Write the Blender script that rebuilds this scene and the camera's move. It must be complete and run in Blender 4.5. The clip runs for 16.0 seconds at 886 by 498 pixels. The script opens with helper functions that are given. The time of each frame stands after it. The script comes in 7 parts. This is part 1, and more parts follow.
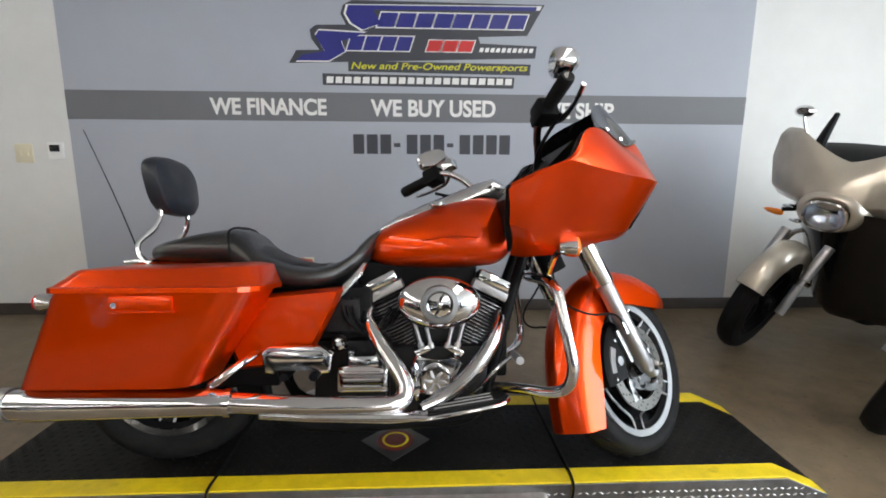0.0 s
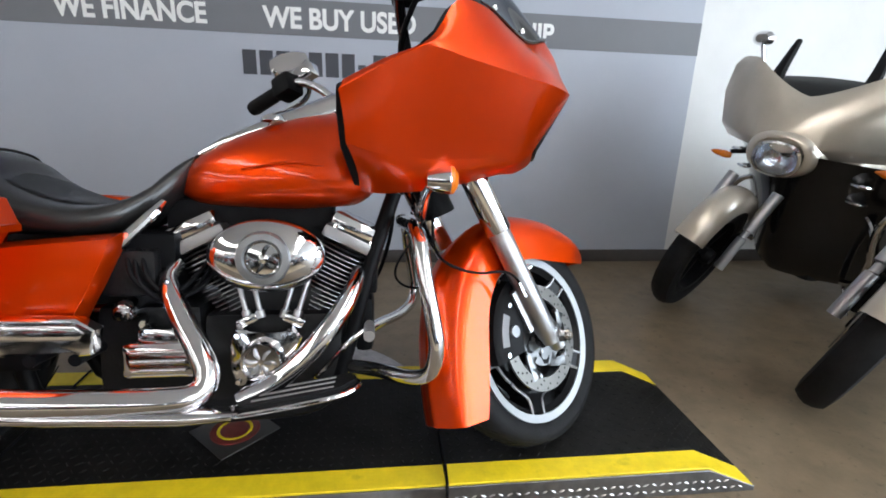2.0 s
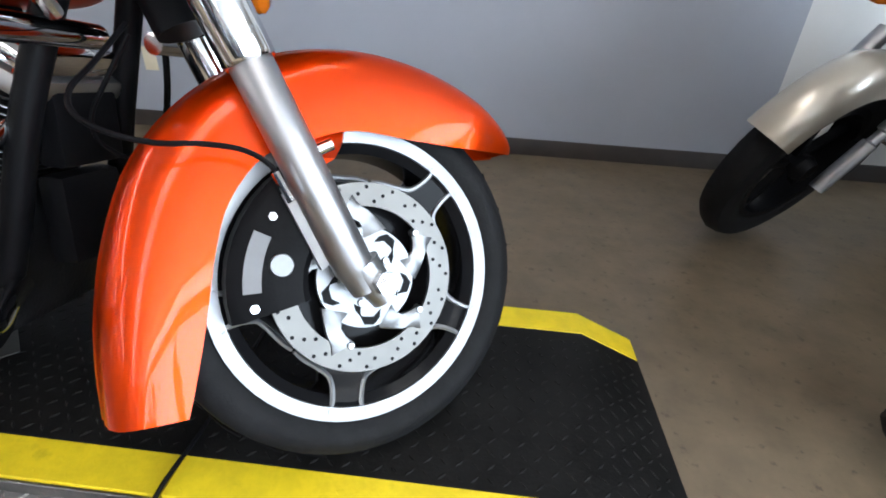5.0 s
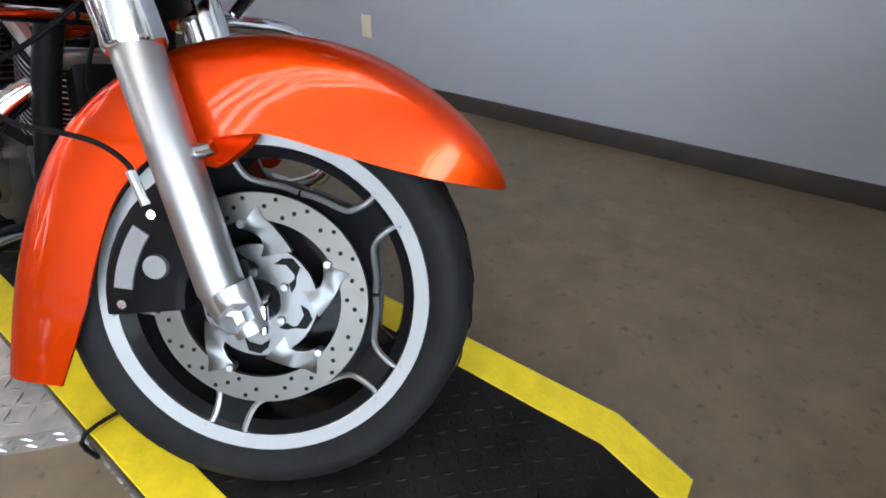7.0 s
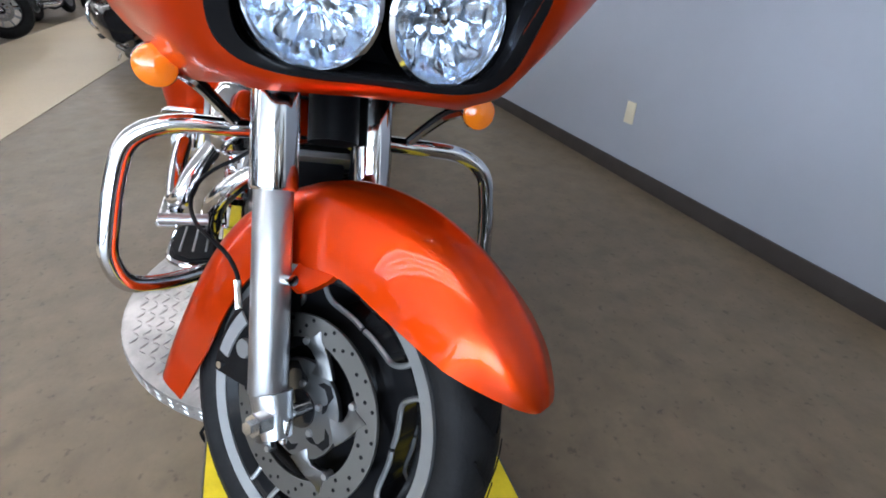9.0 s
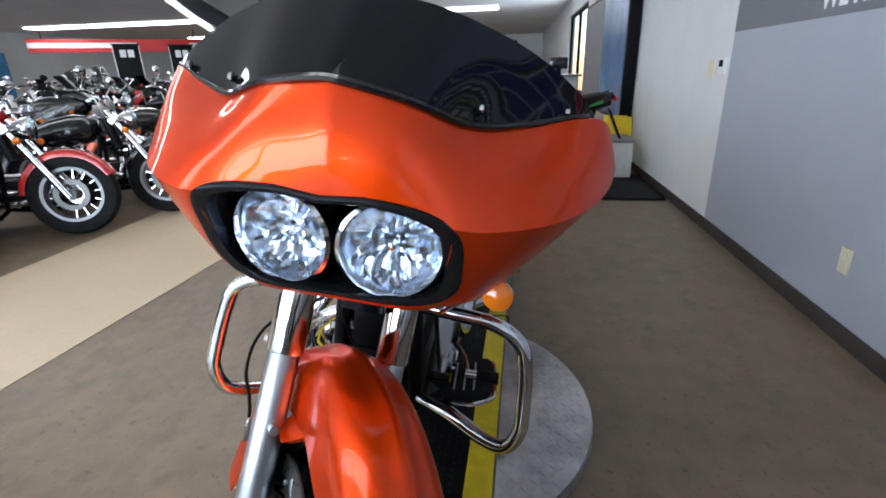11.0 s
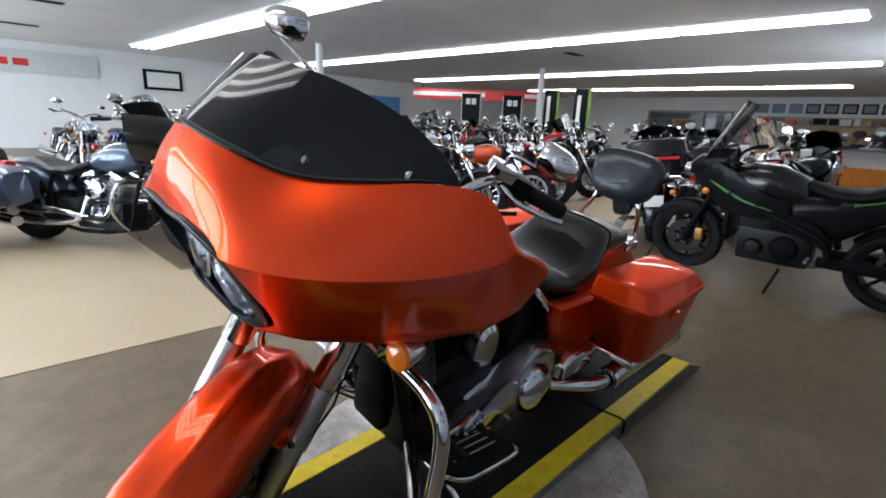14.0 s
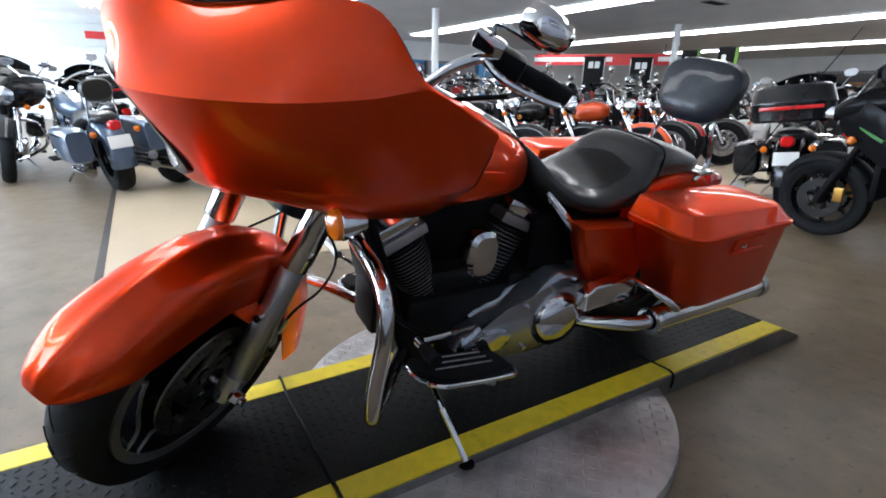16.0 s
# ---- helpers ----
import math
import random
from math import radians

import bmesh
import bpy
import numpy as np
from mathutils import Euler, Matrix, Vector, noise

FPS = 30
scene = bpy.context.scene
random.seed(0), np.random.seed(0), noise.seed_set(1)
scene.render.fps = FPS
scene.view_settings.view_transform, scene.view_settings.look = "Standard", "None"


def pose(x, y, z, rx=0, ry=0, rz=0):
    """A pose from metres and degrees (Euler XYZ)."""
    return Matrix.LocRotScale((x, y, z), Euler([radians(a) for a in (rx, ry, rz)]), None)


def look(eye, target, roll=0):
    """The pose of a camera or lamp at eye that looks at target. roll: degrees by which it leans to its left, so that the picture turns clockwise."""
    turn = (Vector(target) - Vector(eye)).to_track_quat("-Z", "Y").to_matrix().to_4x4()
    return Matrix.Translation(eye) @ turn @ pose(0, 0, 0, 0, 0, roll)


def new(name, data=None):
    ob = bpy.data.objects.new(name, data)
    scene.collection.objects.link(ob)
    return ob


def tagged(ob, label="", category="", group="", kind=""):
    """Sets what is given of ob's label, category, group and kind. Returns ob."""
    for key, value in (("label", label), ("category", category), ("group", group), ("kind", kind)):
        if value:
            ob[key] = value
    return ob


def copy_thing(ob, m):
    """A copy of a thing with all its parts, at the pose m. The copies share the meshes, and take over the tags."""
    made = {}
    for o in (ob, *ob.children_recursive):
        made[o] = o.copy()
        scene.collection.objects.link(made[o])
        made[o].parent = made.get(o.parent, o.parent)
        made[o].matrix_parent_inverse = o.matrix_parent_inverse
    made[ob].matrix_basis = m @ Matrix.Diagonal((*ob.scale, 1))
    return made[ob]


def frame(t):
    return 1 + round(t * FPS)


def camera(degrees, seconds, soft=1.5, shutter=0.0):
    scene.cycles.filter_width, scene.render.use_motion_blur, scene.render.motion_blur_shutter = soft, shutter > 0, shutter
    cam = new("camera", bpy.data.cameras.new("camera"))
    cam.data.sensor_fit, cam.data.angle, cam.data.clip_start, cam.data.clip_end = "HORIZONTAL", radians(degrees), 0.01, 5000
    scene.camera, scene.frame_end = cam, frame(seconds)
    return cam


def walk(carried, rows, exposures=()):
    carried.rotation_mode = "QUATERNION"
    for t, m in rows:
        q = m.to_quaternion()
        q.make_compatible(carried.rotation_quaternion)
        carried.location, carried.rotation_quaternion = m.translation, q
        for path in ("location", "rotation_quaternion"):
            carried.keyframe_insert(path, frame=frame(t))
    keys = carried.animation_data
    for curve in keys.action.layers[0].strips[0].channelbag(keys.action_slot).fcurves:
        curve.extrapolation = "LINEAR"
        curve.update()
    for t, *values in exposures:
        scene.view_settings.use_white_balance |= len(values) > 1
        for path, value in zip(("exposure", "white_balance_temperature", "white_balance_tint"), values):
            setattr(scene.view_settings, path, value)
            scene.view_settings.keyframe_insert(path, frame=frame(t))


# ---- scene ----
cam = camera(85.0, 16.0, soft=1.8)
PATH = [
    (0, (-0.759, -1.613, 1.107), (-0.667, 0.352, 0.745), 0.3),
    (0.5, (-0.654, -1.555, 1.097), (-0.548, 0.401, 0.696), 0.5),
    (1, (-0.578, -1.471, 1.069), (-0.411, 0.473, 0.631), 0.7),
    (1.5, (-0.493, -1.343, 1.034), (-0.281, 0.58, 0.527), 1.4),
    (2, (-0.43, -1.226, 1.0), (-0.183, 0.677, 0.438), 2.0),
    (2.5, (-0.346, -1.148, 0.961), (-0.087, 0.722, 0.303), 1.6),
    (3, (-0.193, -1.06, 0.922), (0.01, 0.785, 0.178), 1.6),
    (3.5, (-0.089, -0.956, 0.871), (0.055, 0.854, 0.033), 3.0),
    (4, (0.017, -0.843, 0.823), (0.097, 0.944, -0.072), 3.6),
    (4.5, (0.09, -0.732, 0.811), (0.103, 1.029, -0.138), 3.9),
    (5, (0.178, -0.647, 0.801), (0.058, 1.09, -0.183), 3.3),
    (7.5, (0.577, -0.215, 0.826), (-0.604, 0.966, -0.274), 0.8),
    (8, (0.604, -0.142, 0.861), (-0.763, 0.846, -0.212), 1.2),
    (8.5, (0.59, -0.067, 0.922), (-0.919, 0.736, -0.116), 1.9),
    (9, (0.584, -0.01, 0.987), (-1.035, 0.603, -0.015), 2.7),
    (9.5, (0.612, 0.092, 1.033), (-1.122, 0.463, 0.107), 1.8),
    (10, (0.64, 0.174, 1.091), (-1.157, 0.324, 0.225), 0.2),
    (12.5, (0.5, 0.761, 1.222), (-1.219, -0.135, 0.731), -1.4),
    (13, (0.448, 0.843, 1.205), (-1.153, -0.247, 0.707), -1.0),
    (13.5, (0.362, 0.929, 1.2), (-1.125, -0.307, 0.689), 1.2),
    (14, (0.281, 1.022, 1.191), (-1.114, -0.317, 0.677), 2.4),
    (14.5, (0.195, 1.132, 1.166), (-1.083, -0.317, 0.647), 2.6),
    (15, (0.141, 1.205, 1.113), (-1.028, -0.328, 0.582), 2.0),
    (15.5, (0.075, 1.213, 1.048), (-1.023, -0.36, 0.483), 1.4),
    (16, (0.003, 1.209, 0.984), (-0.995, -0.409, 0.362), 1.3),
]
walk(cam, [(t, look(eye, target, roll)) for t, eye, target, roll in PATH],
     [(0.0, -0.22, 6900, 10), (2.0, -0.07, 6500, 10), (3.5, 0.08, 6300, 10), (5.2, 0.05, 6300, 10), (7.5, 0.06, 6300, 10), (9.0, 0.08, 5950, 10), (10.2, 0.05, 5850, 10),
      (12.3, -0.13, 6100, 10), (14.0, -0.17, 6100, 10), (16.0, 0.12, 5950, 10)])

# ---- world and lights ----
ROOM_X0, ROOM_X1, ROOM_Y0, WALL_Y, CEIL = -26.0, 4.8, -16.6, 1.86, 2.78
world = bpy.data.worlds.new("sky")
scene.world = world
world.use_nodes = True
wn = world.node_tree.nodes
sky = wn.new("ShaderNodeTexSky")
sky.sky_type, sky.sun_disc = 'NISHITA', False
sky.sun_elevation, sky.sun_rotation = radians(35), radians(250)
world.node_tree.links.new(sky.outputs[0], wn["Background"].inputs[0])
wn["Background"].inputs[1].default_value = 0.15

WINDOW_POWER, TUBE_STRENGTH = 285.0, 9.0
for wy in (-2.2, -6.2, -10.2, -14.2):
    ld = bpy.data.lights.new("window_light", 'AREA')
    ld.shape, ld.size, ld.size_y, ld.energy, ld.color = 'RECTANGLE', 3.7, 2.3, WINDOW_POWER, (0.76, 0.88, 1.0)
    lo = new("window_light", ld)
    lo.matrix_world = look((ROOM_X1 - 0.02, wy, 1.40), (ROOM_X1 - 3, wy, 1.40))


ld = bpy.data.lights.new("window_light", 'AREA')
ld.shape, ld.size, ld.size_y, ld.energy, ld.color = 'RECTANGLE', 3.2, 1.7, 120.0, (0.84, 0.92, 1.0)
lo = new("window_light", ld)
lo.matrix_world = look((-12.0, WALL_Y - 0.03, 1.5), (-12.0, WALL_Y - 3, 1.4))


# ---- materials ----
def mat(name, color, rough=0.5, metal=0.0, coat=0.0, vary=0.0, vscale=8.0, bump=0.0, bscale=60.0, rvary=0.0,
        emit=0.0, transmission=0.0, color2=None, alpha=1.0, spec=0.5, flake=0.0):
    """A surface with noise in its colour, gloss and relief."""
    m = bpy.data.materials.new(name)
    m.use_nodes = True
    nt = m.node_tree
    b = nt.nodes["Principled BSDF"]
    b.inputs["Base Color"].default_value = (*color, 1)
    b.inputs["Roughness"].default_value = rough
    b.inputs["Metallic"].default_value = metal
    b.inputs["Coat Weight"].default_value = coat
    b.inputs["Coat Roughness"].default_value = 0.03
    b.inputs["Specular IOR Level"].default_value = spec
    b.inputs["Transmission Weight"].default_value = transmission
    if emit:
        b.inputs["Emission Color"].default_value = (*color, 1)
        b.inputs["Emission Strength"].default_value = emit
    tc = nt.nodes.new("ShaderNodeTexCoord")
    if vary or color2:
        n1 = nt.nodes.new("ShaderNodeTexNoise")
        n1.inputs["Scale"].default_value, n1.inputs["Detail"].default_value = vscale, 8
        n1.inputs["Roughness"].default_value = 0.65
        nt.links.new(tc.outputs["Object"], n1.inputs["Vector"])
        r = nt.nodes.new("ShaderNodeValToRGB")
        c2 = color2 or tuple(max(0, c * (1 - vary)) for c in color)
        r.color_ramp.elements[0].color = (*c2, 1)
        r.color_ramp.elements[1].color = (*color, 1) if color2 else (*[min(1, c * (1 + vary * 0.6)) for c in color], 1)
        r.color_ramp.elements[0].position, r.color_ramp.elements[1].position = 0.36, 0.64
        nt.links.new(n1.outputs["Fac"], r.inputs["Fac"])
        nt.links.new(r.outputs["Color"], b.inputs["Base Color"])
    if rvary:
        n2 = nt.nodes.new("ShaderNodeTexNoise")
        n2.inputs["Scale"].default_value, n2.inputs["Detail"].default_value = vscale * 0.7, 5
        nt.links.new(tc.outputs["Object"], n2.inputs["Vector"])
        mr = nt.nodes.new("ShaderNodeMapRange")
        mr.inputs["To Min"].default_value, mr.inputs["To Max"].default_value = max(0.01, rough - rvary), min(1, rough + rvary)
        nt.links.new(n2.outputs["Fac"], mr.inputs["Value"])
        nt.links.new(mr.outputs["Result"], b.inputs["Roughness"])
    if flake:
        vo = nt.nodes.new("ShaderNodeTexVoronoi")
        vo.inputs["Scale"].default_value = 900
        nt.links.new(tc.outputs["Object"], vo.inputs["Vector"])
        bp = nt.nodes.new("ShaderNodeBump")
        bp.inputs["Strength"].default_value, bp.inputs["Distance"].default_value = flake, 0.0004
        nt.links.new(vo.outputs["Color"], bp.inputs["Height"])
        nt.links.new(bp.outputs["Normal"], b.inputs["Normal"])
    elif bump:
        n3 = nt.nodes.new("ShaderNodeTexNoise")
        n3.inputs["Scale"].default_value, n3.inputs["Detail"].default_value = bscale, 6
        nt.links.new(tc.outputs["Object"], n3.inputs["Vector"])
        bp = nt.nodes.new("ShaderNodeBump")
        bp.inputs["Strength"].default_value, bp.inputs["Distance"].default_value = bump, 0.004
        nt.links.new(n3.outputs["Fac"], bp.inputs["Height"])
        nt.links.new(bp.outputs["Normal"], b.inputs["Normal"])
    return m


ORANGE = mat("orange_paint", (0.74, 0.053, 0.001), 0.33, 0.80, 0.55, vary=0.04, vscale=3, flake=0.04, spec=0.2)
ORANGE.node_tree.nodes["Principled BSDF"].inputs["Specular Tint"].default_value = (1.0, 0.45, 0.18, 1)
CHROME = mat("chrome", (0.66, 0.66, 0.675), 0.08, 1.0, rvary=0.05, vscale=14)
BRUSHED = mat("brushed_steel", (0.42, 0.42, 0.43), 0.40, 1.0, rvary=0.10, vscale=40)
ALUMIN = mat("cast_aluminium", (0.50, 0.51, 0.53), 0.34, 1.0, bump=0.15, bscale=160, rvary=0.1)
RIMS = mat("machined_rim", (0.30, 0.305, 0.312), 0.46, 0.85, rvary=0.08)
SATIN = mat("satin_silver", (0.26, 0.265, 0.275), 0.46, 0.85, rvary=0.08)
BLACKG = mat("gloss_black", (0.006, 0.006, 0.007), 0.16, 0.0, 0.4, rvary=0.06)
SPOKEB = mat("spoke_black", (0.008, 0.008, 0.009), 0.16, 0.0, rvary=0.04, spec=0.09)
BLACKM = mat("matt_black", (0.005, 0.005, 0.006), 0.46, vary=0.3, bump=0.12, bscale=220, spec=0.10)
ENGINE = mat("engine_black", (0.009, 0.009, 0.010), 0.40, 0.0, vary=0.3, vscale=20, bump=0.3, bscale=180, spec=0.22)
RUBBER = mat("tyre_rubber", (0.011, 0.011, 0.012), 0.66, vary=0.3, vscale=18, bump=0.25, bscale=120, spec=0.14)
LEATHER = mat("seat_vinyl", (0.011, 0.0105, 0.011), 0.36, coat=0.50, vary=0.25, vscale=30, bump=0.3, bscale=420, rvary=0.06, spec=0.35)
# black vinyl; the blue in its colour stands for the window's sheen
PADVIN = mat("backrest_blue_sheen", (0.010, 0.013, 0.020), 0.40, coat=0.30, vary=0.25, vscale=30, bump=0.3, bscale=300, rvary=0.06, spec=0.25)
LEATHER.node_tree.nodes["Principled BSDF"].inputs["Coat Roughness"].default_value = 0.12
# slight emission brightens the amber; no lit bulb sits behind it
AMBER = mat("amber_lens", (0.72, 0.17, 0.006), 0.10, 0.0, 0.8, emit=0.03)
REDLENS = mat("red_lens", (0.55, 0.012, 0.012), 0.14, 0.0, 0.5)
LENS = mat("clear_lens", (0.97, 0.98, 1.0), 0.02, transmission=1.0, coat=0.6)
LENS.node_tree.nodes["Principled BSDF"].inputs["IOR"].default_value = 1.02
REFLECTOR = mat("lamp_reflector", (0.55, 0.62, 0.72), 0.16, 0.97, bump=0.4, bscale=70)
CARRIER = mat("polished_carrier", (0.19, 0.193, 0.197), 0.32, 1.0, rvary=0.08, vscale=40)
DISCM = mat("disc_steel", (0.165, 0.160, 0.152), 0.44, 1.0, rvary=0.08, vscale=60)
SMOKE = mat("smoked_windshield", (0.004, 0.004, 0.005), 0.035, 0.0, 0.0, spec=0.30)
YELLOW = mat("yellow_paint", (0.80, 0.60, 0.012), 0.52, vary=0.10, vscale=22, bump=0.25, bscale=90, rvary=0.1)
DECK = mat("black_deck", (0.010, 0.0095, 0.009), 0.5, vary=0.4, vscale=9, bump=0.2, bscale=150, rvary=0.10, spec=0.1)
TREAD = mat("diamond_plate", (0.52, 0.51, 0.50), 0.34, 0.9, vary=0.25, vscale=7, rvary=0.14, bump=0.15, bscale=120)
PLATE = mat("tread_plate_ground", (0.20, 0.195, 0.19), 0.42, 0.9, vary=0.3, vscale=9, rvary=0.12, bump=0.15, bscale=120)
TURN = mat("turntable_top", (0.60, 0.57, 0.56), 0.44, 0.88, vary=0.2, vscale=5, rvary=0.14, bump=0.1, bscale=90)
FLOOR = mat("grey_floor", (0.192, 0.143, 0.090), 0.42, vary=0.15, vscale=9.0, bump=0.16, bscale=55, rvary=0.12)
AISLE = mat("tan_aisle", (0.54, 0.43, 0.285), 0.42, vary=0.04, vscale=1.2, bump=0.06, bscale=30, rvary=0.1)
WALLW = mat("white_wall", (0.70, 0.70, 0.69), 0.62, vary=0.05, vscale=1.6, bump=0.06, bscale=140)
WALLG = mat("grey_wall_paint", (0.375, 0.40, 0.46), 0.55, vary=0.04, vscale=1.2, bump=0.06, bscale=140)
STRIPE = mat("dark_grey_stripe", (0.155, 0.16, 0.175), 0.55, vary=0.05, vscale=2, bump=0.05, bscale=140)
POLISH = mat("polished_cover", (0.44, 0.46, 0.50), 0.26, 0.9, rvary=0.08)
CEILM = mat("ceiling_paint", (0.84, 0.835, 0.825), 0.8, vary=0.06, vscale=1.0, bump=0.1, bscale=70)
BASEB = mat("baseboard_vinyl", (0.045, 0.036, 0.032), 0.5, vary=0.2)
LETW = mat("white_lettering", (0.80, 0.80, 0.79), 0.5)
LETD = mat("dark_lettering", (0.045, 0.048, 0.06), 0.5)
EMBR = mat("emblem_red", (0.16, 0.018, 0.014), 0.35, vary=0.3, vscale=40)
BLUE = mat("sign_blue", (0.018, 0.022, 0.20), 0.45, vary=0.1)
SIGNRED = mat("sign_red", (0.55, 0.022, 0.022), 0.45, vary=0.08)
SIGNYEL = mat("sign_yellow", (0.65, 0.62, 0.03), 0.45)
TUBE = mat("lamp_diffuser", (1.0, 0.98, 0.955), 0.4, emit=TUBE_STRENGTH)
PLASTW = mat("ivory_plastic", (0.72, 0.66, 0.50), 0.4)
GREY = mat("grey_plastic", (0.20, 0.20, 0.21), 0.5, vary=0.1)



def speck(m, scale, low, start=0.30, end=0.42):
    """Darker flecks over the colour of a surface."""
    nt = m.node_tree
    b = nt.nodes["Principled BSDF"]
    tc = nt.nodes.new("ShaderNodeTexCoord")
    n = nt.nodes.new("ShaderNodeTexNoise")
    n.inputs["Scale"].default_value, n.inputs["Detail"].default_value, n.inputs["Roughness"].default_value = scale, 4, 0.6
    nt.links.new(tc.outputs["Object"], n.inputs["Vector"])
    r = nt.nodes.new("ShaderNodeValToRGB")
    r.color_ramp.elements[0].position, r.color_ramp.elements[1].position = start, end
    r.color_ramp.elements[0].color, r.color_ramp.elements[1].color = (low, low, low, 1), (1, 1, 1, 1)
    nt.links.new(n.outputs["Fac"], r.inputs["Fac"])
    mix = nt.nodes.new("ShaderNodeMix")
    mix.data_type, mix.blend_type = 'RGBA', 'MULTIPLY'
    mix.inputs[0].default_value = 1.0
    old = b.inputs["Base Color"].links[0].from_socket
    nt.links.new(old, mix.inputs[6])
    nt.links.new(r.outputs["Color"], mix.inputs[7])
    nt.links.new(mix.outputs[2], b.inputs["Base Color"])


speck(FLOOR, 34, 0.60, 0.31, 0.40)
speck(FLOOR, 7, 0.80, 0.30, 0.46)
speck(FLOOR, 1.1, 0.86, 0.35, 0.65)
speck(AISLE, 30, 0.93, 0.30, 0.50)
speck(TURN, 5, 0.70, 0.36, 0.60)
speck(YELLOW, 14, 0.78, 0.30, 0.40)
speck(TREAD, 6, 0.65, 0.36, 0.56)

# ---- mesh helpers ----
def finish(bm, angle=35):
    bmesh.ops.recalc_face_normals(bm, faces=bm.faces)
    me = bpy.data.meshes.new("m")
    bm.to_mesh(me)
    bm.free()
    for p in me.polygons:
        p.use_smooth = True
    me.set_sharp_from_angle(angle=radians(angle))
    return me


def part(name, bm, material, parent=None, label="", angle=35):
    """One bmesh as one mesh object, under a thing or a part."""
    me = finish(bm, angle)
    me.name = name
    me.materials.append(material)
    ob = new(name, me)
    if parent is not None:
        ob.parent = parent
    if label:
        tagged(ob, label)
    return ob


def thing(name, label, category, m=None, group="", kind=""):
    ob = new(name)
    ob.empty_display_size = 0.1
    if m is not None:
        ob.matrix_world = m
    return tagged(ob, label, category, group, kind)


def solid(name, bm, material, label, category="", kind="", angle=35, group=""):
    return tagged(part(name, bm, material, None, "", angle), label, category, group, kind)


def box(x0, x1, y0, y1, z0, z1, bevel=0.0, seg=2, bm=None):
    bm = bm or bmesh.new()
    vs = [bm.verts.new((x, y, z)) for z in (z0, z1) for y in (y0, y1) for x in (x0, x1)]
    fs = [bm.faces.new([vs[i] for i in f]) for f in ((0, 2, 3, 1), (4, 5, 7, 6), (0, 1, 5, 4), (2, 6, 7, 3), (0, 4, 6, 2), (1, 3, 7, 5))]
    if bevel:
        es = list({e for f in fs for e in f.edges})
        bmesh.ops.bevel(bm, geom=es, offset=bevel, segments=seg, affect='EDGES', profile=0.6)
    return bm


def moved(bm, m):
    bmesh.ops.transform(bm, matrix=m, verts=bm.verts)
    return bm


def catmull(pts, n):
    """A smooth line through the points, n steps a span."""
    P = [Vector(p) for p in pts]
    out = []
    for i in range(len(P) - 1):
        p0, p1, p2, p3 = P[max(i - 1, 0)], P[i], P[i + 1], P[min(i + 2, len(P) - 1)]
        for k in range(n):
            t = k / n
            out.append(0.5 * ((2 * p1) + (p2 - p0) * t + (2 * p0 - 5 * p1 + 4 * p2 - p3) * t * t + (3 * p1 - p0 - 3 * p2 + p3) * t ** 3))
    out.append(P[-1])
    return out


def tube(pts, r, seg=12, n=6, bm=None, cap=True, smooth=True):
    """A round bar along points; r a number or one per point."""
    bm = bm or bmesh.new()
    line = catmull(pts, n) if smooth and len(pts) > 2 else [Vector(p) for p in pts]
    rs = [r] * len(pts) if not isinstance(r, (list, tuple)) else list(r)
    rings, side = [], None
    for i, p in enumerate(line):
        d = (line[min(i + 1, len(line) - 1)] - line[max(i - 1, 0)]).normalized()
        side = (side - d * side.dot(d)).normalized() if side and (side - d * side.dot(d)).length > 1e-4 else d.orthogonal().normalized()
        up = d.cross(side)
        u = i / (len(line) - 1) * (len(rs) - 1)
        k = min(int(u), len(rs) - 2)
        rad = rs[k] + (rs[k + 1] - rs[k]) * (u - k)
        rings.append([bm.verts.new(p + (side * math.cos(a) + up * math.sin(a)) * rad) for a in (2 * math.pi * j / seg for j in range(seg))])
    skin(bm, rings, True, cap)
    return bm


def skin(bm, rings, closed=True, cap=True):
    n = len(rings[0])
    for a, b in zip(rings, rings[1:]):
        for j in range(n if closed else n - 1):
            k = (j + 1) % n
            bm.faces.new((a[j], a[k], b[k], b[j]))
    if cap and closed:
        bm.faces.new(rings[0][::-1])
        bm.faces.new(rings[-1])


def loft(rings, cap=True, closed=True, bm=None):
    bm = bm or bmesh.new()
    skin(bm, [[bm.verts.new(p) for p in r] for r in rings], closed, cap)
    return bm


def lathe(profile, seg=32, m=None, bm=None, cap=False):
    """Profile of (radius, along y); turned about the y axis."""
    own = bmesh.new()
    rings = []
    for r, y in profile:
        rings.append([own.verts.new((r * math.cos(a), y, r * math.sin(a))) for a in (2 * math.pi * j / seg for j in range(seg))])
    skin(own, rings, True, cap)
    if m is not None:
        moved(own, m)
    if bm is None:
        return own
    me = bpy.data.meshes.new("t")
    own.to_mesh(me)
    own.free()
    bm.from_mesh(me)
    bpy.data.meshes.remove(me)
    return bm


def joined(*bms):
    out = bmesh.new()
    for b in bms:
        me = bpy.data.meshes.new("t")
        b.to_mesh(me)
        b.free()
        out.from_mesh(me)
        bpy.data.meshes.remove(me)
    return out


def oval(cx, cz, rx, rz, n=32, power=2.0):
    """Points of a rounded outline in the x-z plane."""
    out = []
    for j in range(n):
        a = 2 * math.pi * j / n
        c, s = math.cos(a), math.sin(a)
        out.append((cx + rx * math.copysign(abs(c) ** (2 / power), c), cz + rz * math.copysign(abs(s) ** (2 / power), s)))
    return out


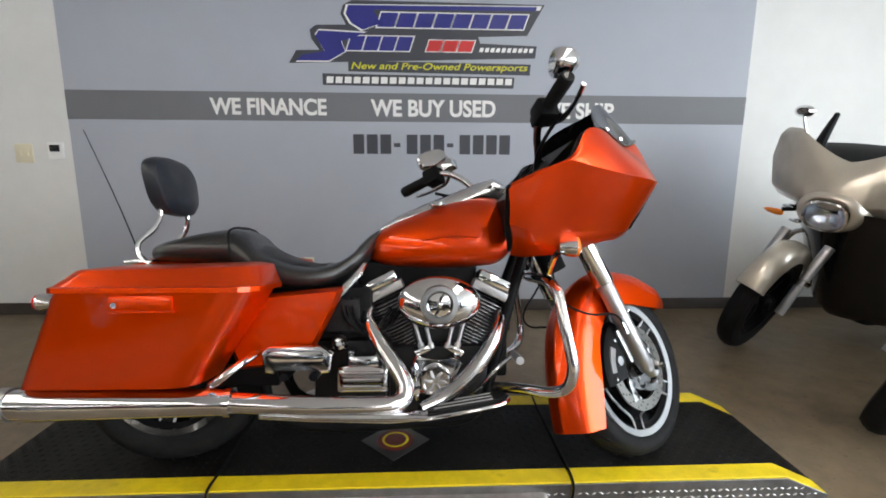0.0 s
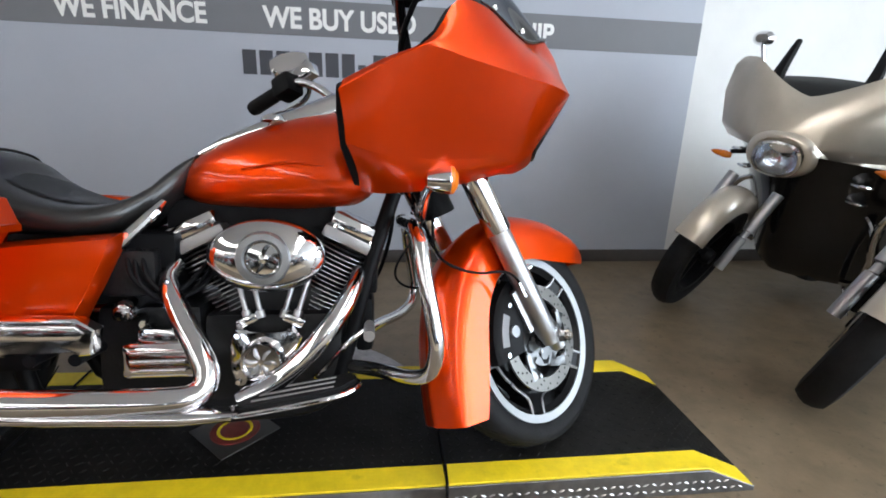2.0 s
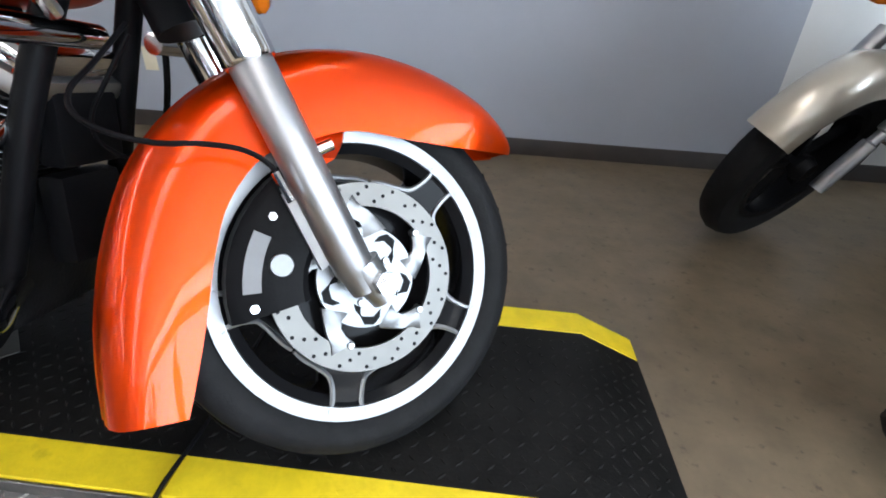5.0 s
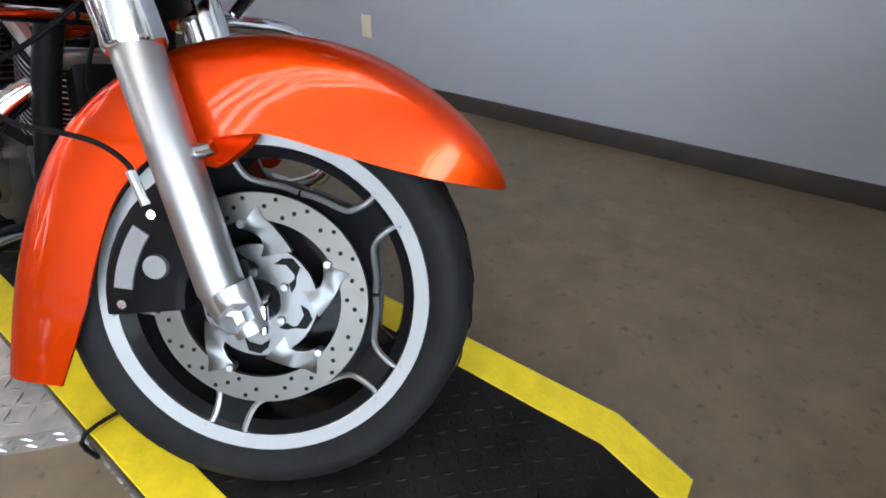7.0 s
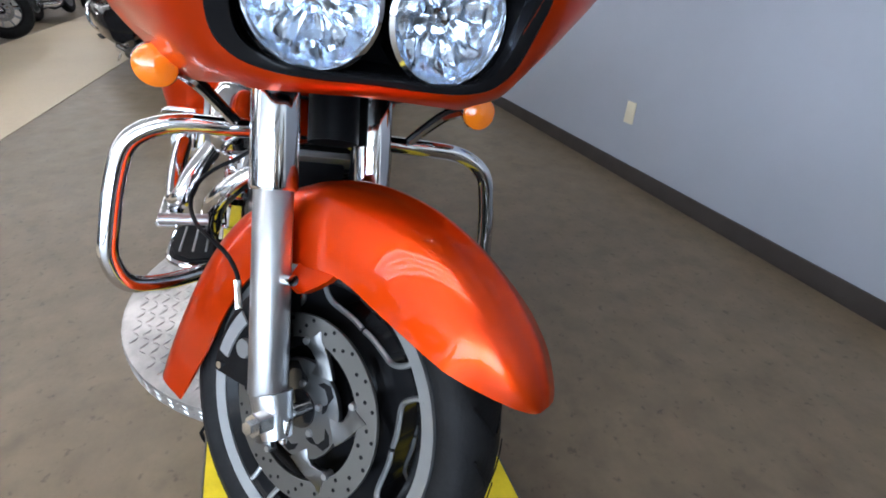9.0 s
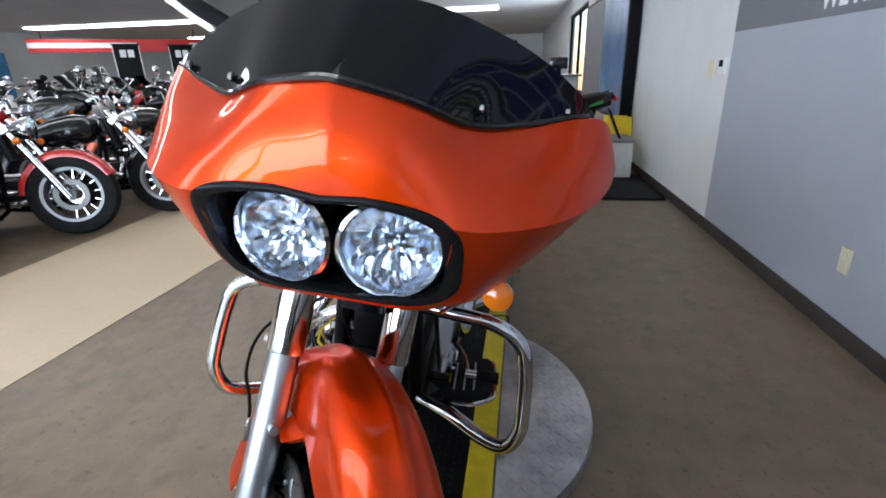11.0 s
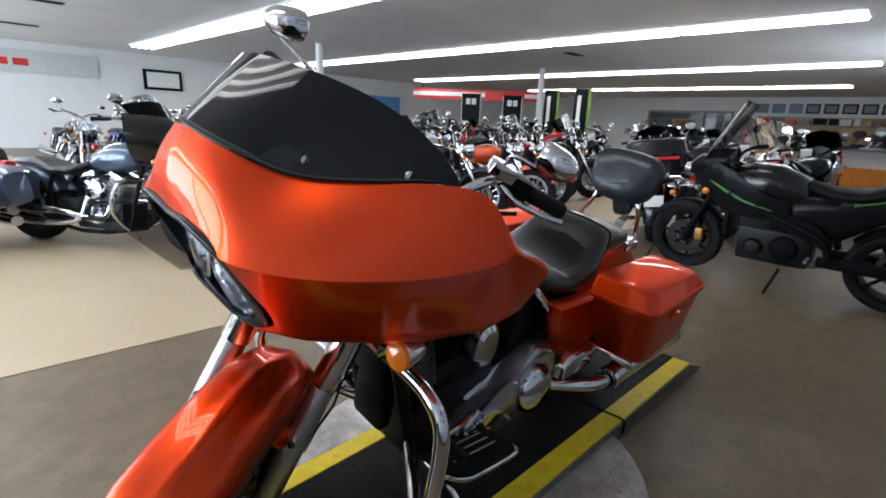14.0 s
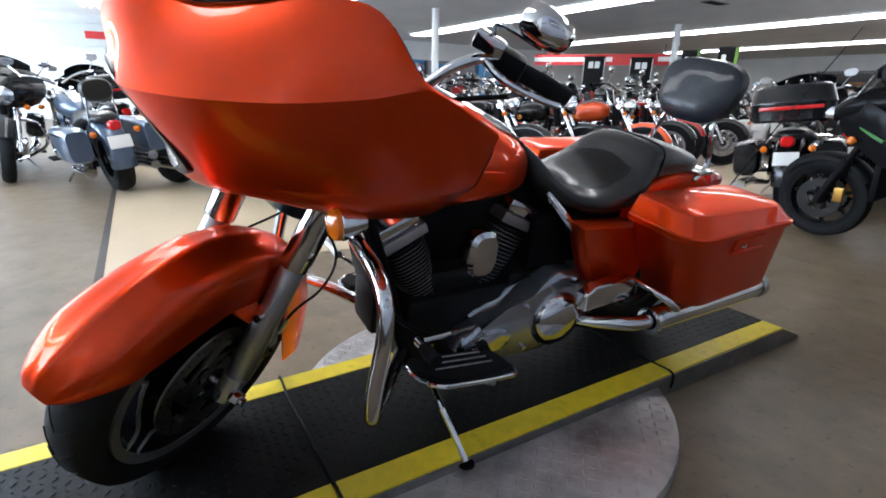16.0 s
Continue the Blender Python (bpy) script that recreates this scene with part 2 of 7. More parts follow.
def plate(outline, y0, y1, bevel=0.0, seg=2):
    """A plate from an outline in x, z between two y."""
    bm = bmesh.new()
    a = [bm.verts.new((x, y0, z)) for x, z in outline]
    b = [bm.verts.new((x, y1, z)) for x, z in outline]
    f1, f2 = bm.faces.new(a[::-1]), bm.faces.new(b)
    skin(bm, [a, b], True, False)
    if bevel:
        bmesh.ops.bevel(bm, geom=list({e for f in (f1, f2) for e in f.edges}), offset=bevel, segments=seg, affect='EDGES', profile=0.6)
    return bm


def rod(p, q, r, seg=12, r2=None, bm=None):
    return tube([p, q], [r, r if r2 is None else r2], seg, 1, bm, True, False)


# ---- the room ----
solid("floor", box(ROOM_X0, ROOM_X1, ROOM_Y0, WALL_Y + 0.2, -0.1, 0.0), FLOOR, "mottled grey brown showroom floor", "floor", "structure")
bm = box(-16, 0.30, -2.85, -1.66, 0.0005, 0.004)
for v in bm.verts:
    if v.co.y > -2:
        v.co.y = -1.71 + (0.3 - v.co.x) * 0.06
solid("aisle_floor", bm, AISLE, "polished tan walkway floor", "floor", "structure")
solid("aisle_floor", box(-0.87, 0.285, -14, -2.851, 0.0005, 0.004), AISLE, "polished tan walkway floor", "floor", "structure")
solid("floor_strip", box(0.285, 0.325, -16, -1.66, 0.001, 0.006), BASEB, "dark joint strip in the floor", "floor", "structure")
solid("ceiling", box(ROOM_X0, ROOM_X1, ROOM_Y0, WALL_Y + 0.2, CEIL, CEIL + 0.15), CEILM, "grey white painted ceiling", "ceiling", "structure")
bm = box(ROOM_X0, -13.7, WALL_Y, WALL_Y + 0.15, 0, CEIL)
box(-10.3, ROOM_X1, WALL_Y, WALL_Y + 0.15, 0, CEIL, bm=bm)
box(-13.7, -10.3, WALL_Y, WALL_Y + 0.15, 0, 0.6, bm=bm)
box(-13.7, -10.3, WALL_Y, WALL_Y + 0.15, 2.4, CEIL, bm=bm)
wi = thing("window_5", "bright window with dark frame in the side wall", "window", kind="structure")
fr = box(-13.7, -10.3, WALL_Y + 0.04, WALL_Y + 0.10, 0.6, 0.66)
box(-13.7, -10.3, WALL_Y + 0.04, WALL_Y + 0.10, 2.34, 2.4, bm=fr)
for k in (-13.7, -12.03, -10.36):
    box(k, k + 0.06, WALL_Y + 0.04, WALL_Y + 0.10, 0.66, 2.34, bm=fr)
part("window_frame", fr, BLACKM, wi)
solid("wall_north", bm, WALLW, "white painted wall", "wall", "structure")
solid("wall_west", box(ROOM_X0 - 0.15, ROOM_X0, ROOM_Y0, WALL_Y, 0, CEIL), WALLW, "white painted end wall", "wall", "structure")
solid("wall_south", box(ROOM_X0, ROOM_X1, ROOM_Y0 - 0.15, ROOM_Y0, 0, CEIL), WALLW, "white painted back wall", "wall", "structure")
# the street side, with three windows
bm = box(ROOM_X1, ROOM_X1 + 0.15, ROOM_Y0, WALL_Y, 0, 0.22)
box(ROOM_X1, ROOM_X1 + 0.15, ROOM_Y0, WALL_Y, 2.58, CEIL, bm=bm)
for a, b in ((ROOM_Y0, -16.1), (-12.3, -12.1), (-8.3, -8.1), (-4.3, -4.1), (-0.3, WALL_Y)):
    box(ROOM_X1, ROOM_X1 + 0.15, a, b, 0.22, 2.58, bm=bm)
solid("wall_east", bm, WALLW, "white wall with shop windows", "wall", "structure")
for i, wy in enumerate((-2.2, -6.2, -10.2, -14.2)):
    w = thing(f"window_{i + 1}", "wide shop window with dark frame", "window", kind="structure")
    for z in (0.22, 2.52):
        part("window_frame", box(ROOM_X1 + 0.03, ROOM_X1 + 0.11, wy - 1.9, wy + 1.9, z, z + 0.06), BLACKM, w)
    for k in (-1.9, -0.65, 0.59, 1.84):
        part("mullion", box(ROOM_X1 + 0.03, ROOM_X1 + 0.11, wy + k, wy + k + 0.06, 0.28, 2.52), BLACKM, w)

# grey painted field with its darker band
g0, g1 = -3.125, 1.552
solid("wall_field", box(g0, g1, WALL_Y - 0.004, WALL_Y, 0.07, CEIL), WALLG, "grey painted field on the wall", "wall", "structure")
solid("wall_band", box(g0, g1, WALL_Y - 0.007, WALL_Y - 0.004, 1.366, 1.556), STRIPE, "dark grey painted band on the wall", "wall", "structure")
for a, b in ((ROOM_X0, ROOM_X1),):
    solid("baseboard", box(a, b, WALL_Y - 0.014, WALL_Y - 0.0045, 0, 0.086, 0.003), BASEB, "dark brown vinyl baseboard", "baseboard", "structure")


def lettering(text, x0, x1, z0, z1, material, y, slant=0.0, name="wall_lettering", label="white painted wall lettering", bold=0.0, m=None):
    """Letters that fill the given field of the wall, as flat raised pieces."""
    cu = bpy.data.curves.new(name, 'FONT')
    cu.body, cu.size, cu.shear, cu.offset, cu.extrude = text, 1.0, slant, bold, 0.0
    tmp = new("tmp", cu)
    bpy.context.view_layer.update()
    me = bpy.data.meshes.new_from_object(tmp.evaluated_get(bpy.context.evaluated_depsgraph_get()))
    bpy.data.objects.remove(tmp)
    co = np.empty(len(me.vertices) * 3)
    me.vertices.foreach_get("co", co)
    co = co.reshape(-1, 3)
    lo, hi = co.min(0), co.max(0)
    out = np.zeros_like(co)
    out[:, 0] = x0 + (co[:, 0] - lo[0]) / (hi[0] - lo[0]) * (x1 - x0)
    out[:, 1] = y
    out[:, 2] = z0 + (co[:, 1] - lo[1]) / (hi[1] - lo[1]) * (z1 - z0)
    me.vertices.foreach_set("co", out.ravel())
    me.update()
    bm = bmesh.new()
    bm.from_mesh(me)
    bpy.data.meshes.remove(me)
    ret = bmesh.ops.extrude_face_region(bm, geom=bm.faces[:])
    bmesh.ops.translate(bm, vec=(0, -0.003, 0), verts=[v for v in ret["geom"] if isinstance(v, bmesh.types.BMVert)])
    if m is not None:
        moved(bm, m)
    return solid(name, bm, material, label, "lettering")


LY = WALL_Y - 0.0072
lettering("WE FINANCE", -2.183, -1.399, 1.403, 1.515, LETW, LY, bold=0.03)
lettering("WE BUY USED", -1.099, -0.236, 1.400, 1.515, LETW, LY, bold=0.03)
lettering("WE SHIP", 0.074, 0.601, 1.395, 1.505, LETW, LY, bold=0.03)

# phone line below the band, as plain bars
x = -1.225
for i, wd in enumerate((1, 1, 1, 0.6, 1, 1, 1, 0.6, 1, 1, 1, 1)):
    z0, z1 = (1.147, 1.280) if wd == 1 else (1.195, 1.222)
    solid("number_bar", box(x, x + 0.075 * wd, WALL_Y - 0.0075, WALL_Y - 0.0045, z0, z1), LETD, "dark grey bar of the number line on the wall", "lettering", group="number line")
    x += 0.0937 if wd == 1 else 0.0895

# the dealer's sign: a dark slanted shape with white edge, blue and red blocks
sign = thing("wall_sign", "dark, blue and red dealer sign with slanted outline on the wall", "sign")


def flat(outline, d0, d1, material, name, label=""):
    return part(name, plate(outline, WALL_Y - d1, WALL_Y - d0), material, sign, label)


ox = lambda f: -1.639 + f * 1.719
oz = lambda f: 1.744 + f * 0.393
OUT = [(0, 0.0), (0.97, 0.13), (0.975, 0.33), (0.75, 0.36), (0.74, 0.47), (0.935, 0.50), (1.0, 1.0), (0.25, 1.02), (0.215, 0.94), (0.205, 0.80), (0.225, 0.63), (0.11, 0.62), (0.085, 0.54), (0.09, 0.40), (0.12, 0.22), (0.03, 0.21)]
flat([(ox(a), oz(b)) for a, b in OUT], 0.0045, 0.0085, LETD, "backing")
S1 = [(0.235, 0.94), (0.97, 0.965), (0.965, 0.90), (0.33, 0.875), (0.36, 0.66), (0.29, 0.55), (0.245, 0.66), (0.225, 0.80)]
S2 = [(0.03, 0.04), (0.155, 0.045), (0.22, 0.20), (0.205, 0.36), (0.30, 0.50), (0.12, 0.53), (0.105, 0.45), (0.14, 0.20), (0.05, 0.13)]
for S in (S1, S2):
    cx, cz = sum(a for a, _ in S) / len(S), sum(b for _, b in S) / len(S)
    flat([(ox(a + (a - cx) * 0.035), oz(b + (b - cz) * 0.09)) for a, b in S], 0.0085, 0.0095, LETW, "white_edge")
    flat([(ox(a), oz(b)) for a, b in S], 0.0095, 0.0105, BLUE, "swoosh", "blue swoosh")


def blocks(n, a0, a1, b0, b1, material, gap=0.10, sl=0.35):
    w = (a1 - a0) / n
    h = (b1 - b0) * 0.393 / 1.719
    for i in range(n):
        a = a0 + i * w
        q = [(a, b0), (a + w * (1 - gap), b0), (a + w * (1 - gap) + h * sl, b1), (a + h * sl, b1)]
        cx, cz = sum(p for p, _ in q) / 4, sum(p for _, p in q) / 4
        flat([(ox(p + (p - cx) * 0.16), oz(r + (r - cz) * 0.16)) for p, r in q], 0.0085, 0.0095, LETW, "white_edge")
        flat([(ox(p), oz(r)) for p, r in q], 0.0095, 0.0105, material, "letter_block")


blocks(8, 0.345, 0.925, 0.60, 0.83, BLUE)
blocks(4, 0.225, 0.475, 0.22, 0.45, BLUE)
blocks(3, 0.535, 0.72, 0.22, 0.40, SIGNRED)
for i in range(10):
    a = 0.745 + i * 0.022
    flat([(ox(a), oz(0.22)), (ox(a + 0.015), oz(0.22)), (ox(a + 0.02), oz(0.29)), (ox(a + 0.005), oz(0.29))], 0.0085, 0.0095, LETW, "small_bar")
flat([(-1.245, 1.695), (-0.005, 1.683), (0.0, 1.755), (-1.245, 1.765)], 0.0046, 0.0075, LETD, "tagline_strip")
lettering("New and Pre-Owned Powersports", -1.225, -0.02, 1.697, 1.755, SIGNYEL, WALL_Y - 0.0076, slant=0.25, bold=0.01, label="yellow lettering on the dealer sign")
flat([(-1.42, 1.605), (-0.115, 1.595), (-0.11, 1.668), (-1.42, 1.68)], 0.0046, 0.0075, LETD, "address_strip")
for i in range(21):
    a = -1.395 + i * 0.061
    flat([(a, 1.618), (a + 0.046, 1.618), (a + 0.05, 1.66), (a + 0.004, 1.66)], 0.0075, 0.0085, LETW, "small_bar")

# switch plate, thermostat, outlet on the wall
sw = thing("light_switch", "ivory double light switch on the wall", "switch")
part("cover_plate", box(-3.50, -3.385, WALL_Y - 0.008, WALL_Y, 1.075, 1.20, 0.003), PLASTW, sw)
for k in (-3.475, -3.43):
    part("toggle", box(k, k + 0.02, WALL_Y - 0.014, WALL_Y - 0.008, 1.12, 1.155, 0.002), PLASTW, sw)
th = thing("thermostat", "small white thermostat with a dark display on the wall", "thermostat")
part("housing", box(-3.275, -3.175, WALL_Y - 0.022, WALL_Y, 1.10, 1.21, 0.005), LETW, th)
part("display", box(-3.26, -3.195, WALL_Y - 0.025, WALL_Y - 0.022, 1.15, 1.195), BLACKG, th)
ou = thing("wall_outlet", "ivory wall outlet above the baseboard", "outlet")
part("cover_plate", box(-1.60, -1.53, WALL_Y - 0.011, WALL_Y - 0.004, 0.295, 0.41, 0.002), PLASTW, ou)
for k in (0.325, 0.365):
    part("socket", box(-1.58, -1.55, WALL_Y - 0.013, WALL_Y - 0.011, k, k + 0.025, 0.001), PLASTW, ou)

# ceiling lamps in long rows
lamp = thing("ceiling_lamp", "long white fluorescent ceiling lamp", "ceiling lamp", group="ceiling lamps")
b = box(-0.31, 0.31, -1.2, 1.2, -0.03, 0.0)
part("housing", b, LETW, lamp)
for k in (-0.225, -0.075, 0.075, 0.225):
    part("tube", box(k - 0.023, k + 0.023, -1.18, 1.18, -0.075, -0.0305, 0.016), TUBE, lamp, "glowing fluorescent tube")
first = True
for x, y0, n in ((-3.9, 0.15, 6), (-8.4, 0.15, 6), (-14.0, 0.0, 6), (-20.0, -1.0, 5), (0.53, 0.25, 6), (4.2, -0.6, 5)):
    for i in range(n):
        m = pose(x, y0 - 1.2 - i * 2.42, CEIL - 0.002)
        if first:
            lamp.matrix_world = m
            first = False
        else:
            copy_thing(lamp, m)
for i, (x, y) in enumerate(((-10.2, -5.17), (-1.2, -9.5), (-1.3, -13.0))):
    cv = thing("ceiling_vent", "dark slotted air vent in the ceiling", "vent", pose(x, y, CEIL), group="ceiling vents")
    part("frame", joined(box(-0.32, 0.32, -0.12, -0.10, -0.012, 0.0), box(-0.32, 0.32, 0.10, 0.12, -0.012, 0.0), box(-0.32, -0.30, -0.10, 0.10, -0.012, 0.0), box(0.30, 0.32, -0.10, 0.10, -0.012, 0.0)), GREY, cv)
    for k in range(5):
        part("slat", moved(box(-0.30, 0.30, -0.014, 0.014, -0.002, 0.002), pose(0, -0.08 + 0.04 * k, -0.008, 30)), BLACKM, cv)
# posts
for x, y in ((-6.2, -9.4), (-12.5, -7.5)):
    p = solid("column", joined(lathe([(0.085, 0), (0.085, CEIL)], 20, pose(x, y, 0, 90)), lathe([(0.12, 0), (0.12, 0.06), (0.09, 0.08)], 20, pose(x, y, 0, 90))), WALLW, "round white steel column", "column", "structure")

# ---- turntable and lift deck ----
DECKZ, CX, CY = 0.08, -0.85, 0.098
tt = thing("turntable", "round diamond plate turntable disc on the floor", "turntable")
part("disc", lathe([(0.0, 0.05), (0.585, 0.05), (0.598, 0.044), (0.600, 0.0), (0.0, 0.0)], 72, pose(CX, CY, 0, 90)), TURN, tt)

# round emblem on a square plate, lying on the deck
em = thing("floor_emblem", "square steel plate with red and yellow roundel on the deck", "plate", pose(-0.855, 0.03, 0.0, 0, 0, 45))
part("plate", box(-0.09, 0.09, -0.09, 0.09, 0.0825, 0.0850, 0.0008, 1), DISCM, em)
part("roundel", lathe([(0.0, 0.0868), (0.066, 0.0866), (0.068, 0.0850)], 32, pose(0, 0, 0, 90)), EMBR, em, "dark red roundel")
part("ring_mark", lathe([(0.040, 0.0868), (0.041, 0.0876), (0.048, 0.0876), (0.049, 0.0868)], 32, pose(0, 0, 0, 90)), YELLOW, em, "yellow ring")
YN0, YN1, YF0, YF1 = -0.226, -0.152, 0.282, 0.362


def lozenges(spots, h, length, width, place, m=None):
    """Raised tread marks: each a low rounded bar, turned one way or the other."""
    verts, faces = [], []
    for x, y, a in spots:
        ca, sa = math.cos(a), math.sin(a)
        k = len(verts)
        for u, v, w in ((-0.5, 0, 0), (0, -0.5, 0), (0.5, 0, 0), (0, 0.5, 0), (-0.25, 0, 1), (0.25, 0, 1)):
            px, py = x + u * length * ca - v * width * sa, y + u * length * sa + v * width * ca
            verts.append(place(px, py, w * h))
        faces += [(k, k + 1, k + 4), (k + 1, k + 5, k + 4), (k + 1, k + 2, k + 5), (k + 2, k + 3, k + 5), (k + 3, k + 4, k + 5), (k + 3, k, k + 4)]
    bm = bmesh.new()
    vs = [bm.verts.new(v) for v in verts]
    for f in faces:
        bm.faces.new([vs[i] for i in f])
    return bm


def tread_grid(x0, x1, y0, y1, step, keep=lambda x, y: True, ang=45):
    out = []
    for i in range(int((x1 - x0) / step)):
        for j in range(int((y1 - y0) / step)):
            x, y = x0 + (i + 0.5) * step, y0 + (j + 0.5) * step
            if keep(x, y):
                out.append((x, y, radians(ang if (i + j) % 2 else -ang)))
    return out


tagged(part("tread", lozenges(tread_grid(CX - 0.59, CX + 0.59, CY - 0.59, CY + 0.59, 0.030, lambda x, y: math.hypot(x - CX, y - CY) < 0.575),
       0.0018, 0.034, 0.010, lambda x, y, z: (x, y, 0.0498 + z)), TURN, tt), kind="stuff")
rim_spots = [(a, z, radians(30 if i % 2 else -30)) for i, a in enumerate(np.linspace(0, 2 * math.pi * 0.6, 150)) for z in (0.014, 0.032)]
tagged(part("rim_tread", lozenges(rim_spots, 0.002, 0.022, 0.008, lambda x, y, z: (CX + (0.5995 + z) * math.cos(x / 0.6), CY + (0.5995 + z) * math.sin(x / 0.6), y)), TREAD, tt), kind="stuff")

deck = thing("lift_deck", "low black motorcycle deck with yellow edges", "platform")


def far_y(x, y):
    """The rear sections stand a little askew: their far edge spreads outwards."""
    return y + 0.046 * max(0.0, -0.27 - x) / 1.88 * max(0.0, min(1.0, (y - YN1) / (YF0 - YN1)))


def spread(bm):
    for v in bm.verts:
        v.co.y = far_y(v.co.x, v.co.y)
    return bm


SECT = ((-0.266, 0.453, 1), (-1.427, -0.272, 0), (-2.153, -1.433, -1))
for a, b, end in SECT:
    e = 0.147 if end else 0.0

    def strip(y0, y1, z1, material, name, z0=0.0):
        """A length of the deck with its sloping end."""
        pr = [(a, z0), (b, z0), (b, z1), (a, z1)]
        if end > 0:
            pr = [(a, z0), (b + e, z0), (b + e, z0 + 0.014), (b, z1), (a, z1)]
        if end < 0:
            pr = [(a - e, z0), (b, z0), (b, z1), (a, z1), (a - e, z0 + 0.014)]
        return part(name, spread(plate(pr, y0, y1, 0.0015, 1)), material, deck)

    strip(YN1, YF0, DECKZ, DECK, "deck_plate")
    strip(YN0, YN1 - 0.0005, DECKZ + 0.0006, YELLOW, "yellow_edge")
    strip(YF0 + 0.0005, YF1, DECKZ + 0.0006, YELLOW, "yellow_edge")
    strip(YN0 - 0.006, YN0 - 0.0004, DECKZ - 0.004, PLATE, "side_skirt")
    strip(YF1 + 0.0004, YF1 + 0.006, DECKZ - 0.004, PLATE, "side_skirt")
    zt = lambda x: DECKZ - 0.0004 - max(0, (x - b) if end > 0 else (a - x) if end < 0 else 0) / 0.147 * 0.066
    x0, x1 = (a, b + e) if end > 0 else (a - e, b)
    tagged(part("tread", lozenges(tread_grid(x0 + 0.01, x1 - 0.005, YN1 + 0.004, YF0 - 0.004, 0.027), 0.0020, 0.022, 0.007, lambda x, y, z: (x, far_y(x, y), zt(x) + z)), DECK, deck), kind="stuff")
    tagged(part("edge_tread", lozenges(tread_grid(x0 + 0.01, x1 - 0.005, YN0, YN1, 0.027) + tread_grid(x0 + 0.01, x1 - 0.005, YF0, YF1, 0.027), 0.0009, 0.022, 0.007, lambda x, y, z: (x, far_y(x, y), zt(x) + 0.0006 + z)), YELLOW, deck), kind="stuff")
    sp = tread_grid(x0 + 0.01, x1 - 0.01, 0.006, 0.076, 0.0235, lambda x, z: z < zt(x) - 0.010, 25)
    tagged(part("skirt_tread", lozenges(sp, 0.0022, 0.018, 0.0065, lambda x, y, z: (x, YN0 - 0.006 - z, y)), TREAD, deck), kind="stuff")
for xs in (-0.269, -1.430):
    part("joint_strap", spread(tube([(xs, YN0 - 0.008, 0.02), (xs, YN0 - 0.007, 0.085), (xs + 0.004, -0.1, 0.085), (xs, 0.1, 0.084), (xs - 0.003, 0.3, 0.085), (xs, YF1 + 0.008, 0.084), (xs, YF1 + 0.010, 0.03)], 0.004, 6, 4)), BLACKM, deck, "thin black cord in the joint")

# ---- the orange touring motorcycle ----
LEAN, Y0B = 10.3, -0.02
hero = thing("touring_motorcycle", "orange touring motorcycle with chrome engine on a low black deck", "motorcycle", pose(0, Y0B, DECKZ, -LEAN))
RAKE, STEER = radians(27), radians(37)
WC = Vector((-0.021, 0.002, 0.278))
AXIS = Vector((-math.sin(RAKE), 0, math.cos(RAKE)))
TURNED = Matrix.Translation(WC) @ Matrix.Rotation(STEER, 4, AXIS) @ Matrix.Translation(-WC)


def hp(name, bm, material, label="", parent=None, angle=35):
    return part(name, bm, material, parent or hero, label, angle)


def st(name, bm, material, label="", parent=None, angle=35):
    """A part that turns with the fork."""
    return part(name, moved(bm, TURNED), material, parent or hero, label, angle)


def tyre_profile(R, rim, w):
    return [(rim - 0.004, -w * 0.36), (rim + 0.012, -w * 0.44), (rim + (R - rim) * 0.45, -w * 0.5), (rim + (R - rim) * 0.80, -w * 0.43), (R - 0.006, -w * 0.22), (R, 0),
            (R - 0.006, w * 0.22), (rim + (R - rim) * 0.80, w * 0.43), (rim + (R - rim) * 0.45, w * 0.5), (rim + 0.012, w * 0.44), (rim - 0.004, w * 0.36)]


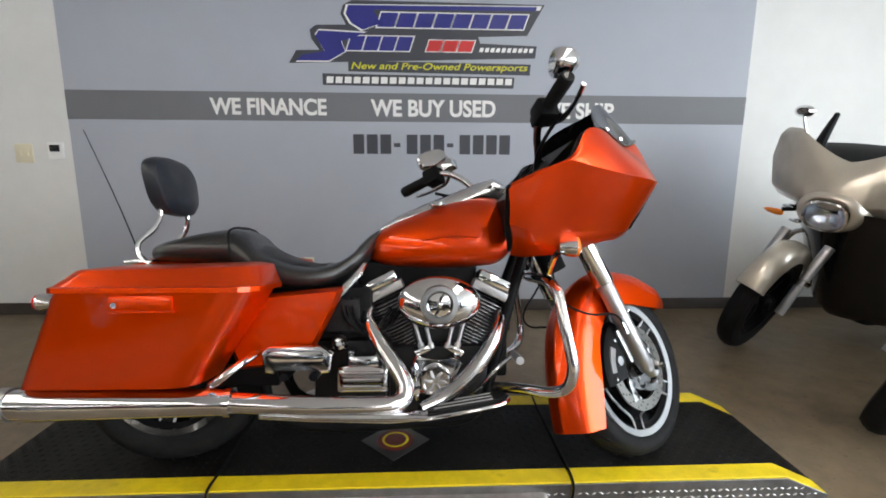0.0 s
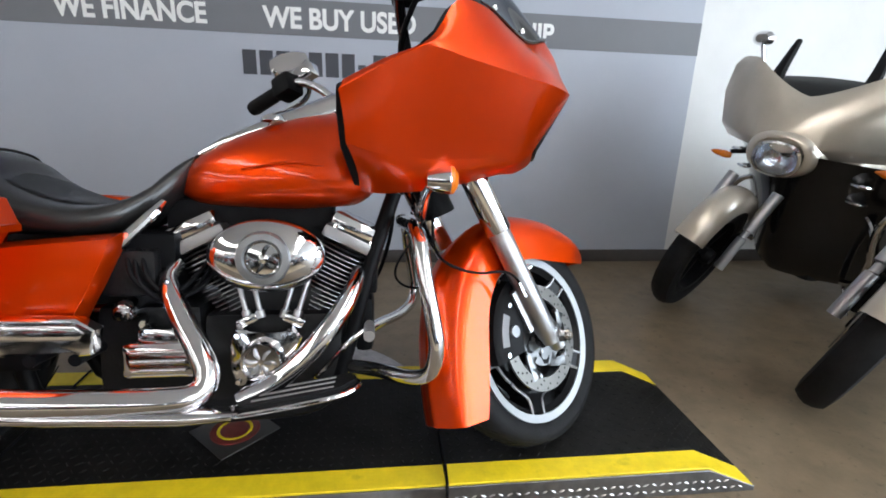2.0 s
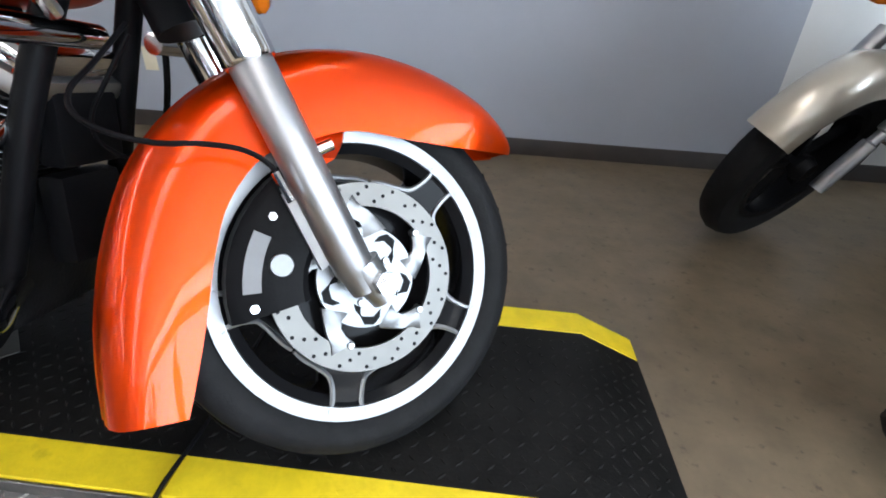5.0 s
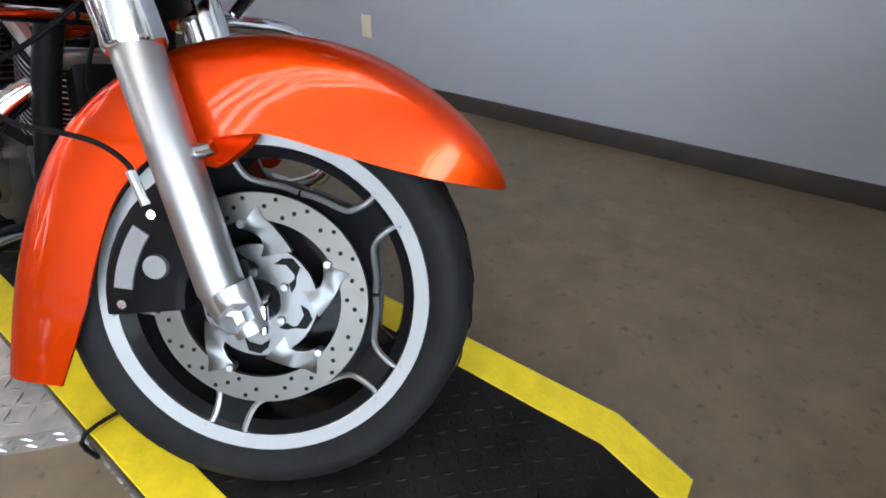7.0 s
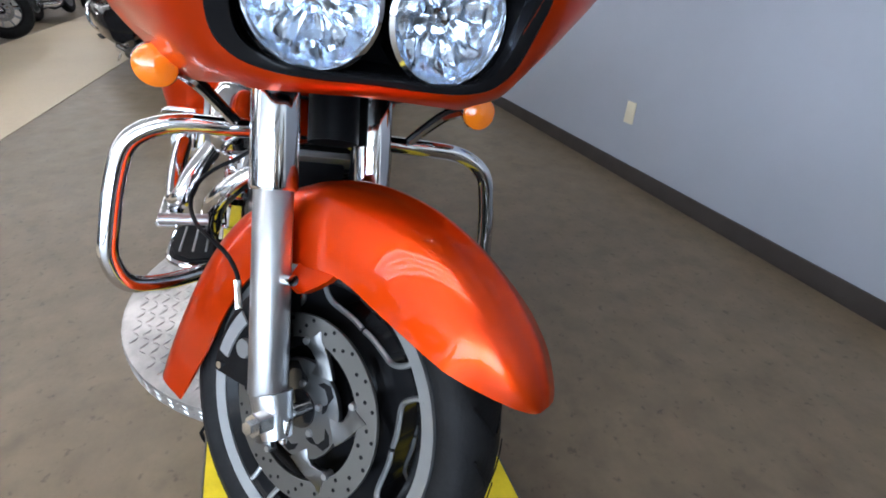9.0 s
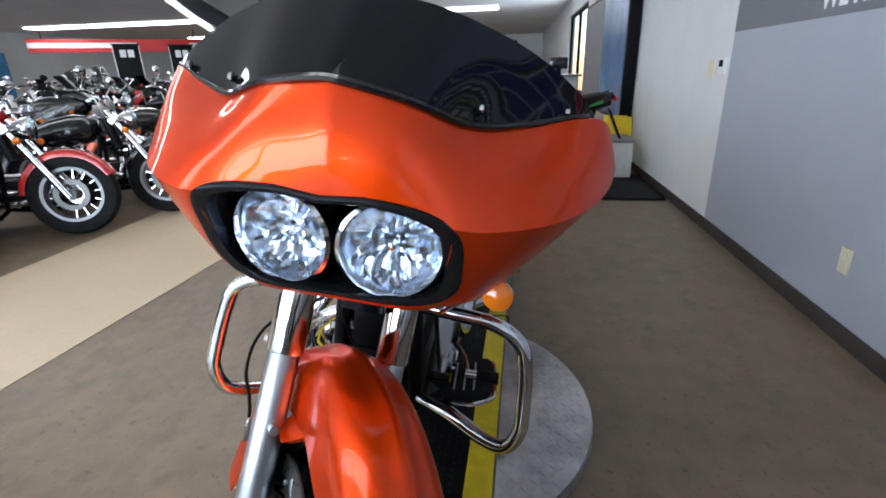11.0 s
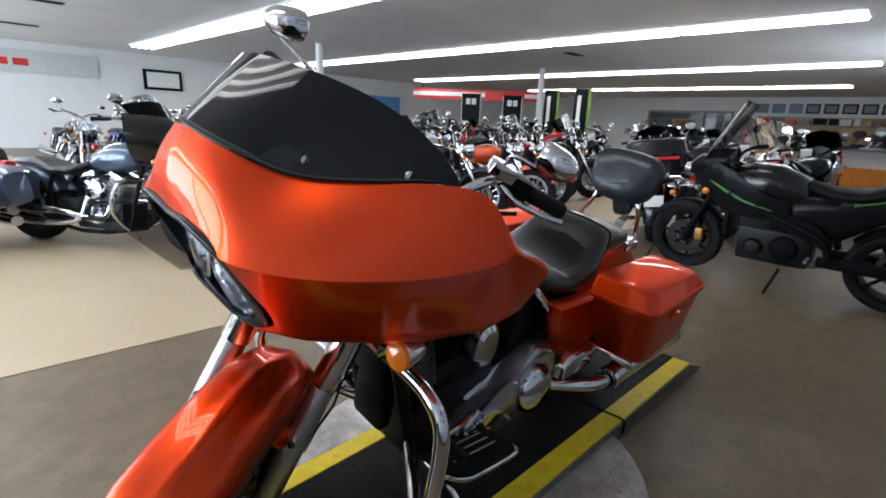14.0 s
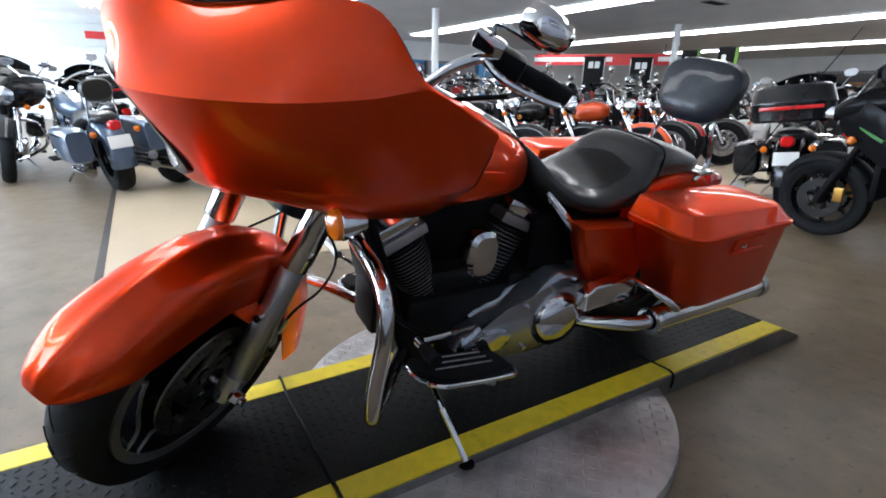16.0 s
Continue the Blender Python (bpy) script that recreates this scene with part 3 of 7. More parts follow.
def wheel(c, R, rimr, w, put, front=True):
    at = Matrix.Translation(c)
    core = lathe([(rimr - 0.018, -w * 0.42), (rimr + 0.003, -w * 0.45), (rimr + 0.004, -w * 0.40), (rimr - 0.012, -w * 0.30), (rimr - 0.012, w * 0.30), (rimr + 0.004, w * 0.40),
                  (rimr + 0.003, w * 0.45), (rimr - 0.018, w * 0.42), (rimr - 0.0185, w * 0.38), (rimr - 0.0175, w * 0.3), (rimr - 0.0175, -w * 0.3), (rimr - 0.0185, -w * 0.38), (rimr - 0.018, -w * 0.42)], 64, at)
    rim = put("front_wheel" if front else "rear_wheel", core, RIMS if front else BLACKG, "silver rimmed wheel with black split spokes" if front else "black wheel")
    put("rim_barrel", lathe([(rimr - 0.0195, -w * 0.40), (rimr - 0.034, -w * 0.30), (rimr - 0.036, 0), (rimr - 0.034, w * 0.30), (rimr - 0.0195, w * 0.40)], 64, at), SPOKEB, "black rim barrel", rim)
    put("tyre", lathe(tyre_profile(R, rimr, w), 72, at), RUBBER, "black rubber tyre", rim, 70)
    # darker bars laid on the tyre stand for the shade in its grooves
    gr = bmesh.new()
    for i in range(26):
        a = 2 * math.pi * i / 26
        for s in (-1, 1):
            pts = []
            for k in range(4):
                u = 0.006 + k * w * 0.105
                rr = R - 0.0006 - 0.0045 * (k / 3) ** 2 * 1.6
                pts.append(Vector((math.cos(a + k * 0.055) * rr, s * u, math.sin(a + k * 0.055) * rr)) + c)
            tube(pts, 0.0016, 4, 1, gr, True, False)
    tagged(put("tread_groove", gr, BLACKM, "", rim), kind="stuff")
    put("hub", lathe([(0.0, -0.075), (0.030, -0.075), (0.034, -0.05), (0.028, -0.03), (0.036, 0.0), (0.028, 0.03), (0.034, 0.05), (0.030, 0.075), (0.0, 0.075)], 28, at), BLACKG, "", rim)
    core2 = lathe([(0.0, -0.030), (0.150, -0.030), (rimr - 0.074, -0.024), (rimr - 0.074, 0.024), (0.150, 0.030), (0.0, 0.030)], 48, at)
    put("wheel_centre", core2, SPOKEB, "black cast wheel centre", rim)
    for i in range(5):
        base = radians(72 * i + 47)
        rs = [rimr - 0.076, rimr - 0.073, rimr - 0.069, rimr - 0.062, rimr - 0.050, rimr - 0.034, rimr - 0.020, rimr - 0.010]
        hw = [0.096, 0.078, 0.050, 0.034, 0.028, 0.026, 0.027, 0.034]
        ys = [0.030, 0.030, 0.031, 0.034, 0.039, 0.043, 0.046, w * 0.40]

        def pt(r, off, y):
            a = base + off / r
            return Vector((math.cos(a) * r, y, math.sin(a) * r)) + c
        rings = [[pt(r, -q, -y), pt(r, q, -y), pt(r, q, y), pt(r, -q, y)] for r, q, y in zip(rs, hw, ys)]
        put("spoke", loft(rings), SPOKEB, "black cast spoke", rim)
        for s_ in (-1, 1):
            for yy in (-1, 1):
                put("spoke_edge", tube([pt(r, s_ * (q - 0.002), yy * (y + 0.0005)) for r, q, y in zip(rs, hw, ys)], 0.0046, 6, 3), RIMS, "machined silver spoke edge", rim)
    return rim


def disc(c, y, put, parent):
    at = Matrix.Translation(c) @ Matrix.Translation((0, y, 0))
    d = put("brake_disc", lathe([(0.112, -0.003), (0.149, -0.003), (0.150, 0), (0.149, 0.003), (0.112, 0.003), (0.112, -0.003)], 64, at), DISCM, "drilled steel brake disc", parent)
    for i in range(60):
        a = 2 * math.pi * i / 60
        r = (0.142, 0.131, 0.120)[i % 3]
        if i % 6 == 5:
            continue
        # black plugs, slightly proud, stand for the dark inside the holes
        put("drill_hole", lathe([(0.0, -0.0036), (0.0032, -0.0036), (0.0032, 0.0036), (0.0, 0.0036)], 8, at @ Matrix.Translation((math.cos(a) * r, 0, math.sin(a) * r))), BLACKM, "", parent)
    put("disc_carrier", lathe([(0.028, -0.004), (0.079, -0.004), (0.080, 0.0), (0.079, 0.004), (0.028, 0.004), (0.028, -0.004)], 48, at), CARRIER, "polished disc carrier", parent)
    for i in range(5):
        a0 = radians(72 * i + 8)
        for path in (((0.070, 0.0, 0.022), (0.084, 0.10, 0.015), (0.096, 0.22, 0.0125), (0.106, 0.36, 0.0135), (0.116, 0.46, 0.020)),):
            line = [Vector((math.cos(a0 + a) * r, 0, math.sin(a0 + a) * r)) for r, a, _ in path]
            rings = []
            for k, p in enumerate(line):
                d_ = (line[min(k + 1, len(line) - 1)] - line[max(k - 1, 0)]).normalized()
                n_ = Vector((-d_.z, 0, d_.x)) * path[k][2]
                rings.append([at @ (p + n_ * u + Vector((0, v, 0))) for u, v in ((-1, -0.0035), (-0.9, -0.0045), (0.9, -0.0045), (1, -0.0035), (1, 0.0035), (0.9, 0.0045), (-0.9, 0.0045), (-1, 0.0035))])
            put("carrier_arm", loft(rings), CARRIER, "polished hooked carrier arm", parent)
        # raised black strip stands for the dark of each slot; nothing is cut
        slot = [at @ Vector((math.cos(a0 + 0.55 + a) * r, 0, math.sin(a0 + 0.55 + a) * r)) for r, a in ((0.046, -0.10), (0.058, 0.0), (0.068, 0.18), (0.070, 0.42), (0.062, 0.62))]
        put("carrier_slot", loft([[p + Vector((u * math.cos(q), v, u * math.sin(q))) for u, v in ((-0.0065, -0.0046), (0.0065, -0.0046), (0.0065, 0.0046), (-0.0065, 0.0046))] for p, q in zip(slot, (a0 + 1.9, a0 + 1.5, a0 + 0.9, a0 + 0.9, a0 + 0.7))]), BLACKM, "dark hooked slot", parent)
    for i in range(5):
        a = radians(72 * i + 40)
        for r in (0.108, 0.040):
            put("disc_bolt", lathe([(0.0, -0.008), (0.005, -0.008), (0.0065, -0.004), (0.0065, 0.008), (0, 0.008)], 10, at @ Matrix.Translation((math.cos(a) * r, 0, math.sin(a) * r))), BRUSHED, "", parent)


fw = wheel(WC, 0.300, 0.230, 0.124, st)
for s in (-1, 1):
    disc(WC, s * 0.068, st, fw)
RC = Vector((-1.612, 0, 0.312))
wheel(RC, 0.318, 0.218, 0.170, hp, False)
# fork: tubes run along the steering axis, a little behind the axle
FWD = Vector((math.cos(RAKE), 0, math.sin(RAKE)))


def along(d, off=0.0, y=0.0):
    p = WC + AXIS * d + FWD * off
    return Vector((p.x, y, p.z))


for s in (-1, 1):
    leg = st("fork_leg", tube([along(-0.005, -0.022, s * 0.115), along(0.03, -0.022, s * 0.115), along(0.035, -0.022, s * 0.115), along(0.34, -0.022, s * 0.115), along(0.345, -0.022, s * 0.115)], [0.020, 0.027, 0.0295, 0.0295, 0.028], 24, 1, smooth=False), BRUSHED, "satin silver fork slider")
    st("fork_cover", tube([along(0.335, -0.022, s * 0.115), along(0.34, -0.022, s * 0.115), along(0.60, -0.022, s * 0.115)], [0.033, 0.0355, 0.0355], 24, 1, smooth=False), CHROME, "chrome fork cover", leg)
    st("axle_clamp", tube([along(-0.03, 0.0, s * 0.115), along(0.035, -0.012, s * 0.115)], [0.022, 0.030], 16, 1, smooth=False), ALUMIN, "", leg)
    st("axle_nut", lathe([(0.0, -0.022), (0.010, -0.022), (0.010, -0.012), (0.017, -0.012), (0.018, 0.012), (0.0, 0.012)], 6, Matrix.Translation(along(0, 0, s * 0.148)) @ (pose(0, 0, 0) if s < 0 else pose(0, 0, 0, 0, 0, 180))), CHROME, "", leg)
    st("fender_bolt", rod(along(0.205, 0.0, s * 0.115), along(0.205, 0.028, s * 0.118), 0.009), CHROME, "", leg)
    st("clamp_screw", rod(along(-0.035, 0.012, s * 0.115), along(0.0, 0.022, s * 0.115), 0.006), CHROME, "", leg)
    # brake caliper behind the leg
    rings = []
    for a in np.linspace(radians(128), radians(196), 9):
        ring = []
        for r, y in ((0.095, 0.048), (0.200, 0.048), (0.207, 0.060), (0.204, 0.082), (0.190, 0.092), (0.104, 0.094), (0.095, 0.088)):
            ring.append(WC + Vector((math.cos(a) * r, s * y, math.sin(a) * r)))
        rings.append(ring)
    cp = st("brake_caliper", loft(rings), BLACKM, "black four piston brake caliper")
    ca = radians(169)
    st("caliper_badge", lathe([(0.0, -0.004), (0.0155, -0.004), (0.017, 0.0), (0.017, 0.004), (0, 0.004)], 20, Matrix.Translation(WC + Vector((math.cos(ca) * 0.135, s * 0.095, math.sin(ca) * 0.135)))), SATIN, "silver round badge", cp)
    ring2 = [[WC + Vector((math.cos(a) * r, s * y, math.sin(a) * r)) for r, y in ((0.160, 0.088), (0.184, 0.088), (0.184, 0.0955), (0.160, 0.0965))] for a in np.linspace(radians(156), radians(184), 6)]
    st("caliper_insert", loft(ring2), GREY, "silver mesh insert", cp)
    for a in (147, 191):
        st("caliper_bolt", lathe([(0, -0.006), (0.0065, -0.006), (0.007, 0.006), (0, 0.006)], 6, Matrix.Translation(WC + Vector((math.cos(radians(a)) * 0.172, s * 0.094, math.sin(radians(a)) * 0.172)))), CHROME, "", cp)
    st("caliper_mount", loft([[along(d, o, s * y) for d, o, y in ((0.13 + k, -0.03, 0.085), (0.12 + k, -0.062, 0.085), (0.12 + k, -0.062, 0.10), (0.13 + k, -0.03, 0.112))] for k in (-0.07, 0.05)]), BRUSHED, "", cp)
st("axle", rod(WC + Vector((0, -0.13, 0)), WC + Vector((0, 0.13, 0)), 0.011), CHROME)
for d in (0.55, 0.72):
    st("fork_clamp", moved(box(-0.05, 0.03, -0.155, 0.155, -0.022, 0.022, 0.012), Matrix.Translation(along(d)) @ Matrix.Rotation(-RAKE, 4, 'Y')), BLACKM, "black fork clamp")
st("steering_stem", rod(along(0.52), along(0.76), 0.03), BLACKM)

# front fender: a deep round shell over the wheel
def fender(c, R, a0, a1, half, deep, put, name, flare=0.0, n=44):
    rings = []
    for i in range(n + 1):
        u = i / n
        a = radians(a0 + (a1 - a0) * u)
        ring = []
        hw = half * (1 - 0.10 * abs(2 * u - 1) ** 3)
        dp = deep(u)
        rr = R + flare * max(0, u - 0.72) ** 1.5
        for k in range(15):
            t = -1 + 2 * k / 14
            q = abs(t)
            if q < 0.62:
                yy, drop = hw * math.sin(q / 0.62 * math.pi / 2 * 0.92), 0.050 * (1 - math.cos(q / 0.62 * math.pi / 2 * 0.92))
            else:
                v = (q - 0.62) / 0.38
                yy, drop = hw * (0.992 + 0.008 * v), 0.046 + v * dp
            r = rr - drop
            ring.append(c + Vector((math.cos(a) * r, math.copysign(yy, t), math.sin(a) * r)))
        rings.append(ring)
    bm = loft(rings, cap=False, closed=False)
    bmesh.ops.recalc_face_normals(bm, faces=bm.faces)
    bmesh.ops.solidify(bm, geom=bm.faces[:], thickness=0.004)
    return put(name, bm, ORANGE, "glossy orange metallic front fender" if "front" in name else "glossy orange rear fender", None, 50)


OUTER = [(0.306, 0.222), (0.292, 0.246), (0.250, 0.288), (0.172, 0.332), (0.078, 0.360), (-0.03, 0.363), (-0.14, 0.334), (-0.240, 0.268), (-0.312, 0.172), (-0.346, 0.062), (-0.358, -0.04), (-0.358, -0.115), (-0.352, -0.182)]
EDGE = [(0.300, 0.216), (0.275, 0.214), (0.220, 0.212), (0.150, 0.213), (0.070, 0.218), (-0.02, 0.224), (-0.085, 0.206), (-0.150, 0.178), (-0.196, 0.115), (-0.215, 0.045), (-0.226, -0.04), (-0.238, -0.115), (-0.250, -0.176)]
fo, fe = catmull([(a, 0, b) for a, b in OUTER], 4), catmull([(a, 0, b) for a, b in EDGE], 4)
rings = []
for i, (p, e) in enumerate(zip(fo, fe)):
    u = i / (len(fo) - 1)
    hw = 0.086 * min(1, 0.35 + 3.2 * u) * (1 - 0.06 * u)
    d = e - p
    n = d.length
    ring = []
    for y, k in ((1.0, 1.0), (1.0, 0.75), (0.995, 0.52), (0.965, 0.36), (0.88, 0.22), (0.70, 0.115), (0.42, 0.045), (0.16, 0.012), (0.12, -0.012)):
        ring.append((y * hw, k))
    full = [(-y, k) for y, k in ring] + [(0.0, -0.022)] + ring[::-1]
    rings.append([WC + p + d * k * 1.0 + Vector((0, y, 0)) for y, k in full])
bm = loft(rings, cap=False, closed=False)
bmesh.ops.recalc_face_normals(bm, faces=bm.faces)
bmesh.ops.solidify(bm, geom=bm.faces[:], thickness=0.004)
ff = st("front_fender", bm, ORANGE, "glossy orange metallic front fender", None, 50)
for s in (-1, 1):
    hold = along(0.205, 0.016) - WC
    st("fender_bracket", loft([[WC + Vector((hold.x + dx, s * y, hold.z + dz)) for dx, y in ((-a, y0), (-a * 0.9, y1), (b * 0.9, y1), (b, y0))] for dz, a, b, y0, y1 in ((0.034, 0.030, 0.046, 0.066, 0.074), (0.018, 0.028, 0.042, 0.072, 0.080), (0.004, 0.024, 0.034, 0.080, 0.092), (-0.012, 0.018, 0.022, 0.088, 0.104), (-0.020, 0.010, 0.010, 0.092, 0.100))]), ORANGE, "", ff, 60)
BACKT = TURNED.inverted()
HOSE = [BACKT @ Vector(p) for p in ((-0.072, -0.150, 0.455), (-0.085, -0.152, 0.480), (-0.112, -0.168, 0.500), (-0.150, -0.194, 0.508), (-0.195, -0.214, 0.508), (-0.242, -0.226, 0.518), (-0.282, -0.221, 0.536), (-0.302, -0.195, 0.560), (-0.305, -0.146, 0.592), (-0.30, -0.09, 0.64))]
for s in (-1, 1):
    hose = [Vector((p.x, -s * p.y, p.z)) for p in HOSE]
    bh = st("brake_hose", tube(hose, 0.0035, 8, 8), BLACKM, "black braided brake hose")
    st("hose_fitting", tube([hose[0] + (hose[0] - hose[1]) * 0.8, hose[0], hose[0].lerp(hose[1], 0.7)], 0.0056, 8, 3), CHROME, "", bh)

# ---- fairing ----
STN = [  # top, crease, lower, bottom
    ((0.006, 0, 1.108), (0.028, 0, 0.964), (-0.046, 0, 0.788), (-0.075, 0, 0.766)),
    ((-0.018, 0.10, 1.090), (0.027, 0.10, 0.959), (-0.047, 0.10, 0.790), (-0.08, 0.10, 0.762)),
    ((-0.085, 0.180, 1.062), (0.018, 0.200, 0.945), (-0.058, 0.172, 0.812), (-0.105, 0.145, 0.756)),
    ((-0.150, 0.262, 1.068), (-0.055, 0.300, 0.945), (-0.095, 0.216, 0.796), (-0.150, 0.172, 0.752)),
    ((-0.222, 0.345, 1.084), (-0.165, 0.378, 0.952), (-0.195, 0.262, 0.788), (-0.24, 0.205, 0.730)),
    ((-0.290, 0.402, 1.074), (-0.268, 0.424, 0.966), (-0.305, 0.298, 0.782), (-0.33, 0.240, 0.714)),
    ((-0.344, 0.438, 0.994), (-0.350, 0.443, 0.979), (-0.382, 0.330, 0.786), (-0.39, 0.246, 0.708)),
    ((-0.428, 0.426, 0.958), (-0.434, 0.432, 0.942), (-0.445, 0.362, 0.792), (-0.44, 0.252, 0.706)),
    ((-0.505, 0.402, 0.922), (-0.512, 0.408, 0.904), (-0.502, 0.370, 0.808), (-0.480, 0.258, 0.712)),
]


def rib(s):
    T, C, L, B = [Vector(p) for p in s]
    out = []
    bow = lambda a, b, n, k, last=False: [a.lerp(b, i / n) + Vector((k * math.sin(math.pi * i / n) * 0.7, 0, 0)) + (Vector((0, math.copysign(k * math.sin(math.pi * i / n), a.y), 0)) if abs(a.y) > 0.05 else Vector()) for i in range(n + (1 if last else 0))]
    return bow(T, C, 6, 0.004 + 0.016 * max(0, 1 - abs(T.y) / 0.30)) + bow(C, L, 6, 0.003) + bow(L, B, 5, 0.010, True)


cols = [catmull([s[i] for s in STN], 5) for i in range(4)]
halfribs = [rib(q) for q in zip(*cols)]
ribs = [[Vector((p.x, -p.y, p.z)) for p in r] for r in halfribs[:0:-1]] + halfribs
bm = bmesh.new()
grid = [[bm.verts.new(p) for p in r] for r in ribs]
mid = len(halfribs) - 1
for i in range(len(grid) - 1):
    for j in range(len(grid[0]) - 1):
        d = max(abs(i - mid), abs(i + 1 - mid))
        if d <= 9 and 6 <= j < 12 or d == 10 and 9 <= j < 12:
            continue
        bm.faces.new((grid[i][j], grid[i + 1][j], grid[i + 1][j + 1], grid[i][j + 1]))
bmesh.ops.recalc_face_normals(bm, faces=bm.faces)
bmesh.ops.solidify(bm, geom=bm.faces[:], thickness=0.005)
fairing = hp("fairing", bm, ORANGE, "glossy orange frame mounted shark nose fairing", None, 75)
CREASE = [r[6] for i, r in enumerate(ribs) if abs(i - mid) >= 9] + [r[12] for i, r in enumerate(ribs) if abs(i - mid) >= 18]
for e_ in fairing.data.edges:
    if all(min((fairing.data.vertices[v].co - c_).length for c_ in CREASE) < 0.0006 for v in e_.vertices):
        e_.use_edge_sharp = True
# black goggle-shaped bezel laid over the opening
def front_x(y, z):
    """The nose surface between crease and lower edge."""
    k = min(range(len(halfribs)), key=lambda i: abs(cols[1][i].y - abs(y)))
    i = max(1, min(len(halfribs) - 2, k))
    lo_i = i - 1 if cols[1][i].y > abs(y) else i
    u = (abs(y) - cols[1][lo_i].y) / max(1e-6, cols[1][lo_i + 1].y - cols[1][lo_i].y)
    C_, L_ = cols[1][lo_i].lerp(cols[1][lo_i + 1], u), cols[2][lo_i].lerp(cols[2][lo_i + 1], u)
    return L_.x + (C_.x - L_.x) * max(0.0, min(1.0, (z - L_.z) / (C_.z - L_.z)))


def goggle(q, dx):
    """The bezel outline drawn in by q and set forward by dx."""
    out = []
    for u, v in oval(0, 0, BEZ_W * q, BEZ_H * q, 64, 3.9):
        z = BEZ_Z + v - 0.10 * abs(u) * 0.25 - (0.008 * math.exp(-(u / 0.03) ** 2) if v > 0 else 0)
        side = max(0.0, min(1.0, (abs(u) - 0.11) / 0.06))
        out.append(Vector((front_x(u, z) + (dx * (1 - 0.85 * side) if dx > 0 else dx), u, z)))
    return out


BEZ_W, BEZ_H, BEZ_Z = 0.196, 0.094, 0.882
hp("headlight_bezel", loft([goggle(1.0, -0.012), goggle(1.0, 0.002), goggle(0.985, 0.007), goggle(0.95, 0.0085), goggle(0.90, 0.008), goggle(0.872, 0.004), goggle(0.862, -0.022)], cap=False), SPOKEB, "gloss black headlight surround", fairing, 60)
hp("headlight_well", loft([goggle(0.880, -0.006), goggle(0.868, -0.030), goggle(0.86, -0.120), goggle(0.05, -0.125)], cap=False), BLACKM, "dark headlight well", fairing, 60)
for s in (-1, 1):
    hm = Matrix.Translation((-0.054, s * 0.084, 0.876)) @ pose(0, 0, 0, 0, 0, -90 + s * 7) @ pose(0, 0, 0, -6) @ Matrix.Scale(1.04, 4)
    hl = hp("headlight", lathe([(0.082, -0.030), (0.0795, 0.012), (0.074, 0.016), (0.071, 0.008), (0.0705, 0.0)], 40, hm), CHROME, "round chrome headlight", fairing)
    bm = lathe([(0.0705, 0.001), (0.069, -0.003), (0.066, -0.008), (0.062, -0.013), (0.056, -0.018), (0.049, -0.023), (0.041, -0.027), (0.032, -0.030), (0.022, -0.033), (0.013, -0.034)], 120)
    for v in bm.verts:
        cell = math.floor(v.co.x / 0.0135)
        low = math.floor(v.co.z / 0.027)
        v.co.y += 0.011 * (((v.co.x / 0.0135) % 1.0) - 0.5) * (1 if (cell + low) % 2 else -1) * min(1, (0.072 - math.hypot(v.co.x, v.co.z)) / 0.012)
    hp("reflector", moved(bm, hm), REFLECTOR, "fluted mirror reflector", hl)
    hp("headlight_lens", lathe([(0.0745, 0.009), (0.060, 0.018), (0.035, 0.024), (0.0, 0.0265)], 40, hm), LENS, "clear glass headlight lens", hl).visible_shadow = False
    hp("bulb", lathe([(0.0, -0.004), (0.006, -0.006), (0.008, -0.018), (0.012, -0.022), (0.014, -0.036)], 16, hm), CHROME, "", hl)
    hp("bulb_socket", lathe([(0.013, -0.034), (0.010, -0.040), (0.0, -0.041)], 16, hm), BLACKM, "", hl)
# windshield
top = [c for c in cols[0]]
wb, rows_ = [p + Vector((-0.004, 0, 0.002)) for p in top[:23]], []
WTOP = catmull([(-0.112, 0, 1.226), (-0.138, 0.105, 1.218), (-0.196, 0.205, 1.192), (-0.230, 0.275, 1.162), (-0.250, 0.335, 1.124), (-0.256, 0.368, 1.094)], 8)
for i, p in enumerate(wb):
    u = i / (len(wb) - 1) * (len(WTOP) - 1)
    k = min(int(u), len(WTOP) - 2)
    q = WTOP[k].lerp(WTOP[k + 1], u - k)
    rows_.append([p.lerp(q, v / 6) + Vector((0.001, 0, 0.002)) * math.sin(math.pi * v / 6) * (1 - i / len(wb)) for v in range(7)])
rows_ = [[Vector((p.x, -p.y, p.z)) for p in r] for r in rows_[:0:-1]] + rows_
bm = loft([r + [p + Vector((-0.003, 0, -0.002)) for p in r[::-1]] for r in rows_])
bmesh.ops.recalc_face_normals(bm, faces=bm.faces)
hp("windshield", bm, SMOKE, "short dark smoked windshield", fairing)
trim = [r[0] + Vector((0.004, 0, 0.003)) for r in rows_]
hp("windshield_trim", tube(trim[1:-1:2], [0.002, 0.0045, 0.006, 0.0065, 0.006, 0.0045, 0.002], 8, 2), BLACKG, "black rubber windshield trim", fairing)
for y in (-0.313, -0.185, 0.185, 0.313):
    p = min((q for r in rows_ for q in r[1:2]), key=lambda q: abs(q.y - y))
    hp("windshield_screw", lathe([(0, -0.004), (0.006, -0.003), (0.007, 0.003), (0, 0.004)], 10, Matrix.Translation(p + Vector((0.006, 0, 0.004)))), CHROME, "", fairing)
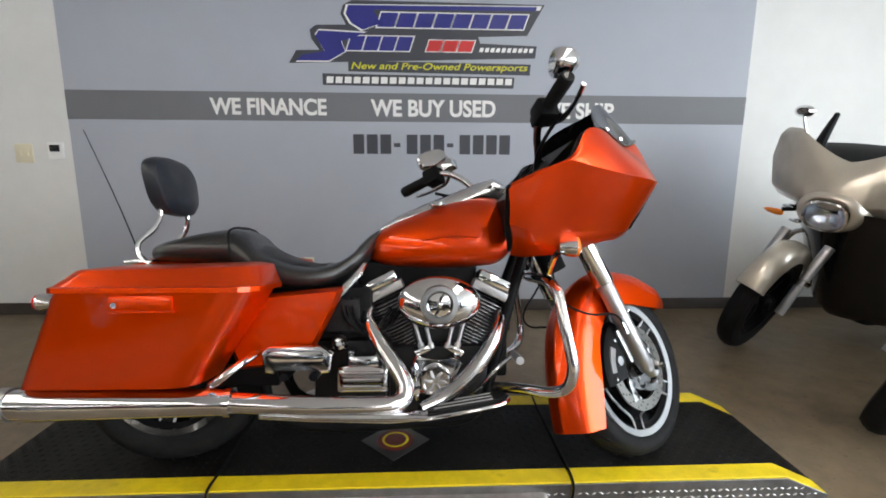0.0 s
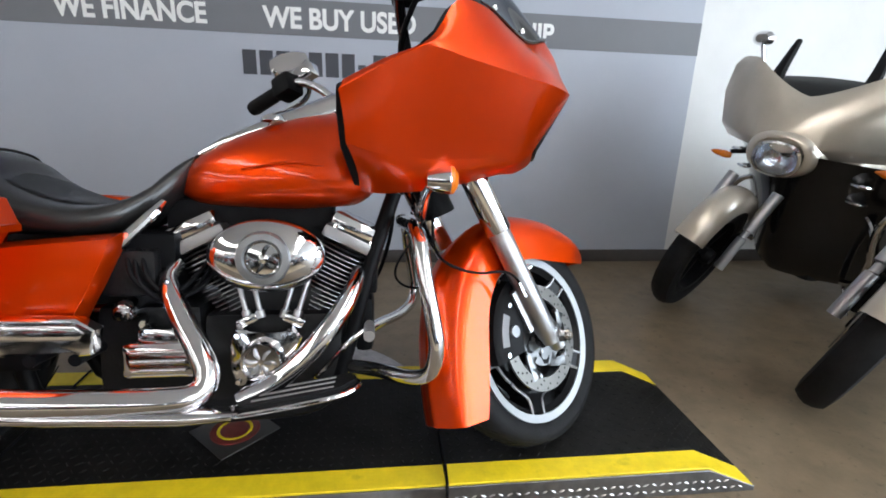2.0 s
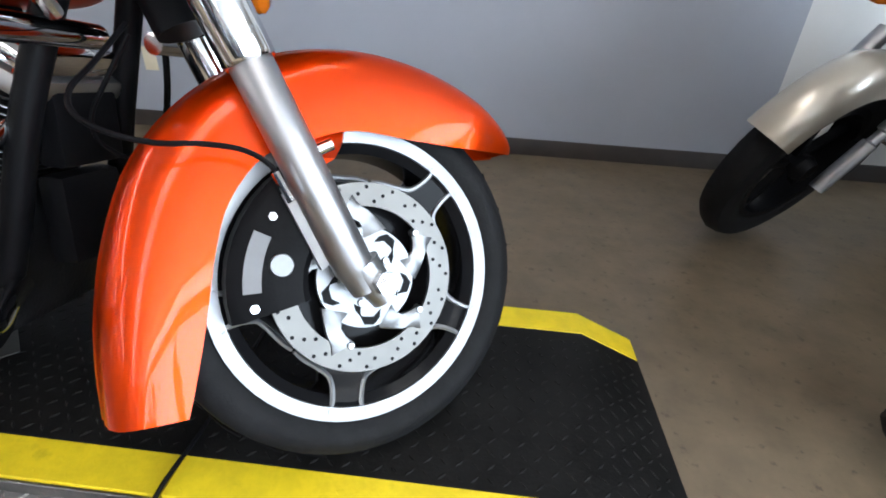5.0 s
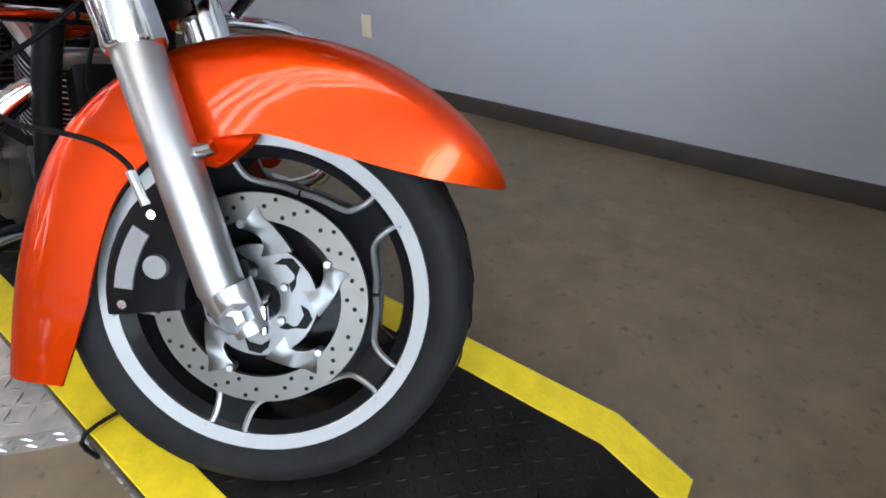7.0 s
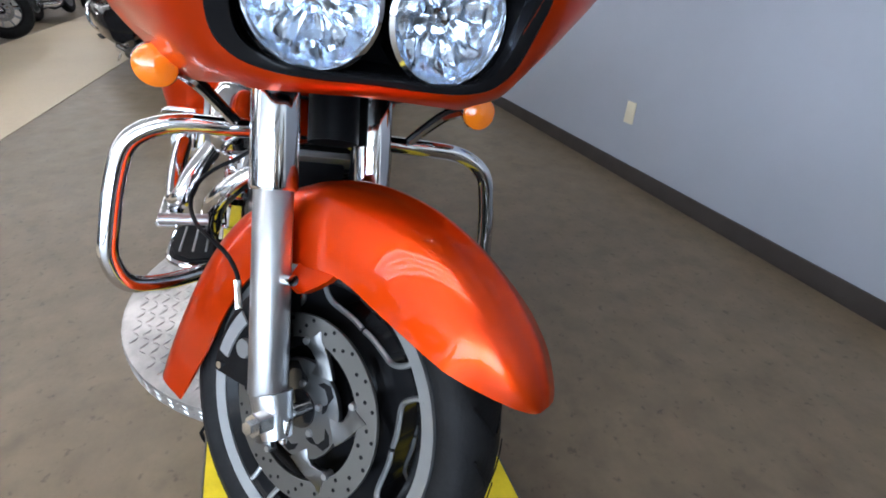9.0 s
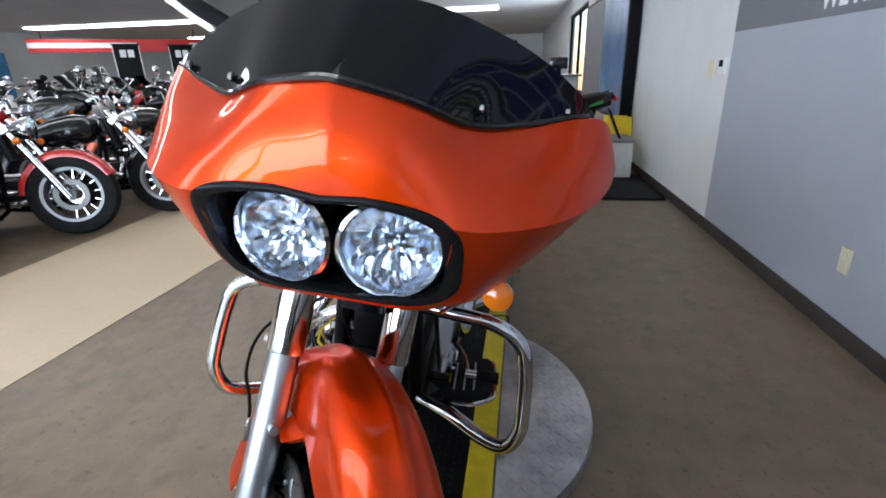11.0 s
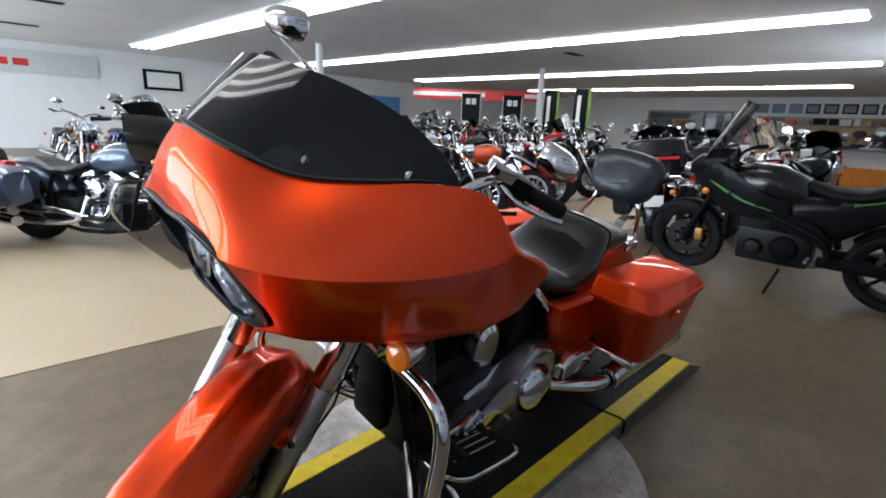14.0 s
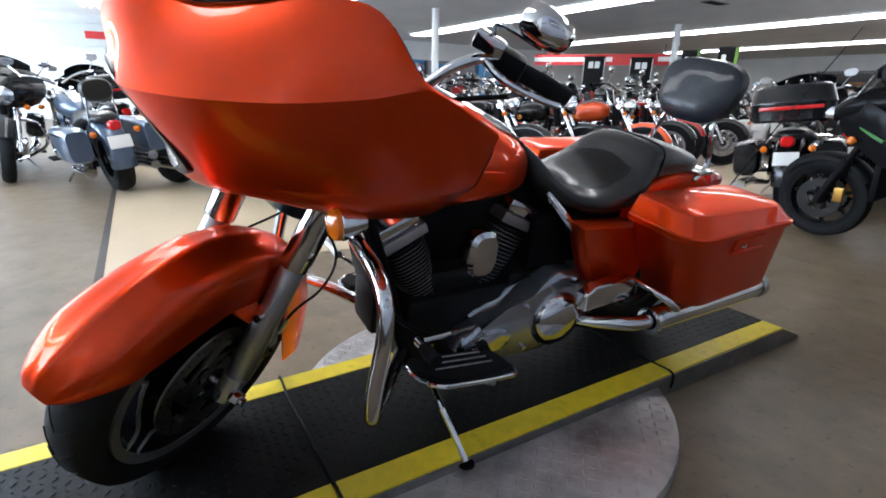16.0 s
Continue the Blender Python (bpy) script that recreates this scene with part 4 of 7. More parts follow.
# inner fairing, black
inner = [[q + Vector((-0.012, -math.copysign(0.012, q.y) if abs(q.y) > 0.02 else 0, -0.006)) for q in (r[0], r[3], r[8], r[12], r[16])] for r in ribs]
for half in (inner[:mid - 10], inner[mid + 11:]):
    hp("inner_fairing", loft(half, cap=False, closed=False), BLACKM, "black inner fairing shell", fairing)
bm = bmesh.new()
rr = [[Vector((x, -w, z)), Vector((x, w, z))] for x, w, z in ((-0.50, 0.35, 0.885), (-0.40, 0.36, 0.965), (-0.31, 0.335, 1.055), (-0.21, 0.27, 1.095), (-0.12, 0.19, 1.085))]
lo_ = [[Vector((p.x + 0.02, p.y * 0.8, p.z - 0.12)) for p in r] for r in rr]
bm = loft([[a[0], a[1], b_[1], b_[0]] for a, b_ in zip(rr, lo_)])
hp("dash_panel", bm, BLACKM, "black dash panel", fairing)
for y, r in ((-0.06, 0.045), (0.06, 0.045), (-0.17, 0.028), (0.17, 0.028)):
    hp("gauge", lathe([(0, 0), (r, 0), (r + 0.006, 0.008), (r + 0.006, -0.02)], 24, Matrix.Translation((-0.36, y, 0.985)) @ pose(0, 0, 0, 0, 0, -90) @ pose(0, 0, 0, -40)), BLACKG, "round black gauge", fairing)
hp("fairing_bracket", joined(rod((-0.45, -0.10, 0.78), (-0.15, -0.12, 0.82), 0.02), rod((-0.45, 0.10, 0.78), (-0.15, 0.12, 0.82), 0.02), box(-0.44, -0.12, -0.16, 0.16, 0.755, 0.80, 0.02)), BLACKM, "", fairing)
# the fairing sits a little less inclined than the rest
FROLL = Matrix.Translation((0, 0, 0.95)) @ Matrix.Rotation(radians(2.2), 4, 'X') @ Matrix.Translation((0, 0, -0.95))
for piece in [fairing] + list(fairing.children_recursive):
    piece.data.transform(FROLL)

# turn signals
for s in (-1, 1):
    sg = hp("turn_signal", lathe([(0.0, -0.042), (0.020, -0.038), (0.030, -0.010), (0.033, 0.012), (0.030, 0.016)], 24, Matrix.Translation((-0.295, s * 0.272, 0.728)) @ pose(0, 0, 0, 0, 0, -90)), CHROME, "chrome bullet turn signal")
    hp("signal_lens", lathe([(0.032, 0.012), (0.031, 0.022), (0.020, 0.031), (0.0, 0.034)], 24, Matrix.Translation((-0.295, s * 0.272, 0.728)) @ pose(0, 0, 0, 0, 0, -90)), AMBER, "amber lens", sg)
    hp("signal_stem", tube([(-0.315, s * 0.26, 0.725), (-0.33, s * 0.22, 0.70), (-0.335, s * 0.16, 0.64)], [0.016, 0.012, 0.010], 10, 4), CHROME, "", sg)

# handlebar, in the straight-ahead place, then turned
HB = along(0.78) + Vector((-0.050, 0, -0.072))
for s in (-1, 1):
    pts = [(HB.x + a_, s * b_, HB.z + c_) for a_, b_, c_ in ((0, 0.02, 0), (-0.02, 0.09, 0.01), (-0.045, 0.15, 0.06), (-0.095, 0.205, 0.112), (-0.143, 0.276, 0.132), (-0.204, 0.437, 0.151))]
    if s > 0:  # the left bar stands higher before it drops to the grip
        pts[3], pts[4] = (pts[3][0], pts[3][1], pts[3][2] + 0.028), (pts[4][0], pts[4][1], pts[4][2] + 0.042)
    hb = st("handlebar", tube(pts, 0.0125, 14, 6), BLACKG if s < 0 else CHROME, "handlebar")
    d = (Vector(pts[-1]) - Vector(pts[-2])).normalized()
    e = Vector(pts[-1])
    st("grip", tube([e - d * 0.125, e - d * 0.12, e - d * 0.01, e], [0.017, 0.021, 0.022, 0.019], 16, 1, smooth=False), RUBBER, "black rubber grip", hb)
    st("switch_housing", moved(box(-0.034, 0.034, -0.032, 0.032, -0.032, 0.030, 0.012), Matrix.Translation(e - d * 0.155) @ d.to_track_quat('X', 'Z').to_matrix().to_4x4()), BLACKM, "black switch housing", hb)
    st("reservoir", moved(box(-0.035, 0.035, -0.022, 0.022, -0.012, 0.026, 0.008), Matrix.Translation(e - d * 0.205 + Vector((0.02, 0, 0.018))) @ d.to_track_quat('X', 'Z').to_matrix().to_4x4()), BLACKM if s < 0 else CHROME, "", hb)
    lv = [e - d * 0.19 + Vector((0.04, 0, -0.005)), e - d * 0.14 + Vector((0.068, 0, -0.012)), e - d * 0.06 + Vector((0.070, 0, -0.012)), e + Vector((0.062, 0, -0.006))]
    st("lever", tube(lv, [0.008, 0.009, 0.007, 0.008], 10, 5), CHROME, "chrome hand lever", hb)
    # mirror on a stem
    root = e - d * 0.20 + Vector((0.01, 0, 0.03))
    head = Vector((HB.x - 0.102, s * 0.359, HB.z + 0.262))
    st("mirror_stem", tube([root, root + Vector((0.02, s * 0.005, 0.04)), head - Vector((0, 0, 0.02))], 0.006, 10, 5), CHROME, "", hb)
    MTURN = Matrix.Rotation(radians(-38 if s < 0 else 60), 3, 'Z') @ Matrix.Rotation(radians(-14 * s), 3, 'X')
    mr = []
    for k, (sx, q) in enumerate(((-0.026, 0.84), (-0.022, 0.96), (-0.008, 1.0), (0.012, 0.86), (0.026, 0.52), (0.031, 0.1))):
        mr.append([head + MTURN @ Vector((sx * 1.4, x_ * q, z_ * q + 0.015)) for x_, z_ in oval(0, 0, 0.062, 0.038, 28, 2.8)])
    mo = st("mirror", loft(mr), CHROME, "chrome oval mirror", hb)
    st("mirror_glass", loft([[head + MTURN @ Vector((sx, x_, z_ + 0.015)) for x_, z_ in oval(0, 0, 0.050, 0.028, 28, 2.8)] for sx in (-0.0385, -0.0362)]), CHROME, "", mo)
st("bar_riser", moved(box(-0.035, 0.035, -0.07, 0.07, -0.06, 0.025, 0.012), Matrix.Translation(HB)), CHROME, "chrome bar riser cover")
for i, s in enumerate((-1, 1)):
    st("cable", tube([(HB.x - 0.12, s * 0.33, HB.z + 0.12), (HB.x - 0.10, s * 0.2, HB.z + 0.05), (HB.x - 0.0, s * 0.08, HB.z - 0.02), (HB.x + 0.04, s * 0.05, HB.z - 0.12)], 0.006, 8, 6), BLACKM, "black control cable")

# ---- tank, console, seat ----
TK = [(-0.945, 0.690, 0.745, 0.025), (-0.90, 0.668, 0.785, 0.070), (-0.83, 0.660, 0.822, 0.115), (-0.74, 0.656, 0.860, 0.148), (-0.65, 0.655, 0.888, 0.166), (-0.56, 0.660, 0.902, 0.170), (-0.50, 0.668, 0.900, 0.160), (-0.455, 0.700, 0.880, 0.130), (-0.440, 0.740, 0.850, 0.09)]
TKS = catmull([(a, b, c) for a, b, c, _ in TK], 4)
TKW = catmull([(a, d, 0) for a, _, _, d in TK], 4)
rings = []
for p, w in zip(TKS, TKW):
    x, z0, z1 = p
    hw = w.y
    ring = []
    for k in range(36):
        a = 2 * math.pi * k / 36
        cz, sz = math.cos(a), math.sin(a)
        y = hw * math.copysign(abs(cz) ** 0.72, cz)
        zm = z0 + (z1 - z0) * 0.36
        z = zm + ((z1 - zm) * abs(sz) ** 0.9 if sz > 0 else -(zm - z0) * abs(sz) ** 0.55)
        ring.append(Vector((x, y, z)))
    rings.append(ring)
tank = hp("fuel_tank", loft(rings), ORANGE, "glossy orange teardrop fuel tank", None, 50)
rings = []
for x, z, w, h in ((-0.90, 0.795, 0.022, 0.010), (-0.84, 0.828, 0.038, 0.020), (-0.74, 0.868, 0.052, 0.026), (-0.64, 0.902, 0.060, 0.036), (-0.56, 0.930, 0.062, 0.045), (-0.50, 0.945, 0.055, 0.05), (-0.46, 0.925, 0.04, 0.05)):
    rings.append([Vector((x, q, z - h * 0.4 + (r - 0.0))) for q, r in oval(0, 0, w, h, 20, 2.6)])
hp("tank_console", loft(rings), CHROME, "chrome tank console", tank)
hp("fuel_cap", lathe([(0, 0.014), (0.022, 0.014), (0.028, 0.008), (0.030, 0)], 24, Matrix.Translation((-0.70, -0.08, 0.872)) @ pose(0, 0, 0, 90) @ pose(0, 0, 0, 0, 0, 0)), CHROME, "", tank)
for s in (-1, 1):
    hp("tank_badge", tube([(-0.76, s * 0.150, 0.75), (-0.66, s * 0.171, 0.765), (-0.57, s * 0.175, 0.76)], [0.002, 0.004, 0.002], 6, 4), ORANGE, "", tank)


def seat_ring(x, z0, z1, w, n=28, pw=2.7, dish=0.0):
    out = []
    for k in range(n):
        a = 2 * math.pi * k / n
        c, s = math.cos(a), math.sin(a)
        y = w * math.copysign(abs(c) ** (2 / pw), c)
        zc, hh = (z0 + z1) / 2, (z1 - z0) / 2
        z = zc + hh * math.copysign(abs(s) ** (2 / pw), s)
        if s > 0:
            z -= dish * (1 - (y / w) ** 2)
        out.append(Vector((x, y, z)))
    return out


ST = [(-1.665, 0.690, 0.722, 0.06), (-1.645, 0.680, 0.742, 0.11), (-1.58, 0.676, 0.762, 0.142), (-1.48, 0.672, 0.784, 0.152), (-1.39, 0.660, 0.792, 0.154), (-1.345, 0.630, 0.778, 0.168), (-1.28, 0.597, 0.728, 0.186), (-1.20, 0.588, 0.690, 0.192), (-1.12, 0.586, 0.674, 0.184), (-1.04, 0.598, 0.690, 0.152), (-0.985, 0.630, 0.726, 0.112), (-0.94, 0.680, 0.768, 0.075), (-0.905, 0.745, 0.792, 0.04)]
a_, b_ = catmull([(q[0], q[1], q[2]) for q in ST], 4), catmull([(q[0], q[3], 0) for q in ST], 4)
seat = hp("seat", loft([seat_ring(p.x, p.y, p.z, w.y, dish=0.012 if -1.33 < p.x < -0.98 else 0.0) for p, w in zip(a_, b_)]), LEATHER, "black leather two-up seat", None, 60)
hp("seat_seam", tube([(-1.375, -0.155, 0.70), (-1.383, -0.150, 0.775), (-1.386, -0.08, 0.795), (-1.386, 0, 0.797), (-1.386, 0.08, 0.795), (-1.383, 0.150, 0.775), (-1.375, 0.155, 0.70)], 0.004, 6, 5), BLACKM, "", seat)
ins = [[Vector((x, y_ * w, z + 0.006 * (1 - y_ * y_))) for y_ in np.linspace(-1, 1, 9)] for x, z, w in ((-1.325, 0.742, 0.10), (-1.27, 0.707, 0.125), (-1.20, 0.678, 0.125), (-1.13, 0.664, 0.105), (-1.08, 0.668, 0.07))]
bm = loft(ins, cap=False, closed=False)
bmesh.ops.solidify(bm, geom=bm.faces[:], thickness=0.006)
hp("seat_insert", bm, LEATHER, "smooth black seat insert", seat)
# backrest and its bars
pad = []
for k, (dx, q) in enumerate(((-0.030, 0.80), (-0.027, 0.95), (-0.005, 1.0), (0.022, 0.97), (0.036, 0.82), (0.042, 0.4))):
    ring = []
    for u, v in oval(0, 0, 0.142, 0.103, 36, 3.0):
        wz = 1.0 + 0.10 * v / 0.096
        ring.append(Vector((-1.648 + dx - 0.16 * v, 0.03 + u * q * wz, 0.944 + v * q)))
    pad.append(ring)
br = hp("backrest", loft(pad), PADVIN, "black vinyl passenger backrest pad")
for s in (-1, 1):
    hp("backrest_bar", tube([(-1.655, 0.03 + s * 0.085, 0.90), (-1.640, 0.028 + s * 0.095, 0.84), (-1.652, 0.02 + s * 0.11, 0.79), (-1.680, s * 0.125, 0.745), (-1.672, s * 0.130, 0.70), (-1.62, s * 0.135, 0.66)], 0.0085, 10, 6), CHROME, "chrome backrest bar", br)
hp("backrest_plate", box(-1.72, -1.63, -0.14, 0.14, 0.675, 0.69, 0.004), CHROME, "chrome mounting plate", br)
fender(RC + Vector((0, 0, 0.02)), 0.372, 15, 178, 0.105, lambda u: 0.10, hp, "rear_fender", 0.0)

# ---- saddlebags ----
def rounded(pts, radii, n=5):
    """An outline with its corners rounded off."""
    out = []
    for i, (p, r) in enumerate(zip(pts, radii)):
        p, a, b = Vector(p), Vector(pts[i - 1]), Vector(pts[(i + 1) % len(pts)])
        u, v = (a - p).normalized(), (b - p).normalized()
        for k in range(n):
            t = k / (n - 1)
            out.append(p + u * r * (1 - t) ** 2 + v * r * t ** 2)
    return out


for s in (-1, 1):
    def ring_at(z, f):
        """Plan outline of the bag at a height: f 0 at the bottom, 1 at the lid joint."""
        x0, x1 = -1.862 + 0.110 * f, -1.372 + 0.160 * f
        yo, yi = 0.398 + 0.034 * f, 0.222
        pts = rounded([(x0, yi), (x0, yo - 0.004), (x1 - 0.005, yo + 0.004), (x1 + 0.004, yi)], [0.012, 0.055, 0.085, 0.012])
        return [Vector((a, s * b_, z)) for a, b_ in pts]
    bag = hp("saddlebag", loft([ring_at(0.342, -0.05), ring_at(0.352, 0.0), ring_at(0.43, 0.29), ring_at(0.50, 0.56), ring_at(0.56, 0.80), ring_at(0.612, 1.0)]), ORANGE, "orange hard saddlebag", None, 34)
    bm = bmesh.new()
    def lid(z, g, top_=0.0):
        """Lid outline drawn in by g."""
        x0, x1, yo, yi = -1.765 + g * 1.25, -1.195 - g * 0.55, 0.440 - g * 0.95, 0.215 + g * 0.1
        pts = rounded([(x0, yi), (x0, yo - 0.004), (x1 - 0.005, yo + 0.002), (x1 + 0.004, yi)], [0.012, 0.055, 0.085, 0.012])
        return [Vector((a, s * b_, z + top_ * (a + 1.76) / 0.55)) for a, b_ in pts]
    hp("bag_lid", loft([lid(0.608, 0.010), lid(0.608, 0.0), lid(0.622, 0.0), lid(0.625, 0.007), lid(0.664, 0.040, 0.012), lid(0.667, 0.046, 0.012), lid(0.674, 0.100, 0.012)]), ORANGE, "orange saddlebag lid", bag, 22)
    hp("bag_latch", joined(box(-1.585, -1.415, min(s * 0.428, s * 0.442), max(s * 0.428, s * 0.442), 0.555, 0.560, 0.002), box(-1.585, -1.42, min(s * 0.426, s * 0.436), max(s * 0.426, s * 0.436), 0.560, 0.600, 0.004)), ORANGE, "recessed orange latch", bag)
    hp("bag_lock", lathe([(0, -0.006), (0.008, -0.006), (0.009, 0.004), (0, 0.004)], 14, Matrix.Translation((-1.565 if s < 0 else -1.46, s * 0.440, 0.577)) @ pose(0, 0, 0, 0, 0, 0 if s < 0 else 180)), CHROME, "small chrome lock", bag)
    # chrome guard under the front of the bag
    hp("bag_guard", tube([(-1.255, s * 0.25, 0.405), (-1.255, s * 0.34, 0.408), (-1.278, s * 0.385, 0.392), (-1.32, s * 0.395, 0.360), (-1.36, s * 0.35, 0.335)], 0.011, 12, 6), CHROME, "chrome saddlebag guard bar")
    # side cover ahead of the bag
    q = [(-1.305, 0.575), (-1.15, 0.590), (-1.005, 0.602), (-1.02, 0.560), (-1.055, 0.490), (-1.10, 0.405), (-1.15, 0.360), (-1.33, 0.345), (-1.355, 0.40), (-1.33, 0.48)]
    bm = bmesh.new()
    A = [bm.verts.new((x, s * 0.172, z)) for x, z in q]
    B = [bm.verts.new((x, s * 0.200, z)) for x, z in q]
    cq = (sum(x for x, _ in q) / len(q), sum(z for _, z in q) / len(q))
    C = [bm.verts.new((x + (cq[0] - x) * 0.10, s * 0.222, z + (cq[1] - z) * 0.10)) for x, z in q]
    skin(bm, [A, B, C], True, True)
    hp("side_cover", bm, ORANGE, "orange side cover", None, 40)
    # muffler
    y = s * 0.335
    mf = hp("muffler", tube([(-1.300, y, 0.283), (-1.315, y, 0.283), (-1.40, y, 0.285), (-1.84, y * 1.02, 0.289), (-1.86, y * 1.02, 0.289), (-1.865, y * 1.02, 0.289), (-1.93, y * 1.02, 0.289)], [0.030, 0.036, 0.040, 0.047, 0.047, 0.042, 0.042], 28, 1, smooth=False), CHROME, "long chrome muffler")
    hp("muffler_tip", joined(tube([(-1.905, y * 1.02, 0.289), (-1.935, y * 1.02, 0.289)], 0.047, 28, 1, smooth=False), tube([(-1.9352, y * 1.02, 0.289), (-1.9358, y * 1.02, 0.289)], 0.036, 28, 1, smooth=False)), BRUSHED, "", mf)
    hp("muffler_clamp", tube([(-1.300, y, 0.283), (-1.318, y, 0.283)], 0.042, 24, 1, smooth=False), CHROME, "", mf)

# ---- engine and running gear ----
eng = hp("engine", box(-0.87, -0.53, -0.13, 0.13, 0.17, 0.40, 0.03), ENGINE, "black v-twin engine block")
hp("gearbox", box(-1.12, -0.872, -0.12, 0.12, 0.20, 0.42, 0.03), ENGINE, "", eng)
hp("crankcase_top", box(-0.82, -0.58, -0.10, 0.10, 0.38, 0.46, 0.02), ENGINE, "", eng)
for tilt in (26, -26):
    base = Matrix.Translation((-0.70, 0, 0.19)) @ Matrix.Rotation(radians(tilt), 4, 'Y')
    cyl = hp("cylinder", moved(loft([[Vector((u, v, z)) for u, v in oval(0, 0, 0.038, 0.066, 28)] for z in (0.18, 0.42)]), base), ENGINE, "black finned cylinder", eng)
    for i in range(16):
        z = 0.222 + i * 0.0118
        k = 0.042 + 0.028 * min(1, i / 9)
        hp("fin", moved(loft([[Vector((u, v, zz)) for u, v in oval(0, 0, k + o, 0.104 + o, 28, 3.2)] for zz, o in ((z, -0.001), (z + 0.0020, 0.0), (z + 0.0040, -0.001))]), base), ENGINE, "", cyl)
        if i < 15:
            sp = bmesh.new()
            tube([Vector((u, v, z + 0.0020)) for u, v in oval(0, 0, k + 0.0003, 0.1043, 28, 3.2)] + [Vector((k + 0.0003, 0, z + 0.0020))], 0.0012, 4, 1, sp, False, False)
            hp("fin_edge", moved(sp, base), BRUSHED, "polished fin edge", cyl)
    hp("rocker_box", moved(box(-0.074, 0.074, -0.106, 0.106, 0.412, 0.444, 0.008), base), BRUSHED, "chrome rocker box", cyl)
    hp("rocker_cover", moved(box(-0.068, 0.068, -0.100, 0.100, 0.4445, 0.484, 0.014), base), CHROME, "", cyl)
    for y in (-0.098, 0.098):
        for x in (-0.05, 0.05):
            hp("rocker_bolt", moved(rod((x, y, 0.440), (x, y, 0.450), 0.006, 6), base), CHROME, "", cyl)
    # pushrod tubes on the right
    for k in (-0.016, 0.020):
        a = Vector((-0.70 + (0.042 if tilt > 0 else -0.042) + k * 0.9, -0.150, 0.392))
        b_ = Vector((-0.70 + (0.088 if tilt > 0 else -0.088) + k, -0.115, 0.56))
        d = b_ - a
        hp("pushrod_tube", tube([a, a + d * 0.10, a + d * 0.11, a + d * 0.45, a + d * 0.46, b_], [0.011, 0.011, 0.0065, 0.0065, 0.008, 0.008], 14, 1, smooth=False), BRUSHED, "chrome pushrod tube", cyl)
    hp("tappet_cover", moved(box(-0.026, 0.026, -0.020, 0.020, -0.011, 0.011, 0.006), Matrix.Translation((-0.70 + (0.055 if tilt > 0 else -0.055), -0.150, 0.388)) @ Matrix.Rotation(radians(tilt), 4, 'Y')), CHROME, "", eng)
# air cleaner
ac = hp("air_cleaner", loft([[Vector((-0.700 + u, y, 0.548 + v)) for u, v in oval(0, 0, rx, rz, 40, 2.0)] for y, rx, rz in ((-0.118, 0.116, 0.072), (-0.150, 0.130, 0.082), (-0.186, 0.135, 0.086), (-0.200, 0.130, 0.082), (-0.214, 0.106, 0.064), (-0.222, 0.076, 0.046))]), CHROME, "chrome oval air cleaner cover", None, 60)
AM = Matrix.Translation((-0.700, -0.222, 0.546))
hp("cleaner_ring", lathe([(0.040, -0.004), (0.044, -0.010), (0.058, -0.008), (0.063, 0.004), (0.063, 0.02)], 40, AM), SATIN, "satin silver ring", ac)
hp("cleaner_insert", lathe([(0.0, -0.008), (0.010, -0.006), (0.012, 0.002), (0.036, 0.0), (0.040, -0.006), (0.040, 0.02)], 40, AM), CHROME, "", ac)
for i in range(4):
    hp("cleaner_vane", moved(tube([(0.006, -0.004, 0), (0.020, -0.005, 0.006), (0.034, -0.004, 0.004)], [0.003, 0.005, 0.003], 6, 3), AM @ Matrix.Rotation(radians(90 * i + 30), 4, 'Y')), BLACKG, "", ac)
# cam cover and round timer cover, right
q = [(-0.792, 0.335), (-0.775, 0.380), (-0.725, 0.352), (-0.690, 0.352), (-0.645, 0.378), (-0.622, 0.350), (-0.655, 0.275), (-0.70, 0.240), (-0.775, 0.228), (-0.79, 0.27)]
cc = hp("cam_cover", plate(q, -0.185, -0.12, 0.012, 3), CHROME, "chrome cam cover", eng)
CM = Matrix.Translation((-0.714, -0.188, 0.300))
hp("timer_cover", lathe([(0, -0.022), (0.036, -0.022), (0.038, -0.029), (0.044, -0.029), (0.048, -0.022), (0.050, -0.010), (0.051, 0.01)], 36, CM), CHROME, "round chrome timer cover", cc)
for i in range(6):
    hp("cover_vane", moved(tube([(0.008, -0.022, 0), (0.022, -0.0245, 0.004), (0.036, -0.023, 0.002)], [0.003, 0.0055, 0.003], 6, 3), CM @ Matrix.Rotation(radians(60 * i + 12), 4, 'Y')), BRUSHED, "", cc)
for i in range(5):
    a = radians(72 * i + 18)
    hp("cover_screw", lathe([(0, -0.006), (0.005, -0.006), (0.006, 0.004)], 8, CM @ Matrix.Translation((math.cos(a) * 0.043, -0.022, math.sin(a) * 0.043))), CHROME, "", cc)
for x, z in ((-0.772, 0.358), (-0.640, 0.360), (-0.772, 0.245), (-0.672, 0.266)):
    hp("cover_screw", lathe([(0, -0.006), (0.006, -0.006), (0.007, 0.004)], 8, Matrix.Translation((x, -0.186, z))), CHROME, "", cc)
